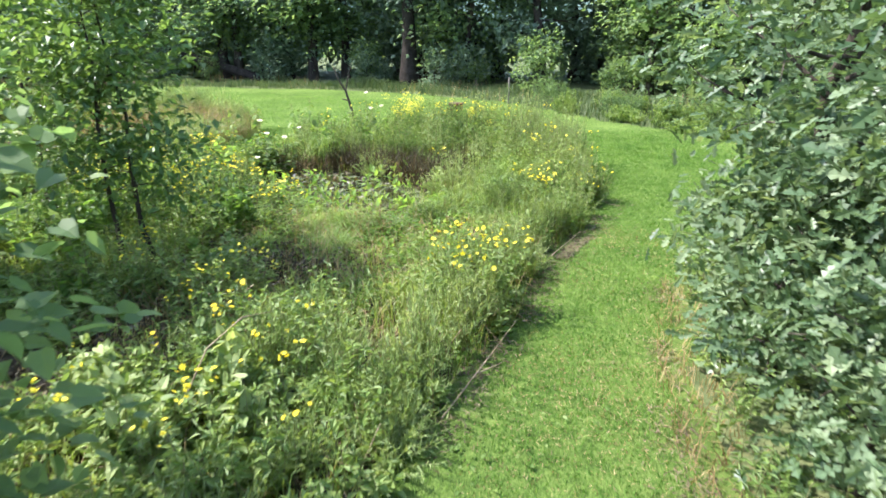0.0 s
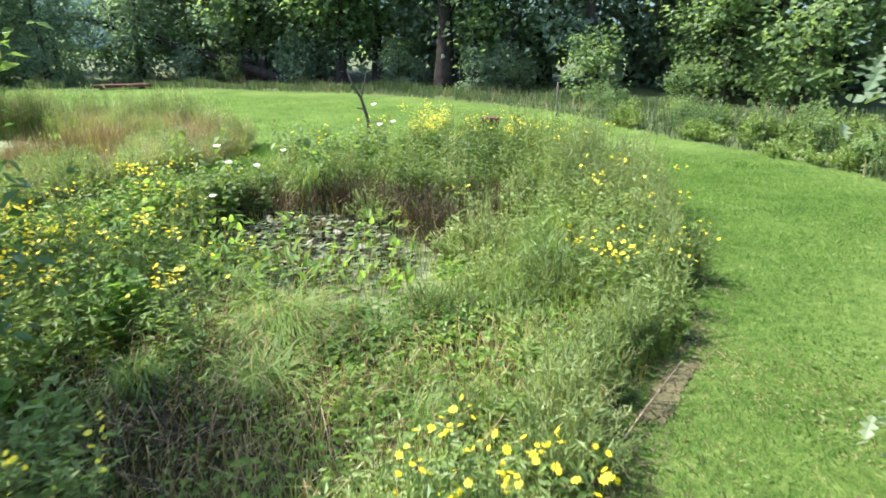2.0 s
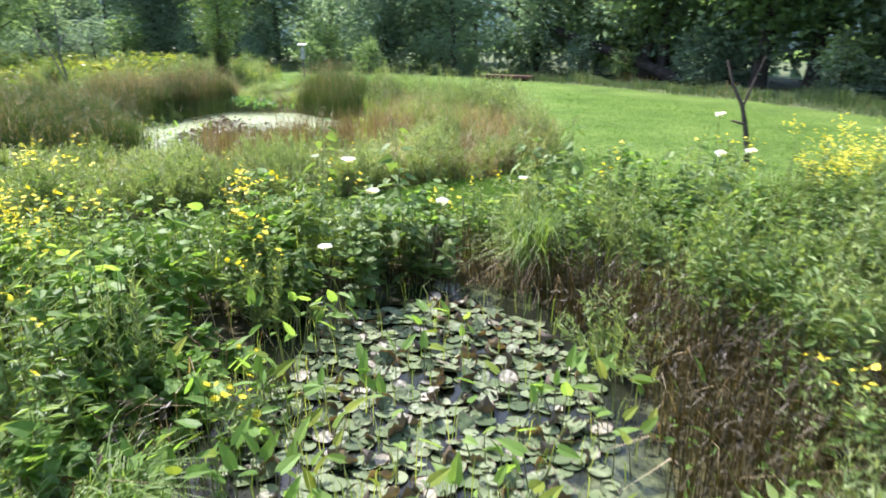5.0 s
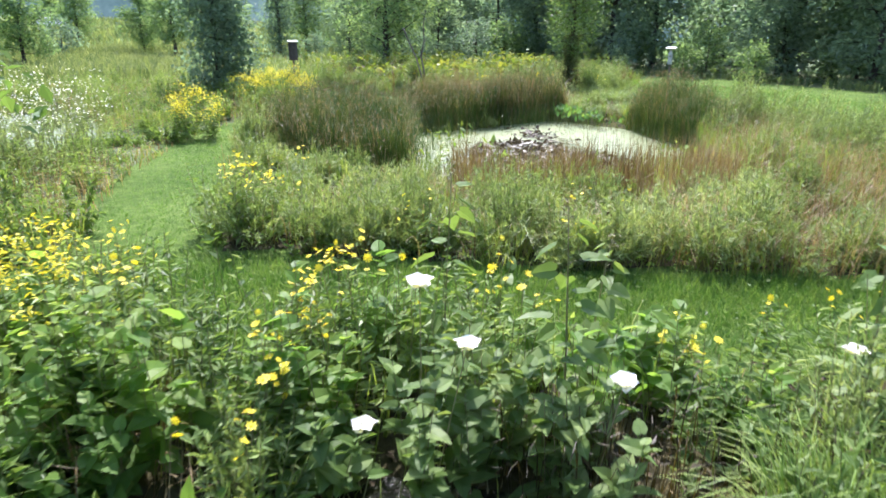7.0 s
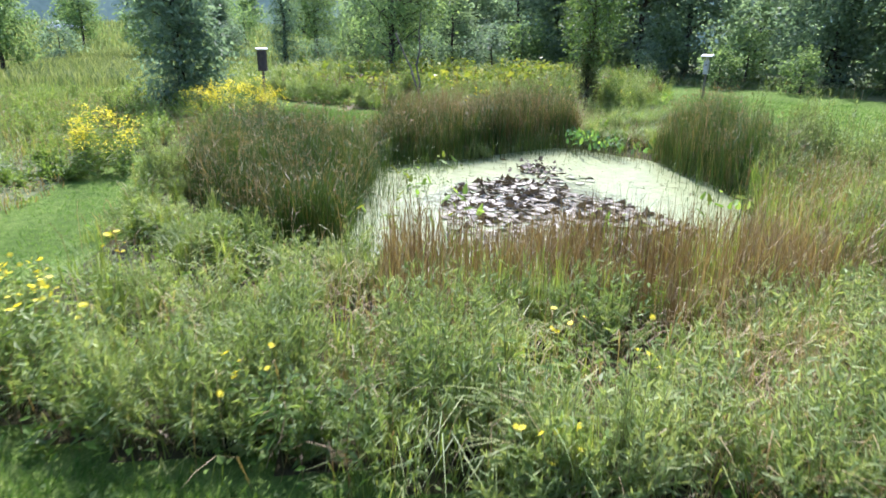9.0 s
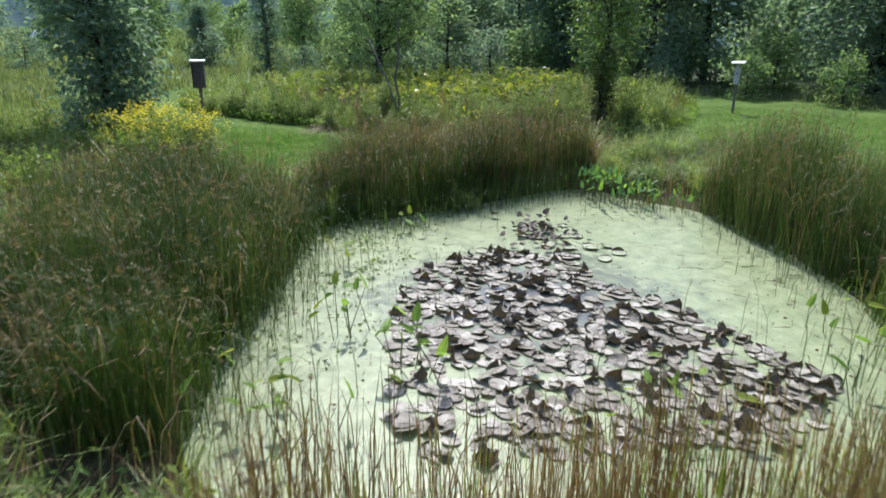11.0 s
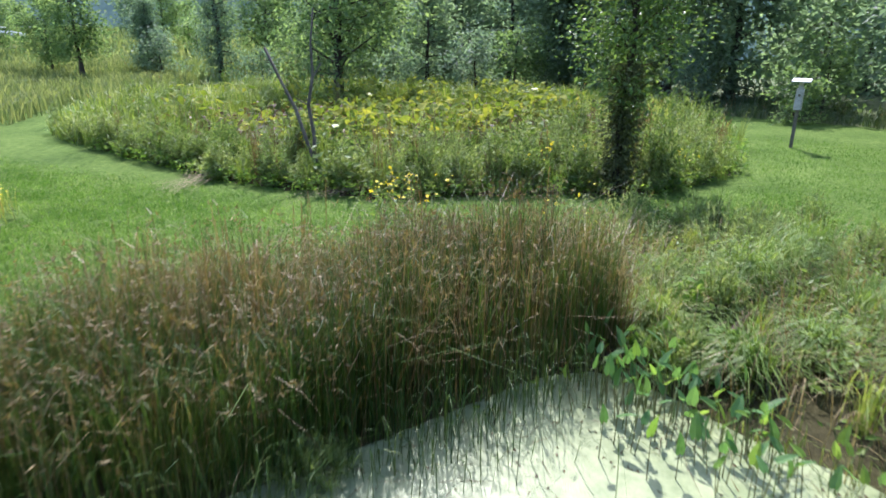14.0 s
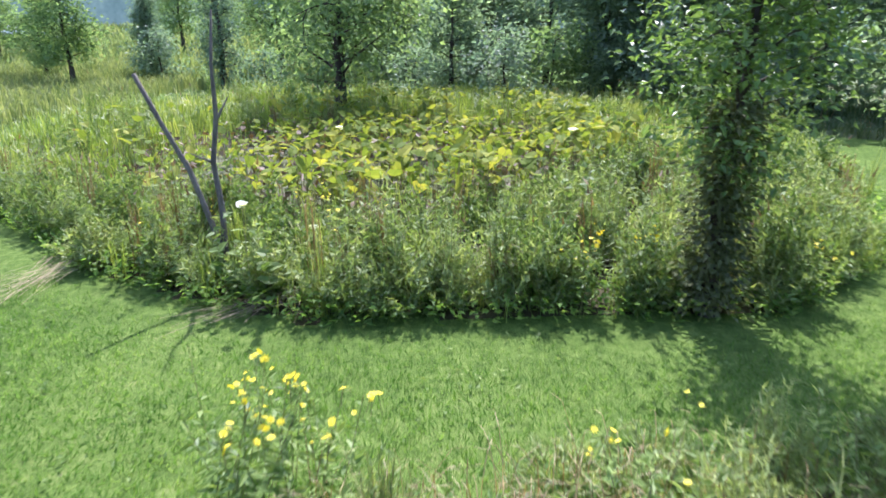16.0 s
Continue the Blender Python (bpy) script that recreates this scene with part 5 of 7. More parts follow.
def rushes(poly, per_m2, h, brown, label, thin=0.0):
    green, seed, arcs = Soup(), Soup(), Soup()
    p = scatter(poly, per_m2, (lambda q: np.clip(0.75 + 0.4 * wave(q, 1.6, 3) - thin, 0.05, 1)))
    hh = h * (1 + 0.16 * wave(p, 0.9, 8) + 0.15 * wave(p, 2.6, 2)) * rng.uniform(0.55, 1.14, len(p)) * np.where(edge_gap(POND_B, p) < -1.0, np.clip((edge_gap(poly, p) + 0.35) / 0.8, 0.5, 1), np.clip((edge_gap(poly, p) + 0.45) / 0.6, 0.8, 1))
    hh = hh * (1 - 0.3 * near(p, -13.8, 15.7, 1.4)) * (1 - 0.35 * near(p, -19.8, 16.9, 0.9))
    az = rng.uniform(0, 6.28, len(p))
    lean = np.abs(rng.normal(0, 0.24, len(p))) + (rng.uniform(0, 1, len(p)) < 0.1) * 0.5
    some = rng.uniform(0, 1, len(p)) < np.where(p[:, 0] > -17.5, 0.07, np.where(p[:, 0] < -20.4, 0.34, 0.13))
    bent = ~some & (rng.uniform(0, 1, len(p)) < 0.4)
    some_up = ~some & ~bent
    blades(green, p[some_up], hh[some_up], 0.009, lean[some_up], az=az[some_up], droop=0.12)
    arching(green, p[bent], az[bent], hh[bent] * 1.02, hh[bent] * rng.uniform(0.1, 0.5, bent.sum()), 0.0055, rng.uniform(0.2, 0.9, bent.sum()))
    tan = Soup()
    blades(tan, p[some], hh[some] * 1.07, 0.007, lean[some] * 1.2, az=az[some], droop=0.15)
    stuff("brown_rushes", tan, BROWN_RUSH, "brown rush stems in a green stand", "rushes")
    k = rng.uniform(0, 1, len(p)) < brown * np.where(p[:, 0] > -17.5, 0.6, 1)
    top = (p + UP * hh[:, None] * 0.86 + round_way(az) * (lean * hh * 0.75)[:, None])[k]
    for j in range(4):
        slivers(seed, top + rng.normal(0, 0.012, top.shape), unit(UP * 0.3 + rng.normal(0, 0.7, top.shape)), rng.uniform(0.03, 0.07, len(top)), 0.014)
    p2 = p[rng.uniform(0, 1, len(p)) < 0.055]
    arching(arcs, p2, rng.uniform(0, 6.28, len(p2)), h * rng.uniform(0.6, 1.0, len(p2)), h * rng.uniform(0.2, 0.6, len(p2)), 0.0042, rng.uniform(0.2, 1.0, len(p2)))
    stuff("bent_rushes", arcs, DRY_GRASS, "pale dry rush blades arching out of a stand", "rushes")
    stuff("rushes", green, RUSH, label, "rushes")
    stuff("rush_seed_heads", seed, SEED, "brown seed heads of rushes", "rushes")


rushes(REEDS_BACK, 1600, 1.42, 0.26, "dense stand of tall dark green rushes at a pond")
rushes(REEDS_WEST, 1150, 1.36, 0.24, "dense stand of dark green rushes along a pond bank")
rushes(REEDS_NORTH, 1200, 1.52, 0.24, "dense dark green rushes beside duckweed")
bent = Soup()
tufts(bent, scatter([(-20.2, 18.2), (-20.9, 20.4), (-21.5, 22.3), (-22.3, 22.6), (-22.8, 21.9), (-22.3, 19.6), (-21.4, 17.9)], 9), 26, 1.45, 0.75, 0.008, 0.8)
stuff("bent_rushes", bent, BROWN_RUSH, "tan bent rush tufts leaning out of a stand", "rushes")
fringe = Soup()
p = scatter(POND_B, 420, lambda q: np.exp(-edge_gap(POND_B, q) / np.where(q[:, 0] < -17.5, 0.26, 0.3)) * np.where(q[:, 0] < -17.5, 1.0, 0.7) * np.where(q[:, 1] > 22, 0.3, 1) * (q[:, 0] < -13.4))
p[:, 2] = -0.1
arching(fringe, p, rng.uniform(0, 6.28, len(p)), rng.uniform(0.25, 0.9, len(p)), rng.uniform(0.05, 0.5, len(p)), 0.007, rng.uniform(0.2, 1.1, len(p)))
stuff("rush_fringe", fringe, RUSH, "scattered rush blades standing in duckweed", "rushes")
BANK = lambda q: np.clip((q[:, 0] + 12.5) / 0.7, 0, 1) * (1 - 0.85 * np.clip((q[:, 0] + 10.9 + 0.4 * wave(q, 1.9, 3)) / 0.8, 0, 1))  # noqa: E731
p = scatter(REEDS_FRONT, 800, lambda q: np.clip(0.1 + BANK(q) * np.clip(0.5 + 0.8 * wave(q, 1.7, 1), 0.06, 1), 0.03, 1))
s = Soup()
blades(s, p, (0.95 + 0.25 * wave(p, 1.3, 2)) * rng.uniform(0.55, 1.25, len(p)), 0.009, np.abs(rng.normal(0, 0.22, len(p))), droop=0.2)
tufts(s, scatter(REEDS_FRONT, 2.2, lambda q: BANK(q)), 26, 0.7, 0.6, 0.008)
stuff("brown_rushes", s, BROWN_RUSH, "thin brown and tan rushes in shallow water", "rushes")
p = scatter(REEDS_FRONT, 300, lambda q: np.clip(0.08 + 0.7 * BANK(q) * np.clip(0.4 - 0.9 * wave(q, 1.7, 1), 0, 1), 0.02, 1))
s = Soup()
blades(s, p, rng.uniform(0.45, 1.0, len(p)), 0.009, np.abs(rng.normal(0, 0.25, len(p))))
tufts(s, scatter(REEDS_FRONT, 2.2, lambda q: 0.3 + 0.7 * (q[:, 0] > -11.4)), 30, 0.6, 0.5, 0.008)
stuff("rushes", s, GRASS, "scattered green rushes in shallow water", "rushes")

B_OFF = (POND_B, REEDS_BACK, REEDS_WEST, REEDS_NORTH)
green, tan = Soup(), Soup()
p = scatter(REEDS_EAST, 420, lambda q: np.clip(0.6 + 0.5 * wave(q, 1.5, 4), 0.1, 1))
k = rng.uniform(0, 1, len(p)) < 0.68
blades(green, p[k], rng.uniform(0.6, 1.25, k.sum()) * (1 + 0.15 * wave(p[k], 1.4, 3)), 0.01, rng.uniform(0.05, 0.6, k.sum()), droop=0.25)
arching(tan, p[~k], rng.uniform(0, 6.28, (~k).sum()), rng.uniform(0.6, 1.15, (~k).sum()), rng.uniform(0.1, 0.5, (~k).sum()), 0.008, rng.uniform(0.2, 0.9, (~k).sum()))
stuff("rushes", green, GRASS, "light green rushes and long grass beside a pond", "rushes")
stuff("dry_grass", tan, DRY_GRASS, "tan seeding grass among light green rushes", "grass")


def tall_b(p):
    h = 0.66 + 0.26 * wave(p, 0.9, 6) + 0.16 * wave(p, 2.3, 9)
    h = h + 0.55 * np.clip((p[:, 1] - 22.4) / 1.4, 0, 1) * np.clip((p[:, 0] + 21.2) / 1.5, 0, 1)
    return np.clip(h * np.clip(edge_gap(BED_B, p) / 0.3, 0.6, 1) * np.clip(-edge_gap(POND_B, p) / 0.7, 0.4, 1), 0.15, 1.5)


grass = Soup()
p = scatter(BED_B, 330, lambda q: np.clip(0.38 + 0.85 * wave(q, 1.5, 4), 0.03, 1) * np.where(q[:, 0] < -24, 0.7, 1) * (1 - 0.7 * near(q, -21.3, 24.2, 1.8)), 0.0, B_OFF + (REEDS_INNER,))
blades(grass, p, tall_b(p) * rng.uniform(0.35, 1.0, len(p)), 0.01, rng.uniform(0.2, 1.2, len(p)), droop=0.35)
tufts(grass, scatter(BED_B, 3.2, lambda q: np.clip(0.5 + 0.8 * wave(q, 1.2, 8), 0.05, 1) * np.where(q[:, 0] > -13, 1, 0.6), 0.05, B_OFF + (REEDS_INNER,)), 44, 0.62, 0.7, 0.009)
stuff("bed_grass", grass, GRASS, "long tangled green grass round a pond", "grass")
leaf, stem = Soup(), Soup()
p = scatter(BED_B, 2.6, lambda q: np.clip(0.8 + 0.6 * wave(q, 0.8, 1), 0.1, 1) * np.where(q[:, 0] > -13, 1, 0.3) * np.clip(1 - near(q, -23.4, 21.6, 1.3), 0, 1), 0.12, B_OFF + (REEDS_INNER,))
edge = np.array([(-24.9, 22.5), (-25.0, 23.2), (-24.8, 24.0), (-24.4, 24.7), (-24.9, 25.3), (-24.2, 23.4), (-24.6, 26.0), (-23.8, 25.4)])
p = np.concatenate([p, np.column_stack([edge, ground_z(edge)])])
mounds(leaf, stem, p, 44, 0.45, tall_b(p) * 1.15, 26, 0.105, 0.018, 0.4)
rim = rim_row(BED_B[:6], 0.42, 0.25, 0.6)
mounds(leaf, stem, rim, 40, 0.45, 0.86 + 0.22 * wave(rim, 1.1, 3), 26, 0.115, 0.02, 0.3)
north = scatter([(-9.2, 24.4), (-12.5, 25.9), (-17.8, 26.9), (-20.6, 27.2), (-19.8, 25.8), (-14.0, 25.3), (-10.6, 24.0)], 2.6)
mounds(leaf, stem, north, 30, 0.45, 1.58 + 0.22 * wave(north, 1.3, 3), 22, 0.12, 0.026, 0.3)
stuff("feathery_plants", leaf, GREY_FORB, "grey-green feathery plants leaning in long grass", "wildflowers")
leaf = Soup()
p, f = clumped(BED_B, 2.2, 8, 0.2, lambda q: np.clip(0.25 + 0.5 * wave(q, 0.9, 7) + 0.6 * (q[:, 0] < -21), 0, 1), 0.1, B_OFF + (REEDS_INNER,))
flowers_stalks(leaf, stem, p, tall_b(p) * f, 18, 0.14, 0.05, 0.2)
stuff("wildflower_stalks", leaf, FORB, "leafy green wildflower stalks in long grass", "wildflowers")
stuff("plant_stems", stem, STEM, "thin green and tan plant stems", "stems")
dry = Soup()
p = scatter(BED_B, 200, lambda q: np.clip(near(q, -11, 23.5, 2.2) + 1.3 * near(q, -9.3, 21.5, 1.8) + 0.9 * near(q, -8.5, 20.2, 1.2) + 0.5 * near(q, -10.5, 17, 1.5) + 0.4 * near(q, -14, 25.8, 2) + 0.4 * near(q, -21.5, 24.5, 2) + 1.3 * near(q, -23.3, 21.6, 1.2) + near(q, -23.7, 22.8, 0.8) + 0.05, 0, 1), 0.0, B_OFF)
arching(dry, p, rng.uniform(0, 6.28, len(p)), rng.uniform(0.35, 0.85, len(p)) * (1 + 0.45 * np.clip((p[:, 1] - 21.5) / 1.5, 0, 1) * (p[:, 0] > -19)), rng.uniform(0.1, 0.6, len(p)), 0.007, rng.uniform(0.2, 1.1, len(p)))
stuff("dry_grass", dry, DRY_GRASS, "tan and pinkish dry grass beside a pond", "grass")
low = Soup()
p = scatter(BED_B, 45, lambda q: np.where((q[:, 0] > -13) | (q[:, 0] < -20.5), 1, 0.25), -0.05, B_OFF)
leaves(low, p + UP * rng.uniform(0.02, 0.22, (len(p), 1)), round_way(rng.uniform(0, 6.28, len(p)), rng.uniform(0, 0.8, len(p))), rng.uniform(0.05, 0.13, len(p)), rng.uniform(0.03, 0.06, len(p)))
stuff("low_weeds", low, BROAD, "low green weeds under long grass", "weeds")
for x, y, r, h, n, k, lab in (
    (-10.2, 13.9, 0.7, 1.0, 46, 50, "yellow wildflowers at the corner of two mown paths"),
    (-8.4, 17.9, 0.2, 0.66, 6, 5, "few yellow flowers in long grass"),
    (-8.8, 16.2, 0.2, 0.8, 6, 5, "few yellow flowers in grey-green growth"),
    (-9.3, 18.8, 0.5, 0.7, 10, 7, "scattered yellow flowers in long grass"),
    (-24.75, 20.45, 0.55, 1.05, 26, 40, "yellow wildflowers at a lawn's edge"),
    (-24.3, 22.9, 0.3, 0.9, 12, 9, "yellow wildflowers in pale grass"),
):
    daisy_clump(x, y, r, h, n, k, lab)
leaf, stem = Soup(), Soup()
p = np.array([(-21.1, 22.75), (-21.7, 23.3), (-20.9, 23.2)])
mounds(leaf, stem, np.column_stack([p, ground_z(p)]), 18, 0.34, np.full(len(p), 0.6), 8, 0.13, 0.1, 0.2, "wide", rise=0.3)
stuff("broadleaf_plants", leaf, BROAD, "bright green broad-leaved plants at a pond corner", "wildflowers")
stuff("plant_stems", stem, STEM, "stems of broad-leaved plants", "stems")
leaf, stem = Soup(), Soup()
p = np.array([(-0.85, 21.35), (-0.35, 21.25), (-0.55, 20.95), (0.05, 21.5), (-1.1, 21.75), (-0.05, 21.05), (0.3, 21.2)])
mounds(leaf, stem, np.column_stack([p, ground_z(p)]), 22, 0.36, np.full(len(p), 1.12), 24, 0.12, 0.045, 0.15, "narrow", rise=0.5)
stuff("wildflower_stalks", leaf, FORB, "leafy growth round a wooden box", "wildflowers")
stuff("plant_stems", stem, STEM, "stems of leafy growth", "stems")
goldenrod(-24.6, 13.6, 0.9, 1.45, 70, "bushy yellow goldenrod beside a mown path")
goldenrod(-25.2, 12.6, 0.8, 1.3, 60, "wide yellow goldenrod in a southern bed")
goldenrod(-25.9, 14.0, 0.35, 1.35, 14, "upright yellow goldenrod below a nest box")
goldenrod(-18.5, 11.7, 0.6, 1.35, 44, "rounded yellow goldenrod at a path's edge")
for x, y, r, h, n, lab in (
    (-22.4, 24.4, 0.7, 0.7, 600, "pale arching sedge tussock by a pond corner"),
    (-21.4, 25.2, 0.8, 0.6, 600, "pale green sedge tussock in the sun"),
    (-20.9, 24.2, 0.6, 0.5, 500, "light green sedge tussock beside rushes"),
    (-18.2, 13.9, 0.6, 0.6, 420, "half dry sedge tussock before rushes"),
    (-19.55, 16.3, 0.6, 0.6, 420, "spiky half dry sedge tussock between two rush stands"),
    (-20.2, 15.5, 0.6, 0.55, 360, "light green sedge tussock beside tall rushes"),
    (-23.3, 25.8, 0.7, 0.7, 500, "tan sedge tussock near a lawn"),
    (-20.0, 24.6, 0.7, 0.65, 520, "pale sedge tussock behind a pond corner"),
    (-21.9, 23.8, 0.6, 0.6, 420, "bright green sedge tussock behind a pond"),
    (-19.4, 25.4, 0.7, 0.7, 420, "arching sedge tussock beside dark rushes"),
    (-22.6, 23.3, 0.6, 0.55, 360, "grey-green sedge tussock near rushes"),
    (-20.6, 23.3, 0.6, 0.5, 480, "pale arching sedge tussock over pond plants"),
    (-21.6, 22.9, 0.5, 0.55, 360, "pale green sedge tussock at the end of a rush stand"),
    (-20.2, 25.3, 0.8, 0.65, 560, "wide pale sedge tussock in long grass"),
    (-22.8, 25.0, 0.8, 0.7, 560, "pale yellow-green sedge tussock by a lawn"),
):
    # skirt blades coloured dark to stand for shaded gaps between tussocks
    tussock(x, y, r, h * (1.3 if y > 22 else 1), n, lab, old=(DARK_DRY, "dead blades round the base, darkened as shade"))


# ---- bed with yellowing pond leaves ----
def tall_c(p):
    h = 1.3 + 0.24 * wave(p, 0.7, 6) + 0.34 * wave(p, 1.9, 9)
    return np.clip(h * np.clip(edge_gap(BED_C, p) / 0.3, 0.6, 1) * np.clip(-edge_gap(POND_C, p) / 2.0, 0.36, 1), 0.2, 1.7)


leaf, stem = Soup(), Soup()
C_NEAR = lambda q: np.where(q[:, 0] > -34, 1.0, 0.12) * np.clip(1.2 - 1.2 * near(q, -37.0, 20.5, 3.2), 0, 1)  # noqa: E731
p = scatter(BED_C, 1.5, lambda q: C_NEAR(q) * np.clip(0.5 + 0.9 * wave(q, 1.2, 2), 0.05, 1), 0.16)
mounds(leaf, stem, p, 26, 0.5, tall_c(p), 22, 0.13, 0.055, 0.1, "narrow", rise=0.5)
stuff("wildflower_stalks", leaf, MALLOW, "dull green wildflower stalks in a tall bed", "wildflowers")
leaf = Soup()
p = scatter(BED_C, 2.4, lambda q: C_NEAR(q) * np.clip(0.45 + 1.6 * wave(q, 1.7, 5), 0.02, 1), 0.16)
mounds(leaf, stem, p, 30, 0.42, tall_c(p) * 0.95, 22, 0.125, 0.036, 0.06, rise=0.5)
rim = rim_row(BED_C[1:9], 0.42, 0.35, 0.7)
mounds(leaf, stem, rim, 34, 0.45, 0.95 + 0.3 * wave(rim, 1.6, 3), 24, 0.12, 0.034, 0.1, rise=0.5)
stuff("feathery_plants", leaf, GREY_FORB, "grey-green feathery plants in a tall bed", "wildflowers")
stuff("plant_stems", stem, STEM, "thin green and tan plant stems", "stems")
grass = Soup()
p = scatter(BED_C, 45, lambda q: C_NEAR(q) * np.clip(0.5 + 0.6 * wave(q, 1.3, 4), 0.02, 1), 0.0, (POND_C,))
blades(grass, p, np.clip(tall_c(p) * 0.7, 0.2, 1.0) * rng.uniform(0.4, 1.1, len(p)), 0.011, rng.uniform(0.15, 0.9, len(p)), droop=0.3)
p = scatter(BED_C, 70, lambda q: (q[:, 0] < -33.5) * np.clip(0.6 + 0.6 * wave(q, 0.8, 4), 0.1, 1), 0.0, (POND_C,))
blades(grass, p, np.clip(tall_c(p) * 0.9, 0.3, 1.3) * rng.uniform(0.5, 1.1, len(p)), 0.03, rng.uniform(0.15, 0.8, len(p)), droop=0.3)
tufts(grass, scatter(BED_C, 0.7, C_NEAR, 0.0, (POND_C,)), 30, 0.9, 0.6, 0.01)
stuff("bed_grass", grass, GRASS, "long green grass in a tall bed", "grass")
dry = Soup()
tufts(dry, scatter(BED_C, 1.3, lambda q: C_NEAR(q) * np.clip(0.2 + 1.2 * wave(q, 0.9, 11), 0, 1), 0.3, (POND_C,)), 22, 1.25, 0.5, 0.012)
p = scatter(BED_C, 9, lambda q: C_NEAR(q) * np.clip(0.2 + 1.2 * wave(q, 0.9, 11), 0, 1), 0.3, (POND_C,))
slivers(dry, p + UP * (tall_c(p) * rng.uniform(0.75, 1.05, len(p)))[:, None], round_way(rng.uniform(0, 6.28, len(p)), rng.uniform(0.4, 1.4, len(p))), rng.uniform(0.08, 0.2, len(p)), 0.04)
stuff("dry_seed_stalks", dry, BROWN_RUSH, "brown seeding stalks in a tall bed", "dead plants")
low = Soup()
p = scatter(BED_C, 260, lambda q: C_NEAR(q) * np.where(edge_gap(BED_C, q) < 0.9, 1, 0.35), -0.12, (POND_C,))
leaves(low, p + UP * rng.uniform(0.02, 0.3, (len(p), 1)), round_way(rng.uniform(0, 6.28, len(p)), rng.uniform(0, 0.8, len(p))), rng.uniform(0.06, 0.14, len(p)), rng.uniform(0.03, 0.07, len(p)))
stuff("low_weeds", low, BROAD, "low green weeds under tall growth", "weeds")
lot, stk, brn = Soup(), Soup(), Soup()
p = scatter(POND_C, 52, lambda q: np.clip(0.55 + 0.9 * wave(q, 1.4, 3), 0.05, 1) * np.where(inside(POND_C, q), 1, 0.55) * np.clip((q[:, 1] - 16.5) / 3, 0.12, 1), -2.0)
h = rng.uniform(0.2, 0.85, len(p)) + 0.6 * np.clip(-edge_gap(POND_C, p), 0, 1)
stems(stk, p * (1, 1, 0) - UP * 0.08, p * (1, 1, 0) + UP * h[:, None], 0.012)
wide_leaves(lot, p * (1, 1, 0) + UP * h[:, None], round_way(rng.uniform(0, 6.28, len(p)), rng.uniform(-1.1, 0.8, len(p))), rng.uniform(0.14, 0.3, len(p)), rng.uniform(0.13, 0.27, len(p)))
p = scatter(POND_C, 20, lambda q: np.clip(0.5 - 0.7 * wave(q, 1.0, 3), 0.15, 1), -1.0)
wide_leaves(brn, p * (1, 1, 0) + UP * rng.uniform(0.1, 0.7, (len(p), 1)), round_way(rng.uniform(0, 6.28, len(p)), rng.uniform(-1.2, 0.5, len(p))), rng.uniform(0.1, 0.22, len(p)), rng.uniform(0.08, 0.16, len(p)))
stuff("pond_leaves", lot, LOTUS, "broad yellow-green leaves standing over a marshy pond", "pond plants")
stuff("pond_leaf_stalks", stk, STEM, "bare stalks of broad pond leaves", "pond plants")
stuff("browned_pond_leaves", brn, BROWN_LEAF, "browned curling pond leaves", "pond plants")
for x, y, r, h, n, k, lab in (
    (-28.0, 23.4, 0.25, 0.9, 10, 12, "yellow wildflowers at the foot of a tall bed"),
    (-28.1, 24.2, 0.25, 1.0, 8, 9, "yellow wildflowers beside a leafy young tree"),
    (-28.0, 26.2, 0.25, 0.9, 8, 6, "few yellow wildflowers at a bed's corner"),
    (-29.0, 21.0, 0.9, 1.15, 16, 12, "scattered yellow wildflowers in a tall bed"),
    (-29.3, 18.2, 0.5, 1.0, 10, 6, "few yellow wildflowers under a dead sapling"),
):
    daisy_clump(x, y, r, h, n, k, lab)
for x, y, z in ((-28.3, 19.5, 1.3), (-30.1, 23.8, 1.85), (-29.0, 20.2, 0.8), (-30.6, 26.3, 1.4), (-33.0, 20.2, 1.5), (-29.4, 25.8, 1.35)):
    mallow(x, y, z * 0.9, 4, [(x, y, z)], "slender marsh mallow with a white flower")

# ---- southern bed ----
grass, dry = Soup(), Soup()
p = scatter(BED_SOUTH, 130, lambda q: np.where(q[:, 1] > 4, 1, 0.25) * np.clip(0.35 + 1.0 * wave(q, 0.9, 2), 0.04, 1), 0.0, (POND_S,))
hs = lambda q: np.clip((0.7 + 0.25 * wave(q, 0.7, 3)) * np.clip(edge_gap(BED_SOUTH, q) / 0.3, 0.6, 1) * (1 - 0.75 * near(q, -17.0, 10.6, 2.0)), 0.12, 1.1)  # noqa: E731
blades(grass, p, hs(p) * rng.uniform(0.5, 1.2, len(p)), 0.013, rng.uniform(0.15, 0.9, len(p)), droop=0.3)
stuff("bed_grass", grass, GRASS, "long green grass beside a mown path", "grass")
p = scatter(BED_SOUTH, 70, lambda q: np.where(q[:, 1] > 4, 1, 0.2) * np.clip(0.45 + 0.7 * near(q, -12, 10.6, 1.6) + 0.4 * near(q, -28, 10, 5) + 0.6 * wave(q, 0.8, 5), 0, 1), 0.0, (POND_S,))
blades(dry, p, hs(p) * rng.uniform(0.5, 1.2, len(p)), 0.012, rng.uniform(0.2, 1.0, len(p)), droop=0.4)
stuff("dry_grass", dry, DRY_GRASS, "tan dry grass beside a path", "grass")
reed = Soup()
p = scatter(POND_S, 9, lambda q: np.clip(0.25 + 0.75 * np.exp(-edge_gap(POND_S, q) / 0.7), 0, 1))
p[:, 2] = -0.06
tufts(reed, p, 16, 0.5, 0.4, 0.014)
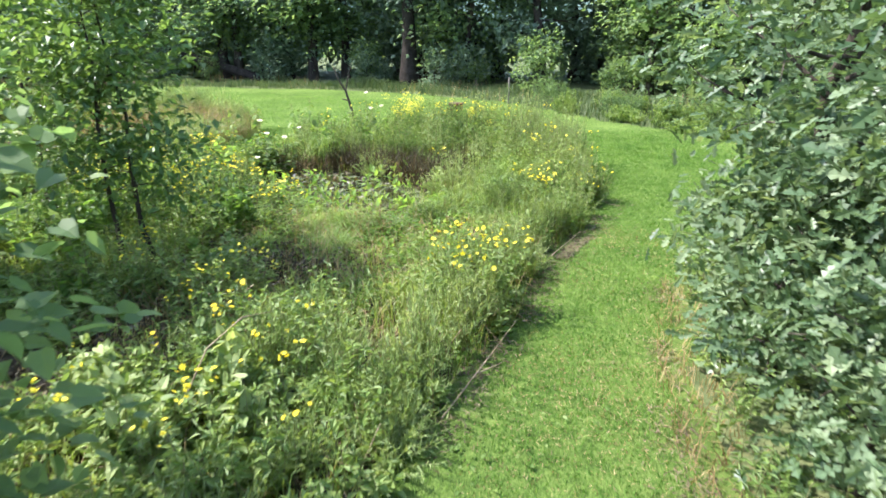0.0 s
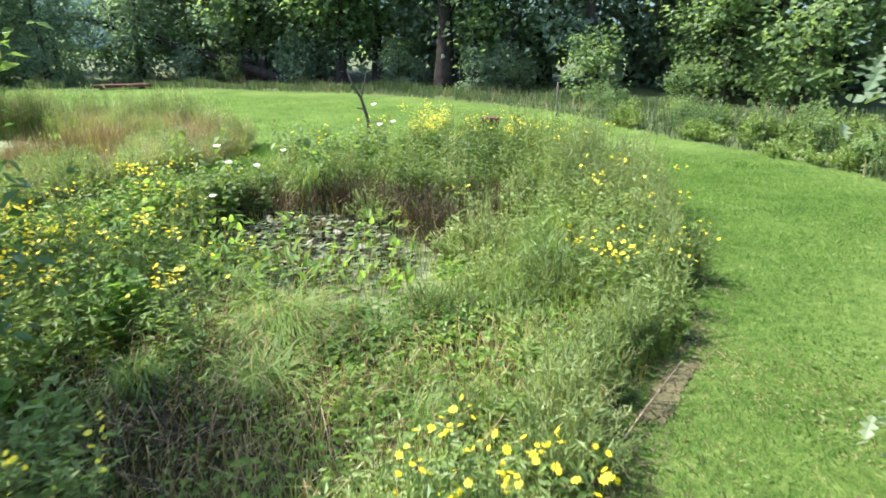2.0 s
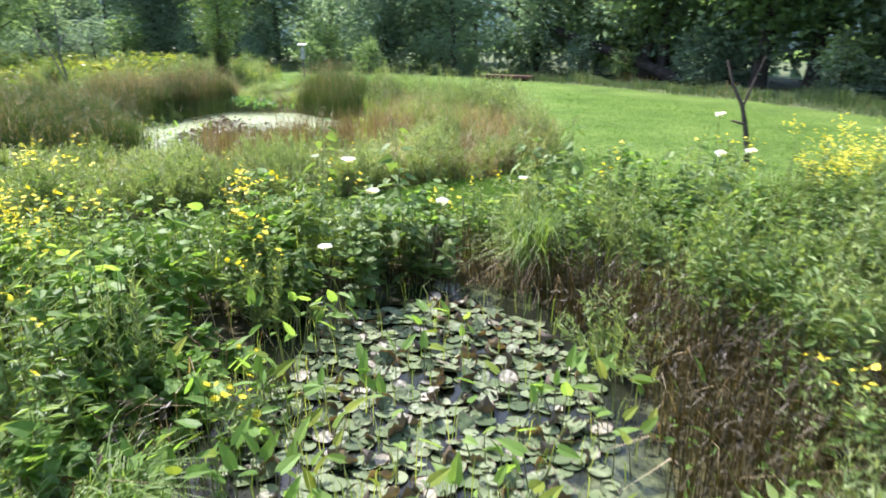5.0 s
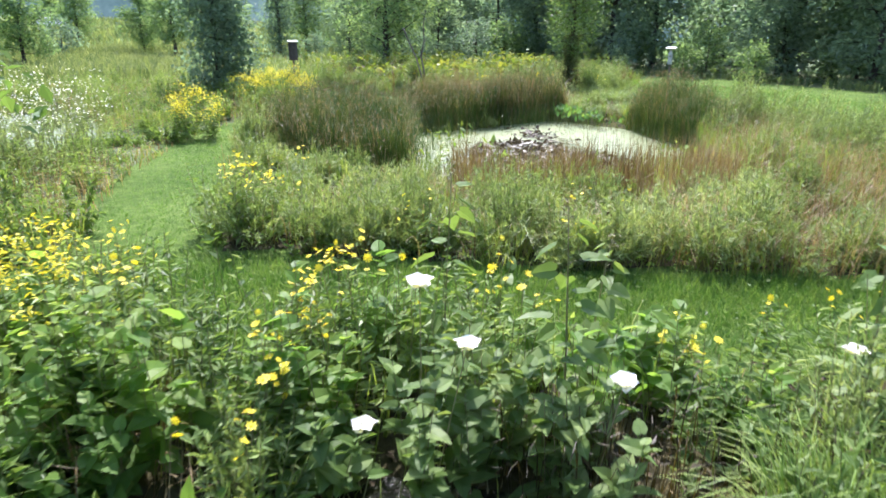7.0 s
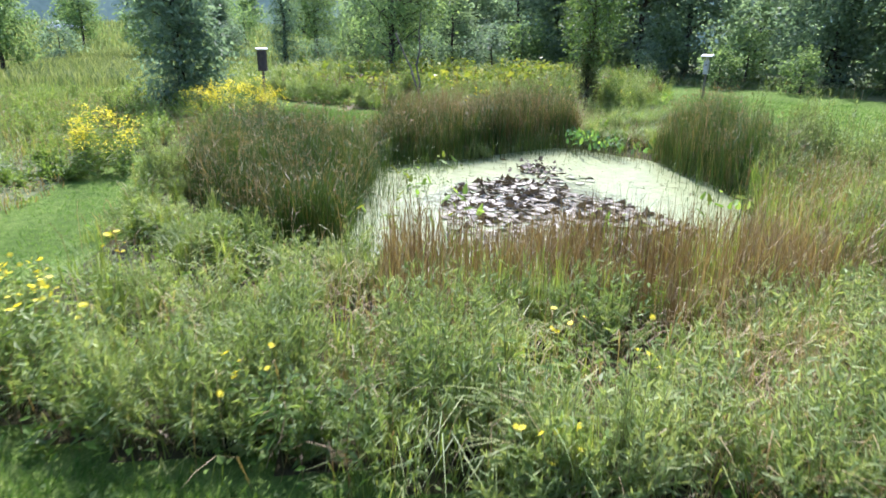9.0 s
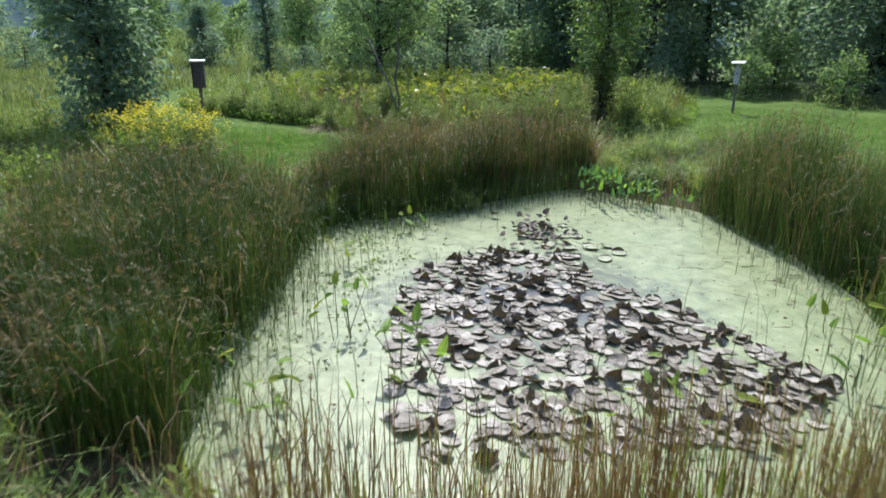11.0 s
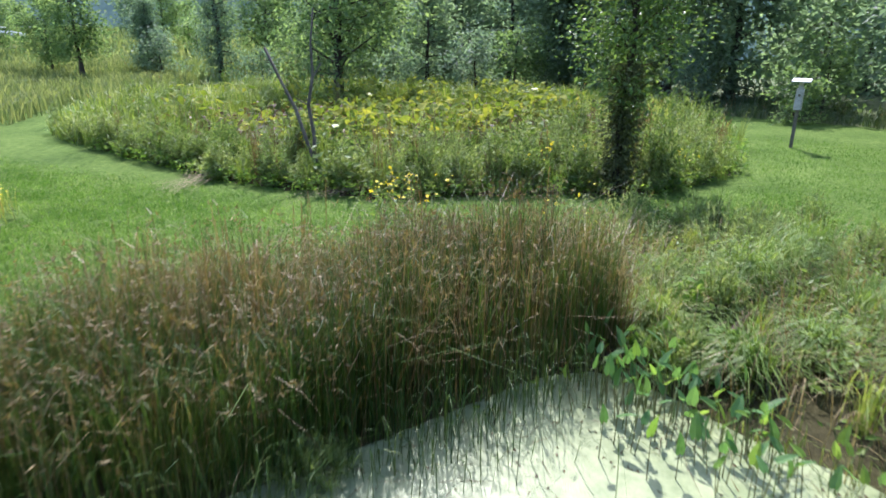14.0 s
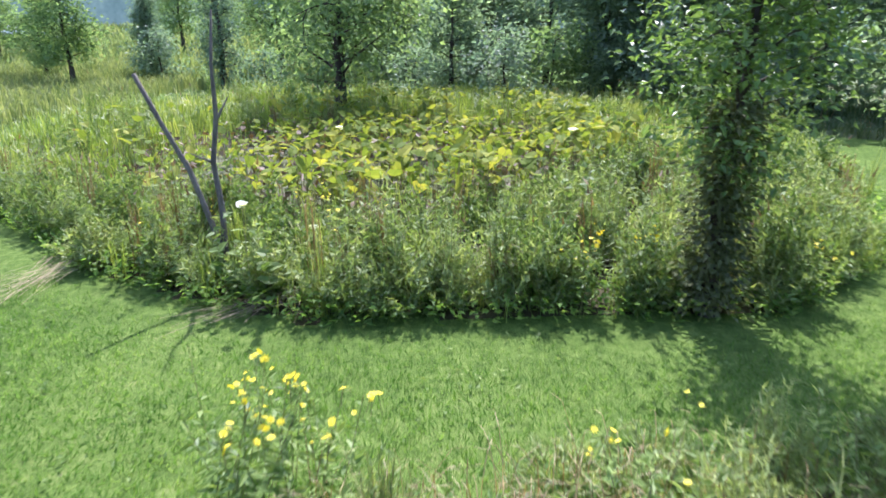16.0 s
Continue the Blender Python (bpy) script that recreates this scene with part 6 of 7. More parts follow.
stuff("pond_grass", reed, MEADOW, "pale grass tufts standing in a small pond", "grass")
leaf, stem = Soup(), Soup()
p = scatter(BED_SOUTH, 7, lambda q: np.where(q[:, 1] > 4, 1, 0.2), 0.1, (POND_S,))
flowers_stalks(leaf, stem, p, hs(p) * rng.uniform(0.6, 1.3, len(p)), 22, 0.12, 0.035)
p = scatter(BED_SOUTH, 1.1, lambda q: np.where(q[:, 1] > 4, 1, 0.15) * np.clip(0.4 + 1.3 * wave(q, 1.1, 7), 0.02, 1), 0.2, (POND_S,))
mounds(leaf, stem, p, 22, 0.5, hs(p) * 1.25, 18, 0.13, 0.05, 0.1, "narrow", rise=0.5)
stuff("wildflower_stalks", leaf, FORB, "leafy green wildflower stalks round a small pond", "wildflowers")
stuff("plant_stems", stem, STEM, "thin green plant stems", "stems")


def white_bush(x, y, radius, h, n, label):
    """A tall clump crowned with flat white flower clusters."""
    ob = thing("white_wildflower", label, "wildflower", (x, y, 0))
    lf, st, fl = Soup(), Soup(), Soup()
    base = around(x, y, radius, n) - (x, y, 0)
    tip = flowers_stalks(lf, st, base, h * rng.uniform(0.6, 1.05, n), 20, 0.12, 0.03, 0.3)
    k = 11
    q = np.repeat(tip, k, 0) + rng.normal(0, 1, (n * k, 3)) * (0.13, 0.13, 0.16)
    blossoms(fl, q, rng.uniform(0.025, 0.05, len(q)), petals=4)
    joined(part("foliage", lf, GREY_FORB, ob))
    joined(part("stem_growth", st, STEM, ob))
    joined(part("flower_cluster", fl, WHITE, ob, "small white flower clusters"))
    return ob


white_bush(-14.3, 9.6, 1.25, 1.65, 120, "tall bush of small white flowers beside a path")
white_bush(-14.2, 8.0, 1.1, 1.7, 90, "bush of small white flowers in long grass")

# ---- far meadow ----
grass = Soup()
p = scatter([(-36.5, 8.5), (-46, 7.6), (-60, 10), (-75, 0), (-60, -20), (-37, 0)], 26)
p[:, 2] += 3.5 * np.clip((-p[:, 0] - 60) / 60, 0, 1) * np.clip((30 - p[:, 1]) / 30, 0, 1)
blades(grass, p, rng.uniform(0.5, 1.1, len(p)), 0.05, rng.uniform(0.1, 0.7, len(p)))
p = scatter([(-55, 12), (-75, 30), (-125, 55), (-125, -50), (-60, -20), (-75, 0)], 2.5)
p[:, 2] += 3.5 * np.clip((-p[:, 0] - 60) / 60, 0, 1) * np.clip((30 - p[:, 1]) / 30, 0, 1)
blades(grass, p, rng.uniform(0.6, 1.2, len(p)), 0.16, rng.uniform(0.1, 0.7, len(p)))
stuff("meadow_grass", grass, MEADOW, "tall light green meadow grass far off", "grass")
grass, dry = Soup(), Soup()
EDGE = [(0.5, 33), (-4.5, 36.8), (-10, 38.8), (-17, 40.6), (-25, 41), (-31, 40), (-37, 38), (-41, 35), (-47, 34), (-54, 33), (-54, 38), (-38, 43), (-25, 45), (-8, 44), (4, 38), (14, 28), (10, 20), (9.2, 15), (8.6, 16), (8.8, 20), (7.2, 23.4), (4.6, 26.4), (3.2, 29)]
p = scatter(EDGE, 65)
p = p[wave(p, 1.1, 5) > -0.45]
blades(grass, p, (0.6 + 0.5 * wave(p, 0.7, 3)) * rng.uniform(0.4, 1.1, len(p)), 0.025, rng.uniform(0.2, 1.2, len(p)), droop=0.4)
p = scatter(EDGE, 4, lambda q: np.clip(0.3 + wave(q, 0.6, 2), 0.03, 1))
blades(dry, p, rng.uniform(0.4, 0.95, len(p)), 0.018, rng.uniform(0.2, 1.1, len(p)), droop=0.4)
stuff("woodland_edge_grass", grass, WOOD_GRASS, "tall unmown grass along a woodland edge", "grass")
stuff("dry_grass", dry, DRY_GRASS, "tan dry grass along a woodland edge", "grass")
leaf, stem = Soup(), Soup()
p = scatter([(9, 14), (8.8, 20), (7.2, 23.4), (4.6, 26.4), (3.2, 29), (6, 32), (13, 24), (13, 14)], 0.9)
mounds(leaf, stem, p, 22, 0.6, 0.75 + 0.5 * wave(p, 0.9, 2), 24, 0.14, 0.06, 0.1, "narrow", rise=0.5)
p = scatter([(3.0, 2), (3.1, 7), (3.7, 9.5), (4.9, 11.5), (6.5, 13), (9, 13), (8, 2)], 14, None, 0.1)
flowers_stalks(leaf, stem, p, rng.uniform(0.2, 0.7, len(p)), 22, 0.12, 0.035)
stuff("wildflower_stalks", leaf, FORB, "leafy green growth along a lawn's edge", "wildflowers")
stuff("plant_stems", stem, STEM, "thin plant stems", "stems")


# ---- trees ----
def limb(start, way, length, bend, r):
    n = 5
    pts, w = [np.array(start, float)], np.array(way, float)
    for _ in range(n - 1):
        w = unit(w + r.normal(0, bend, 3))
        pts.append(pts[-1] + w * length / (n - 1))
    return np.array(pts)


def tree(name, label, h, trunk_r, crown_low, crown_r, n_leaf, leaf_len, mat, seed, lean=0.05, kind="narrow", n_limbs=16, clump=0.6, bark=None, column=0, twigs=2, sides=5, fine=0.0, wrap=0.16):
    """Tapered trunk, limbs, and a crown of leaf clumps round the limb ends."""
    r = np.random.default_rng(seed)
    ob = thing(name, label, "tree")
    wood, crown = Soup(), Soup()
    top = np.array([lean * h * r.normal(), lean * h * r.normal(), h * 0.96])
    k = np.linspace(0, 1, 7)[:, None]
    trunk = top * k + np.column_stack([r.normal(0, 0.012 * h, (7, 2)), np.zeros(7)]) * np.sin(k * np.pi)
    tube(wood, trunk, trunk_r * (1.25 - 1.1 * k[:, 0]) * np.where(k[:, 0] == 0, 1.3, 1), 8)
    ends = []
    for i in range(n_limbs):
        f = crown_low + (0.97 - crown_low) * (i + r.uniform(0, 1)) / n_limbs
        at = trunk[0] + (trunk[-1] - trunk[0]) * f
        reach = crown_r * (1.0 - 0.55 * abs(2 * (f - crown_low) / (1 - crown_low) - 0.75)) * r.uniform(0.65, 1.15)
        pts = limb(at, round_way(np.array(i * 2.4 + r.normal(0, 0.3)), np.array(r.uniform(-0.05, 0.7))), reach, 0.16, r)
        tube(wood, pts, trunk_r * 0.32 * np.linspace(1, 0.15, 5), sides)
        ends += [pts[2], pts[3], pts[4], pts[4]]
        for j in range(twigs):
            tw = limb(pts[2 + j], unit(pts[3 + j] - pts[2 + j] + r.normal(0, 0.7, 3)), reach * 0.45, 0.2, r)
            tube(wood, tw, trunk_r * 0.14 * np.linspace(1, 0.2, 5), 4)
            ends += [tw[3], tw[4]]
    ends = np.array(ends)
    pick = r.integers(0, len(ends), n_leaf)
    pos = ends[pick] + r.normal(0, 1, (n_leaf, 3)) * clump * crown_r * (0.3, 0.3, 0.22)
    if column:
        c = np.column_stack([r.normal(0, wrap, (column, 2)), r.uniform(0.1, h * crown_low * 1.25, column)])
        vine = Soup()
        leaves(vine, c, unit(c * (1, 1, 0) + r.normal(0, 0.08, c.shape) - UP * 0.1), leaf_len * r.uniform(0.5, 1.1, column), leaf_len * 0.6)
        part("vine", vine, VINE, ob, "dark vine leaves wrapped round the trunk")
    big_leaf = np.ones(len(pos))
    if fine:
        # small crowded leaves below a given height, sparser and larger ones above it
        keep = (pos[:, 2] < fine) | (r.uniform(0, 1, len(pos)) < 0.3)
        pos = pos[keep]
        big_leaf = np.where(pos[:, 2] < fine, 1.0, 1.9)
        pos[:, 2] = np.maximum(pos[:, 2], 0.15)
    n = len(pos)
    out = unit(pos - trunk.mean(0) + r.normal(0, 0.8, (n, 3)) * crown_r)
    way = unit(out * (1, 1, 0.3) + r.normal(0, 0.5, (n, 3)) - UP * 0.15)
    size = leaf_len * r.uniform(0.6, 1.3, n) * big_leaf
    if kind == "heart":
        wide_leaves(crown, pos, way, size, size * 0.9)
    elif kind == "lobed":
        lobed_leaves(crown, pos, way, size)
    else:
        leaves(crown, pos, way, size, size * (0.55 if kind == "narrow" else 0.75))
    part("trunk", wood, bark or BARK, ob, smooth=True)
    part("crown", crown, mat, ob)
    return ob


def grow(ob, x, y, turn=0.0, size=1.0, z=0.0):
    return copy_thing(ob, pose(x, y, z, 0, 0, turn) @ Matrix.Scale(size, 4))


oak = tree("oak_tree", "oak with glossy grey-green lobed leaves beside a mown path", 5.6, 0.12, 0.05, 2.3, 6400, 0.19, OAK, 3, 0.01, "lobed", 30, 0.45)
oak.matrix_basis = pose(5.2, 9.1, 0, 0, 0, 20)
oak_s = tree("oak_tree", "bushy young oak with lobed leaves beside a mown path", 4.6, 0.09, 0.04, 2.0, 5000, 0.185, OAK, 4, 0.01, "lobed", 28, 0.45)
oak_s.matrix_basis = pose(5.0, 5.6, 0, 0, 0, 120)
oak_low = tree("oak_sapling", "low bushy oak sapling with lobed leaves", 2.3, 0.04, 0.05, 1.1, 1600, 0.18, OAK, 6, 0.02, "lobed", 16, 0.5)
oak_low.matrix_basis = pose(4.1, 7.0, 0)
for x, y, turn, size in ((4.0, 5.0, 160, 0.85), (4.5, 8.3, 250, 1.0), (4.1, 3.6, 300, 0.9)):
    grow(oak_low, x, y, turn, size)
oak_b = tree("oak_tree", "spreading oak with drooping lobed leaves beside a lawn", 6.5, 0.15, 0.3, 3.0, 5000, 0.2, OAK, 5, 0.02, "lobed", 22, 0.55)
oak_b.matrix_basis = pose(8.6, 14.6, 0, 0, 0, 80)
sap = tree("sapling", "slender young tree with pointed leaves and thin trunk", 5.0, 0.035, 0.28, 1.2, 2300, 0.15, YOUNG_LEAF, 8, 0.03, "narrow", 20, 0.75)
sap.matrix_basis = pose(-4.0, 9.4, 0, 0, 0, 0)
for x, y, turn, size in ((-4.35, 9.15, 100, 0.95), (-7.3, 11.4, 200, 1.05), (-5.6, 9.6, 300, 0.5)):
    grow(sap, x, y, turn, size)
maple = tree("maple_sapling", "young maple with large dark leaves close to the path", 5.0, 0.05, 0.14, 1.6, 3900, 0.165, TREE_LEAF, 12, 0.02, "heart", 24, 0.7)
maple.matrix_basis = pose(-2.5, 2.75, 0, 0, 0, 10)
grow(maple, -6.2, 7.4, 130, 1.05)
young = tree("young_tree", "young tree with a leaf-wrapped dark trunk in a tall bed", 5.6, 0.075, 0.36, 1.2, 6400, 0.11, YOUNG_LEAF, 21, 0.004, "narrow", 32, 0.78, column=3000, wrap=0.165)
young.matrix_basis = pose(-27.8, 24.95, 0, 0, 0, 0)

wood_a = tree("woodland_tree", "tall broad-leaved woodland tree", 14, 0.26, 0.17, 4.4, 6000, 0.36, TREE_LEAF, 31, 0.02, "wide", 20, 0.62, twigs=1, sides=4, fine=6.5)
wood_a.matrix_basis = pose(-12.5, 45.5, 0)
wood_b = tree("woodland_tree", "tall dark woodland tree", 15, 0.3, 0.17, 4.4, 6000, 0.36, TREE_DARK, 32, 0.02, "wide", 20, 0.62, twigs=1, sides=4, fine=6.5)
wood_b.matrix_basis = pose(-20, 48, 0)
wood_w = tree("haze_tree", "leafy tree in open woodland, paled for haze", 11, 0.18, 0.04, 3.6, 5600, 0.36, TREE_HAZE, 45, 0.03, "narrow", 22, 0.75, twigs=1, sides=4, fine=7.0)
wood_w.matrix_basis = pose(-58, 33, 0)
wood_c = tree("woodland_tree", "light green woodland tree with low limbs", 10, 0.2, 0.08, 3.6, 4200, 0.33, TREE_LEAF, 33, 0.03, "wide", 18, 0.62, twigs=1, sides=4, fine=6.0)
wood_c.matrix_basis = pose(-1.5, 43, 0)
shrub = tree("shrub", "rounded leafy green shrub at a woodland edge", 2.6, 0.05, 0.04, 1.5, 1000, 0.2, TREE_LEAF, 34, 0.03, "wide", 14, 0.65, twigs=0, sides=3)
shrub.matrix_basis = pose(-8, 43.5, 0)
shade_shrub = tree("shrub", "dark leafy shrub in woodland shade", 2.8, 0.05, 0.04, 1.6, 1000, 0.2, TREE_DARK, 41, 0.03, "wide", 14, 0.65, twigs=0, sides=3)
shade_shrub.matrix_basis = pose(-15, 46.0, 0)
cedar = tree("cedar", "dense dark upright cedar", 7.5, 0.16, 0.02, 1.5, 5200, 0.2, TREE_DARK, 35, 0.01, "narrow", 40, 0.75, twigs=1, sides=4)
cedar.matrix_basis = pose(-60, 11, 0)
dark_tree = tree("young_tree", "dense dark green young tree beside a meadow", 6.5, 0.12, 0.06, 1.5, 9000, 0.2, TREE_DARK, 42, 0.01, "narrow", 34, 0.8, twigs=1, sides=4, column=2000, wrap=0.4)
dark_tree.matrix_basis = pose(-28.3, 10.9, 0)
spread_tree = tree("spreading_tree", "spreading tree with drooping limbs behind a tall bed", 8.0, 0.2, 0.16, 4.0, 9500, 0.24, TREE_LEAF, 43, 0.01, "narrow", 30, 0.55, twigs=2, sides=4)
spread_tree.matrix_basis = pose(-47.0, 18.9, 0)
open_tree = tree("young_tree", "light leafy young tree with a bare lower trunk", 6.5, 0.11, 0.16, 2.2, 5000, 0.24, TREE_LEAF, 44, 0.02, "narrow", 22, 0.6, twigs=1, sides=4)
open_tree.matrix_basis = pose(-60.0, 2.5, 0.4)
big = tree("woodland_tree", "thick-trunked woodland tree at a lawn's edge", 17, 0.42, 0.24, 4.8, 3400, 0.4, TREE_DARK, 36, 0.005, "wide", 24, 0.5, bark=DARK_BARK, twigs=1, sides=4, fine=8.0)
big.matrix_basis = pose(-5.2, 42.0, 0)

far_tree = tree("woodland_tree", "tall leafy tree deep in the woodland", 15, 0.3, 0.05, 4.6, 2600, 0.62, TREE_DARK, 37, 0.02, "wide", 12, 0.7, twigs=0, sides=3, fine=7.5)
far_tree.matrix_basis = pose(-30, 58, 0)
kinds = (wood_a, wood_b, wood_c)
spots = random.Random(4)


def belt(points, step, kinds, lo, hi, shift):
    """Trees along a line."""
    for (x0, y0), (x1, y1) in zip(points, points[1:]):
        n = max(1, round(math.hypot(x1 - x0, y1 - y0) / step))
        for i in range(n):
            f = (i + spots.random()) / n
            grow(spots.choice(kinds), x0 + (x1 - x0) * f + spots.uniform(-shift, shift), y0 + (y1 - y0) * f + spots.uniform(-shift, shift), spots.uniform(0, 360), spots.uniform(lo, hi))


belt([(16, 34), (5, 41), (-8, 47), (-25, 47.5)], 4.2, kinds, 0.75, 1.1, 1.2)
belt([(-26, 47.5), (-40, 43), (-50, 37)], 4.4, (wood_w, wood_b, wood_w), 0.75, 1.1, 1.4)
belt([(20, 40), (5, 48), (-10, 53), (-26, 53)], 4.4, (far_tree,), 0.9, 1.2, 1.5)
belt([(-34, 56), (-48, 52), (-62, 46)], 7.0, (wood_w,), 0.9, 1.2, 1.5)
belt([(14, 22), (17, 30), (6, 38)], 4.0, (wood_c, wood_a), 0.6, 0.9, 1.0)
belt([(24, -6), (22, 10), (22, 28)], 9.0, (far_tree,), 0.8, 1.1, 2.0)
belt([(-50, 37), (-56, 32), (-66, 27)], 3.8, (wood_b, wood_w, wood_w), 0.7, 0.95, 1.2)
belt([(-66, 42), (-76, 36), (-90, 31)], 11.0, (wood_w,), 0.9, 1.2, 1.5)
belt([(-62, 27), (-68, 21), (-78, 16)], 4.0, (wood_w, wood_c), 0.5, 0.75, 1.2)
belt([(-92, 30), (-108, 14), (-118, -20), (-116, -60)], 8.0, (wood_w, wood_c), 0.7, 1.0, 2.5)
belt([(20, -25), (-20, -30), (-60, -40), (-110, -62)], 16, (far_tree,), 0.9, 1.2, 3.0)
belt([(10, 33), (0, 40.5), (-12, 44), (-26, 45), (-40, 41), (-50, 36), (-58, 31)], 3.4, (shrub, shade_shrub), 0.45, 1.2, 1.2)
belt([(12, 40), (-5, 48), (-26, 49)], 5.0, (shade_shrub,), 1.2, 2.0, 1.6)
haze_shrub = tree("shrub", "leafy shrub in open woodland, paled for haze", 2.8, 0.05, 0.04, 1.7, 1300, 0.22, TREE_HAZE, 46, 0.03, "wide", 14, 0.65, twigs=0, sides=3)
haze_shrub.matrix_basis = pose(-57, 27, 0)
belt([(-46, 35.5), (-54, 29), (-62, 17)], 3.0, (haze_shrub, haze_shrub, shade_shrub), 0.7, 1.3, 1.6)
belt([(-28, 48.5), (-44, 45), (-58, 36), (-64, 29), (-72, 18)], 5.0, (haze_shrub,), 1.3, 2.2, 1.4)
belt([(9.5, 15), (10, 20), (8.4, 24), (5.8, 28), (2.5, 33)], 1.9, (shrub,), 0.3, 0.55, 0.5)
for kind_, x, y, z, size in (
    (open_tree, -64, -1, 0.2, 0.85), (open_tree, -75, -10, 0.9, 1.0), (open_tree, -88, 0, 1.6, 1.2), (open_tree, -45, -3, 0, 0.9), (dark_tree, -65, 5.2, 0.2, 0.8),
    (shade_shrub, -62, -7, 0, 1.2), (shade_shrub, -63, 6.5, 0.2, 1.1), (shade_shrub, -52, 22, 0, 0.9), (shade_shrub, -50, 26, 0, 1.2), (shrub, -52, 28.5, 0, 1.3), (shade_shrub, -57, 14, 0, 0.8),
    (wood_w, -56, 24, 0, 0.6), (wood_w, -64, 17, 0, 0.55), (dark_tree, -50, -8, 0, 1.0), (spread_tree, -68, 13, 0.3, 0.9), (shrub, -38.5, 36.2, 0, 0.8), (shrub, -35, 38.5, 0, 0.8), (shade_shrub, -44, 34.5, 0, 0.8), (shade_shrub, -74, 14, 0.5, 1.3), (shrub, -84, 4, 1.3, 1.4),
):
    grow(kind_, x, y, spots.uniform(0, 360), size, z)

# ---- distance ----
# backdrop colour: pale blue-green stands in for haze
HAZE = rough_mat("painted hazy distance, glowing", (0.085, 0.13, 0.118), (0.13, 0.19, 0.17), (0.21, 0.28, 0.235), 0.16, 0.95, 0.2, 0.9)
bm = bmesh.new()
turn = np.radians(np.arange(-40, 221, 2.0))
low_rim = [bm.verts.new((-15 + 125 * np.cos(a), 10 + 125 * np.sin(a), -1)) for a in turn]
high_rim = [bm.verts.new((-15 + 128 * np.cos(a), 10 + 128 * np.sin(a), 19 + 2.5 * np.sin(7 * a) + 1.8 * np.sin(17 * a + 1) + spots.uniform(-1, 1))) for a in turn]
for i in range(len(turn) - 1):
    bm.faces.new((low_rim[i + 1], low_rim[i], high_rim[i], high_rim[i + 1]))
# weak emission, so gaps between the trees show haze instead of black
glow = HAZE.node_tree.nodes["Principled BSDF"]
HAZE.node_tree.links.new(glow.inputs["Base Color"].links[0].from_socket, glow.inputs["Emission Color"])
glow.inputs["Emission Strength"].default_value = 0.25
tagged(part("backdrop", bm, HAZE), "glowing painted backdrop of hazy wooded distance", "distance", kind="structure")

# ---- dead wood, boxes and small built things ----


def pole_thing(name, label, category, points, radii, mat, branches=(), sides=7):
    ob = thing(name, label, category, points[0])
    o = np.array(points[0])
    s = Soup()
    tube(s, np.array(points) - o, radii, sides)
    part("stem", s, mat, ob, smooth=True)
    for pts, rad in branches:
        b = Soup()
        tube(b, np.array(pts) - o, rad, 5)
        part("branch", b, mat, ob, smooth=True)
    return ob


pole_thing("dead_sapling", "leaning dead sapling trunk, dark below and pale above", "dead tree", [(-4.95, 26.05, 0), (-5.05, 26.02, 0.6), (-5.2, 26.0, 1.15), (-5.45, 25.95, 1.6), (-5.62, 25.9, 2.1)], [0.065, 0.055, 0.045, 0.03, 0.015], BARK, [([(-5.2, 26.0, 1.15), (-5.15, 26.2, 1.6), (-5.0, 26.3, 2.2)], [0.03, 0.02, 0.008]), ([(-5.1, 26.0, 0.8), (-5.35, 25.9, 0.86)], [0.035, 0.02])])
pole_thing("dead_sapling", "forked bare dead sapling in a tall bed", "dead tree", [(-29.1, 19.00, 0), (-29.18, 19.02, 1.0), (-29.36, 18.92, 1.6), (-29.3, 19.04, 2.2), (-29.4, 19.02, 2.8), (-29.38, 19.10, 3.45)], [0.045, 0.04, 0.036, 0.03, 0.022, 0.012], DEADWOOD, [([(-29.1, 18.96, 0.6), (-29.15, 18.68, 1.55), (-29.17, 18.42, 2.1), (-29.2, 18.15, 2.72)], [0.04, 0.036, 0.03, 0.03]), ([(-29.3, 19.04, 2.15), (-29.3, 19.22, 2.45)], [0.02, 0.006]), ([(-29.36, 18.92, 1.6), (-29.2, 18.70, 1.75)], [0.018, 0.006])])
pole_thing("fallen_stick", "long dry pale stick lying at a path's edge", "stick", [(0.75, 5.9, 0.05), (1.05, 6.7, 0.1), (1.45, 7.7, 0.22)], [0.009, 0.008, 0.004], STRAW_STICK)
pole_thing("fallen_stick", "short dry side twig at a path's edge", "stick", [(1.05, 6.7, 0.08), (1.3, 6.8, 0.16)], [0.01, 0.004], STRAW_STICK)
pole_thing("fallen_stick", "dry pale stick leaning out of the growth", "stick", [(1.7, 9.6, 0.1), (2.1, 10.4, 0.16), (2.55, 11.2, 0.25)], [0.008, 0.007, 0.004], STRAW_STICK)
pole_thing("leaning_trunk", "dark leaning tree trunk in the woodland", "tree trunk", [(-15.5, 45, 0), (-19, 45.5, 1.0), (-22.5, 45.9, 1.96), (-26.2, 46.2, 2.95), (-29.3, 46.4, 3.7), (-33, 46.8, 4.6)], [0.34, 0.3, 0.27, 0.23, 0.2, 0.12], DARK_BARK, [([(-27, 46.2, 3.1), (-28.4, 45.8, 4.4), (-29.6, 45.6, 5.8)], [0.1, 0.07, 0.03])])
pole_thing("fallen_stick", "bowed dry stick caught in pale leaves", "stick", [(-1.45, 5.45, 0.5), (-1.3, 5.6, 0.85), (-1.1, 5.95, 1.0), (-0.95, 6.3, 0.9)], [0.009, 0.009, 0.008, 0.005], STRAW_STICK)
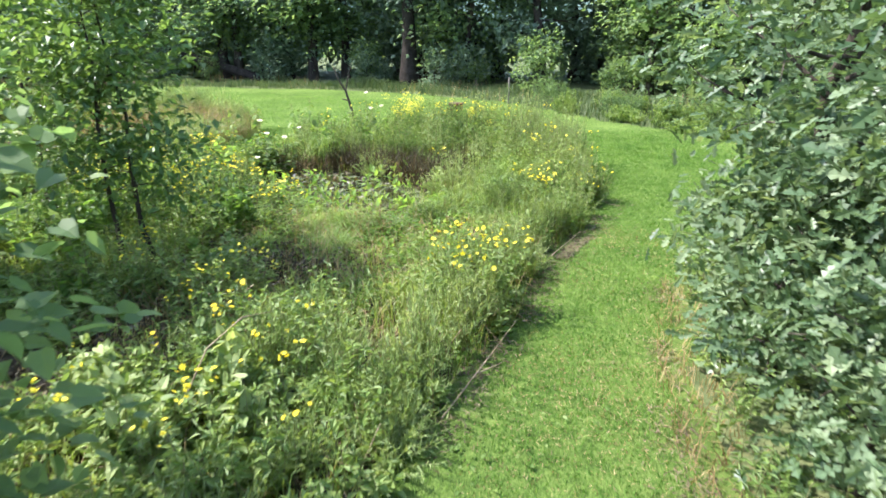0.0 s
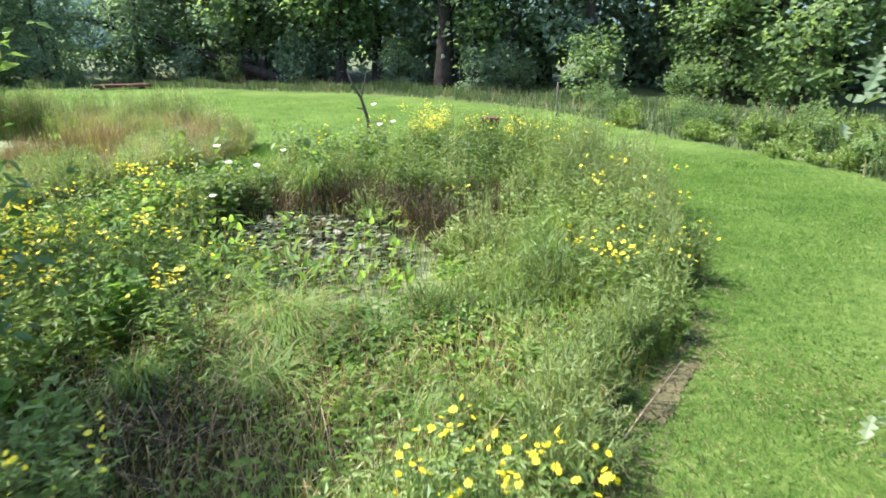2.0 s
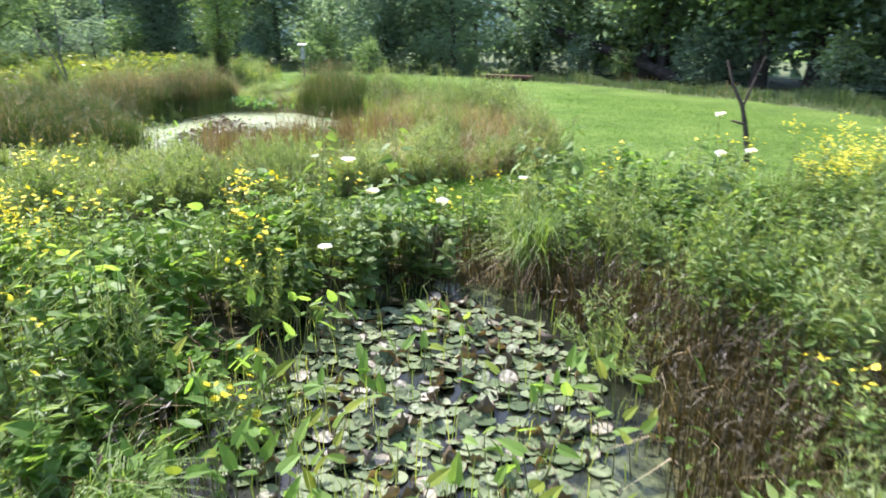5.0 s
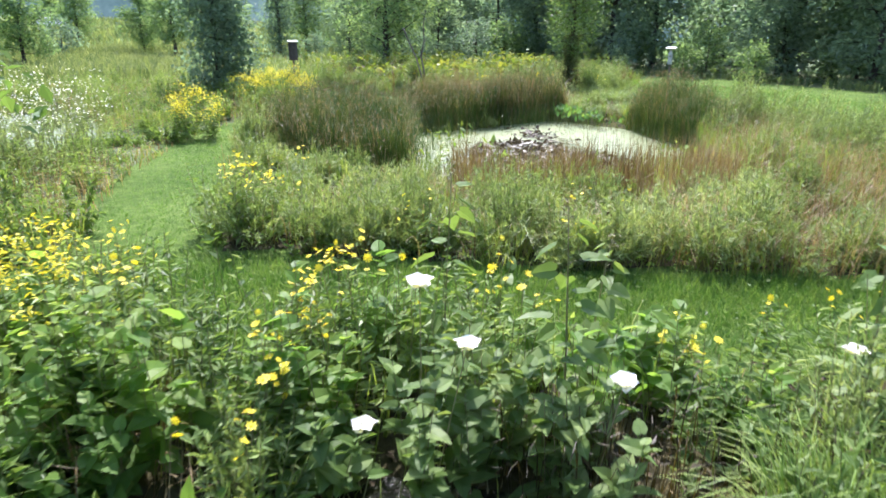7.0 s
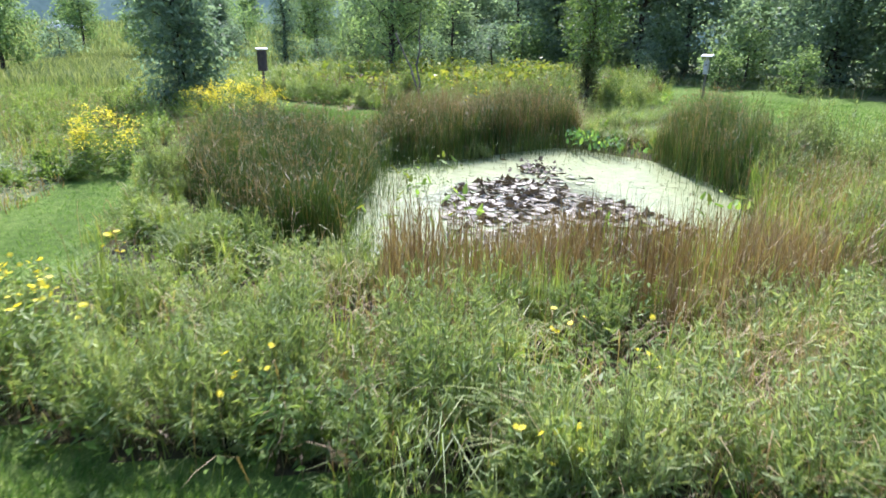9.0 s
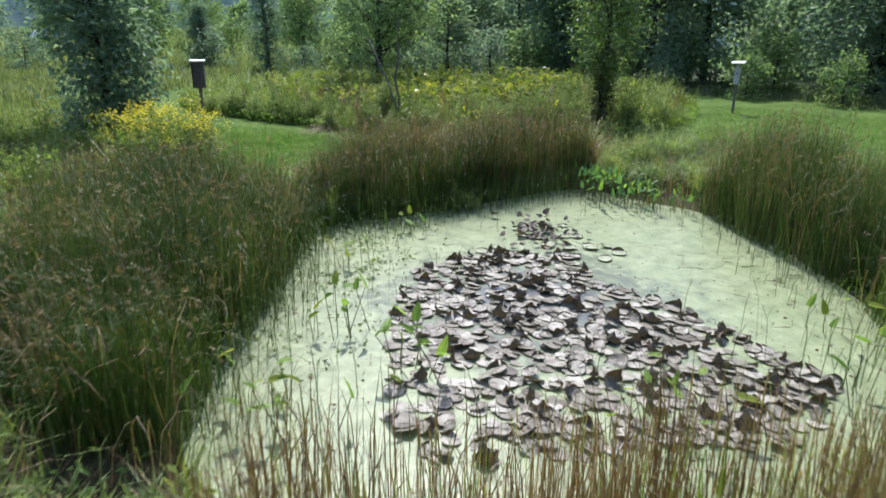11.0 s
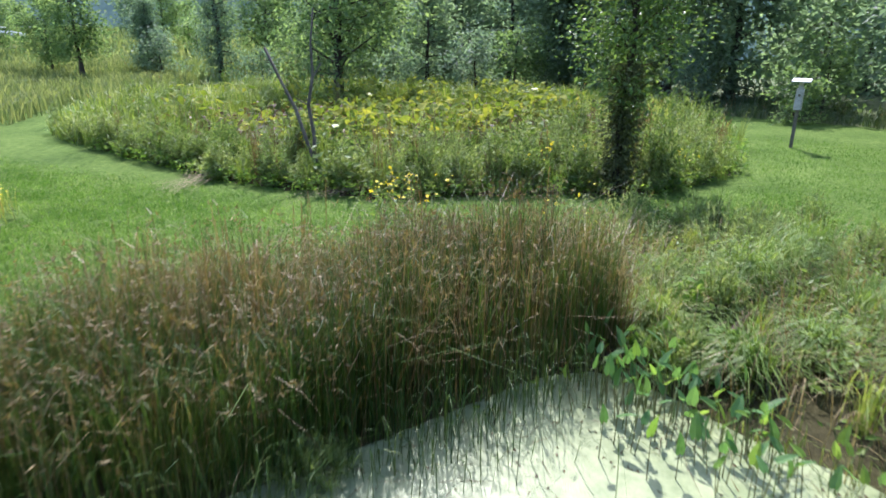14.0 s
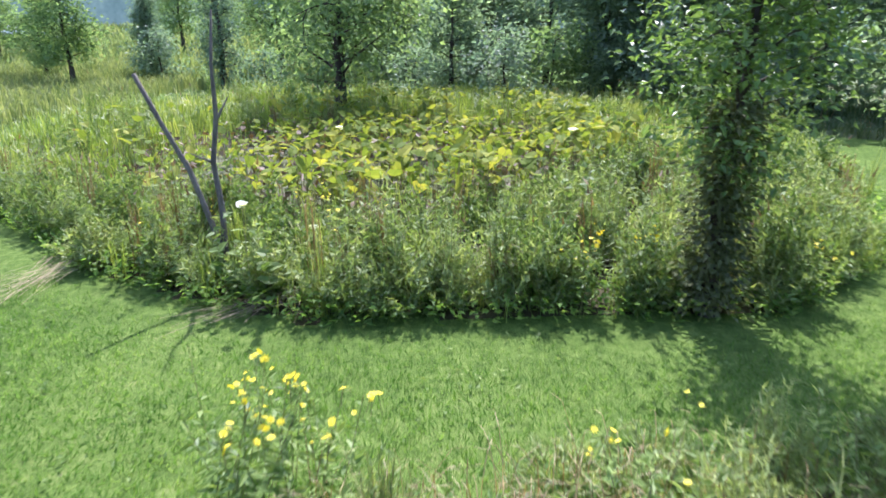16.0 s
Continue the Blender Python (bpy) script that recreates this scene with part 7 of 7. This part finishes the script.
pole_thing("fence_post", "weathered grey post at a woodland edge", "post", [(1.2, 31, 0), (1.2, 31, 0.8), (1.2, 31, 1.3)], [0.035, 0.033, 0.03], DEADWOOD)


def slab(size, at, bevel=0.008):
    """A bevelled board."""
    bm = bmesh.new()
    bmesh.ops.create_cube(bm, size=1, matrix=Matrix.Translation(at) @ Matrix.Diagonal((*size, 1)))
    bmesh.ops.bevel(bm, geom=bm.edges[:], offset=bevel, segments=1, affect="EDGES")
    return bm


def nest_box(x, y, turn, w, h, post_h, wall_mat, roof_mat, label, post_w=0.09, over=0.06, neck=0.0):
    """A box of boards with an entrance hole and sloped lid on a post."""
    ob = thing("nest_box", label, "nest box", (x, y, 0), "nest boxes")
    ob.rotation_euler.z = radians(turn)
    part("post", slab((post_w, post_w, post_h + h * 0.6), (0, 0, (post_h + h * 0.6) / 2)), DEADWOOD, ob)
    if neck:
        part("neck", slab((w * 0.6, w * 0.6, neck + 0.06), (0.1, 0, post_h + h + neck / 2)), wall_mat, ob)
    t = 0.025
    z = post_h + h / 2
    part("side_board", slab((w, t, h), (0.1, -w / 2 + t / 2, z)), wall_mat, ob)
    part("side_board", slab((w, t, h), (0.1, w / 2 - t / 2, z)), wall_mat, ob)
    part("back_board", slab((t, w - 2.2 * t, h), (0.1 - w / 2 + t / 2, 0, z)), wall_mat, ob)
    front = part("front_board", slab((t, w - 2.2 * t, h * 0.96), (0.1 + w / 2 - t / 2, 0, z - h * 0.02)), wall_mat, ob)
    part("floor_board", slab((w - 2.2 * t, w - 2.2 * t, t), (0.1, 0, post_h + t)), wall_mat, ob)
    bm = slab((w + 2 * over, w + 2 * over, t), (0, 0, 0))
    bmesh.ops.transform(bm, matrix=pose(0.1 + over / 2, 0, post_h + h + neck + 0.035, 0, 8, 0), verts=bm.verts[:])
    part("lid", bm, roof_mat, ob)
    hole = Soup()
    tube(hole, [(0.1 + w / 2 - 0.01, 0, z + h * 0.2), (0.1 + w / 2 + 0.004, 0, z + h * 0.2)], [w * 0.16, w * 0.16], 12)
    part("entrance_hole", hole, PAD_BACK, front, "dark round entrance hole")
    return ob


nest_box(-26.6, 13.8, 8, 0.3, 0.64, 1.54, BOARD, METAL_ROOF, "large dark wooden nest box with a pale lid on a post", 0.08, 0.035).rotation_euler.y = radians(-4)
nest_box(-33.0, 32.3, -40, 0.2, 0.58, 1.1, PALE_BOARD, METAL_ROOF, "tall pale nest box with a raised flat roof on a post", 0.09, 0.14, 0.2)


def straw_bundle(x, y, turn, label):
    ob = thing("straw_bundle", label, "dry stalks", (x, y, 0))
    ob.rotation_euler.z = radians(turn)
    sp = Soup()
    n = 34
    a = np.column_stack([rng.normal(-0.55, 0.15, n), rng.normal(0, 0.15, n), rng.uniform(0.02, 0.22, n)])
    b = np.column_stack([rng.normal(0.5, 0.3, n), rng.normal(0, 0.32, n), rng.uniform(0.01, 0.1, n)])
    stems(sp, a, b, 0.01)
    joined(part("straw", sp, STRAW_STICK, ob))
    return ob


worn = Soup()
for line in (BED_A[1:8], [(2.9, 3.5), (2.95, 4.4), (3.05, 5.6), (3.1, 7.0), (3.7, 9.5)]):
    for (x0, y0), (x1, y1) in zip(line, line[1:]):
        n = int(math.hypot(x1 - x0, y1 - y0) * 260)
        k = rng.uniform(0, 1, n)
        q = np.column_stack([x0 + (x1 - x0) * k, y0 + (y1 - y0) * k]) + rng.normal(0, 0.16, (n, 2)) + (0.12 if x0 < 2.8 else -0.1, 0)
        q = q[wave(q, 1.2, 4) > -0.35]
        slivers(worn, np.column_stack([q, ground_z(q) + 0.025]), round_way(rng.uniform(0, 6.28, len(q)), rng.uniform(-0.05, 0.25, len(q))), rng.uniform(0.04, 0.12, len(q)), 0.012)
stuff("dry_thatch", worn, LITTER, "tan dry thatch along worn path edges", "thatch")
q = scatter([(0.9, 4), (2.9, 4), (3.1, 7), (3.7, 9.5), (4.6, 11.5), (3.2, 12.5), (2.2, 10.5), (1.7, 8), (1.0, 6)], 620, lambda p: np.clip(0.5 + 0.7 * wave(p, 0.9, 7), 0.08, 1), 0.0, (BED_A, BED_EAST))
side = scatter([(2.7, 2), (3.5, 2), (3.6, 7), (4.2, 9.5), (3.5, 9.5), (2.9, 7)], 170)
dead = Soup()
blades(dead, side, rng.uniform(0.08, 0.3, len(side)), 0.009, rng.uniform(0.3, 1.3, len(side)), droop=0.4)
slivers(dead, q + UP * 0.02, round_way(rng.uniform(0, 6.28, len(q)), rng.uniform(0.1, 0.9, len(q))), rng.uniform(0.02, 0.055, len(q)), 0.009)
stuff("dry_grass", dead, DRY_GRASS, "tan dead blades in a worn mown path", "grass")
straw_bundle(-29.3, 16.4, -30, "flattened bundle of dry pale stalks on a lawn")
straw_bundle(-28.2, 19.5, -60, "few dry pale stalks at a bed's foot")


def plank_pile(x, y, turn, n, label):
    ob = thing("plank_pile", label, "planks", (x, y, 0))
    ob.rotation_euler.z = radians(turn)
    for i in range(n):
        part("plank", slab((3.2 - 0.2 * (i % 3), 0.22, 0.07), (0.1 * (i % 2), 0.26 * (i % 3), 0.05 + 0.085 * (i // 3) + 0.12)), RUST, ob)
    for dx in (-1.1, 1.1):
        part("support", slab((0.12, 0.8, 0.12), (dx, 0.26, 0.06)), RUST, ob)
    return ob


plank_pile(-24.6, 40.4, 20, 6, "low stack of red-brown planks at a woodland edge")
crate = thing("wooden_box", "small red-brown wooden box on a post in the growth", "box", (-0.45, 21.7, 0))
part("post", slab((0.09, 0.09, 0.93), (0, 0, 0.465)), BOARD, crate)
part("box", slab((0.42, 0.28, 0.2), (0, 0, 1.05)), RUST, crate)
part("lid", slab((0.47, 0.33, 0.03), (0, 0, 1.17)), RUST, crate)


def parked_car(x, y, z, turn, label):
    """A small car: body shell, glazed cabin, lamps and wheels."""
    ob = thing("car", label, "car", (x, y, z))
    ob.rotation_euler.z = radians(turn)

    def shell(outline, half, at_z):
        bm = bmesh.new()
        rows = [[bm.verts.new((px, side * half * w, at_z + pz)) for px, pz, w in outline] for side in (-1, 1)]
        bm.faces.new(rows[0])
        bm.faces.new(rows[1][::-1])
        n = len(outline)
        for k in range(n):
            bm.faces.new((rows[0][k], rows[1][k], rows[1][(k + 1) % n], rows[0][(k + 1) % n]))
        bmesh.ops.recalc_face_normals(bm, faces=bm.faces[:])
        bmesh.ops.bevel(bm, geom=bm.edges[:], offset=0.04, segments=2, affect="EDGES")
        return bm

    part("body", shell([(-2.15, 0.3, 0.96), (2.15, 0.3, 0.96), (2.2, 0.6, 1), (2.05, 0.85, 1), (1.0, 0.98, 1), (-1.9, 1.0, 1), (-2.2, 0.7, 1)], 0.88, 0), CAR_PAINT, ob, smooth=True)
    part("cabin", shell([(-1.75, 0.96, 0.95), (1.0, 0.96, 0.95), (0.3, 1.45, 0.8), (-1.3, 1.47, 0.8)], 0.86, 0), CAR_PAINT, ob, smooth=True)
    for side in (-1, 1):
        for x0, x1 in ((-1.35, -0.4), (-0.32, 0.62)):
            bm = slab((x1 - x0, 0.02, 0.32), ((x0 + x1) / 2, side * 0.775, 1.2), 0.006)
            part("window", bm, CAR_GLASS, ob, "dark window glass")
        for dx in (-1.35, 1.35):
            tyre, rim = Soup(), Soup()
            tube(tyre, [(dx, side * 0.72, 0.32), (dx, side * 0.9, 0.32)], [0.32, 0.32], 16)
            tube(rim, [(dx, side * 0.86, 0.32), (dx, side * 0.915, 0.32)], [0.19, 0.17], 12)
            part("rim", rim, METAL_ROOF, part("tyre", tyre, CAR_GLASS, ob))
        part("headlight", slab((0.06, 0.3, 0.14), (2.14, side * 0.62, 0.7), 0.01), METAL_ROOF, ob)
    return ob


CAR_PAINT = rough_mat("white car paint", (0.7, 0.7, 0.7), (0.76, 0.76, 0.76), (0.82, 0.82, 0.82), 1.0, 0.25, 0.02, 30)
CAR_GLASS = rough_mat("dark glass and rubber", (0.012, 0.013, 0.014), (0.02, 0.021, 0.022), (0.035, 0.036, 0.037), 4.0, 0.2, 0.05, 40)
parked_car(-100.0, -21.5, 2.32, 118, "white parked car far off beyond a meadow")
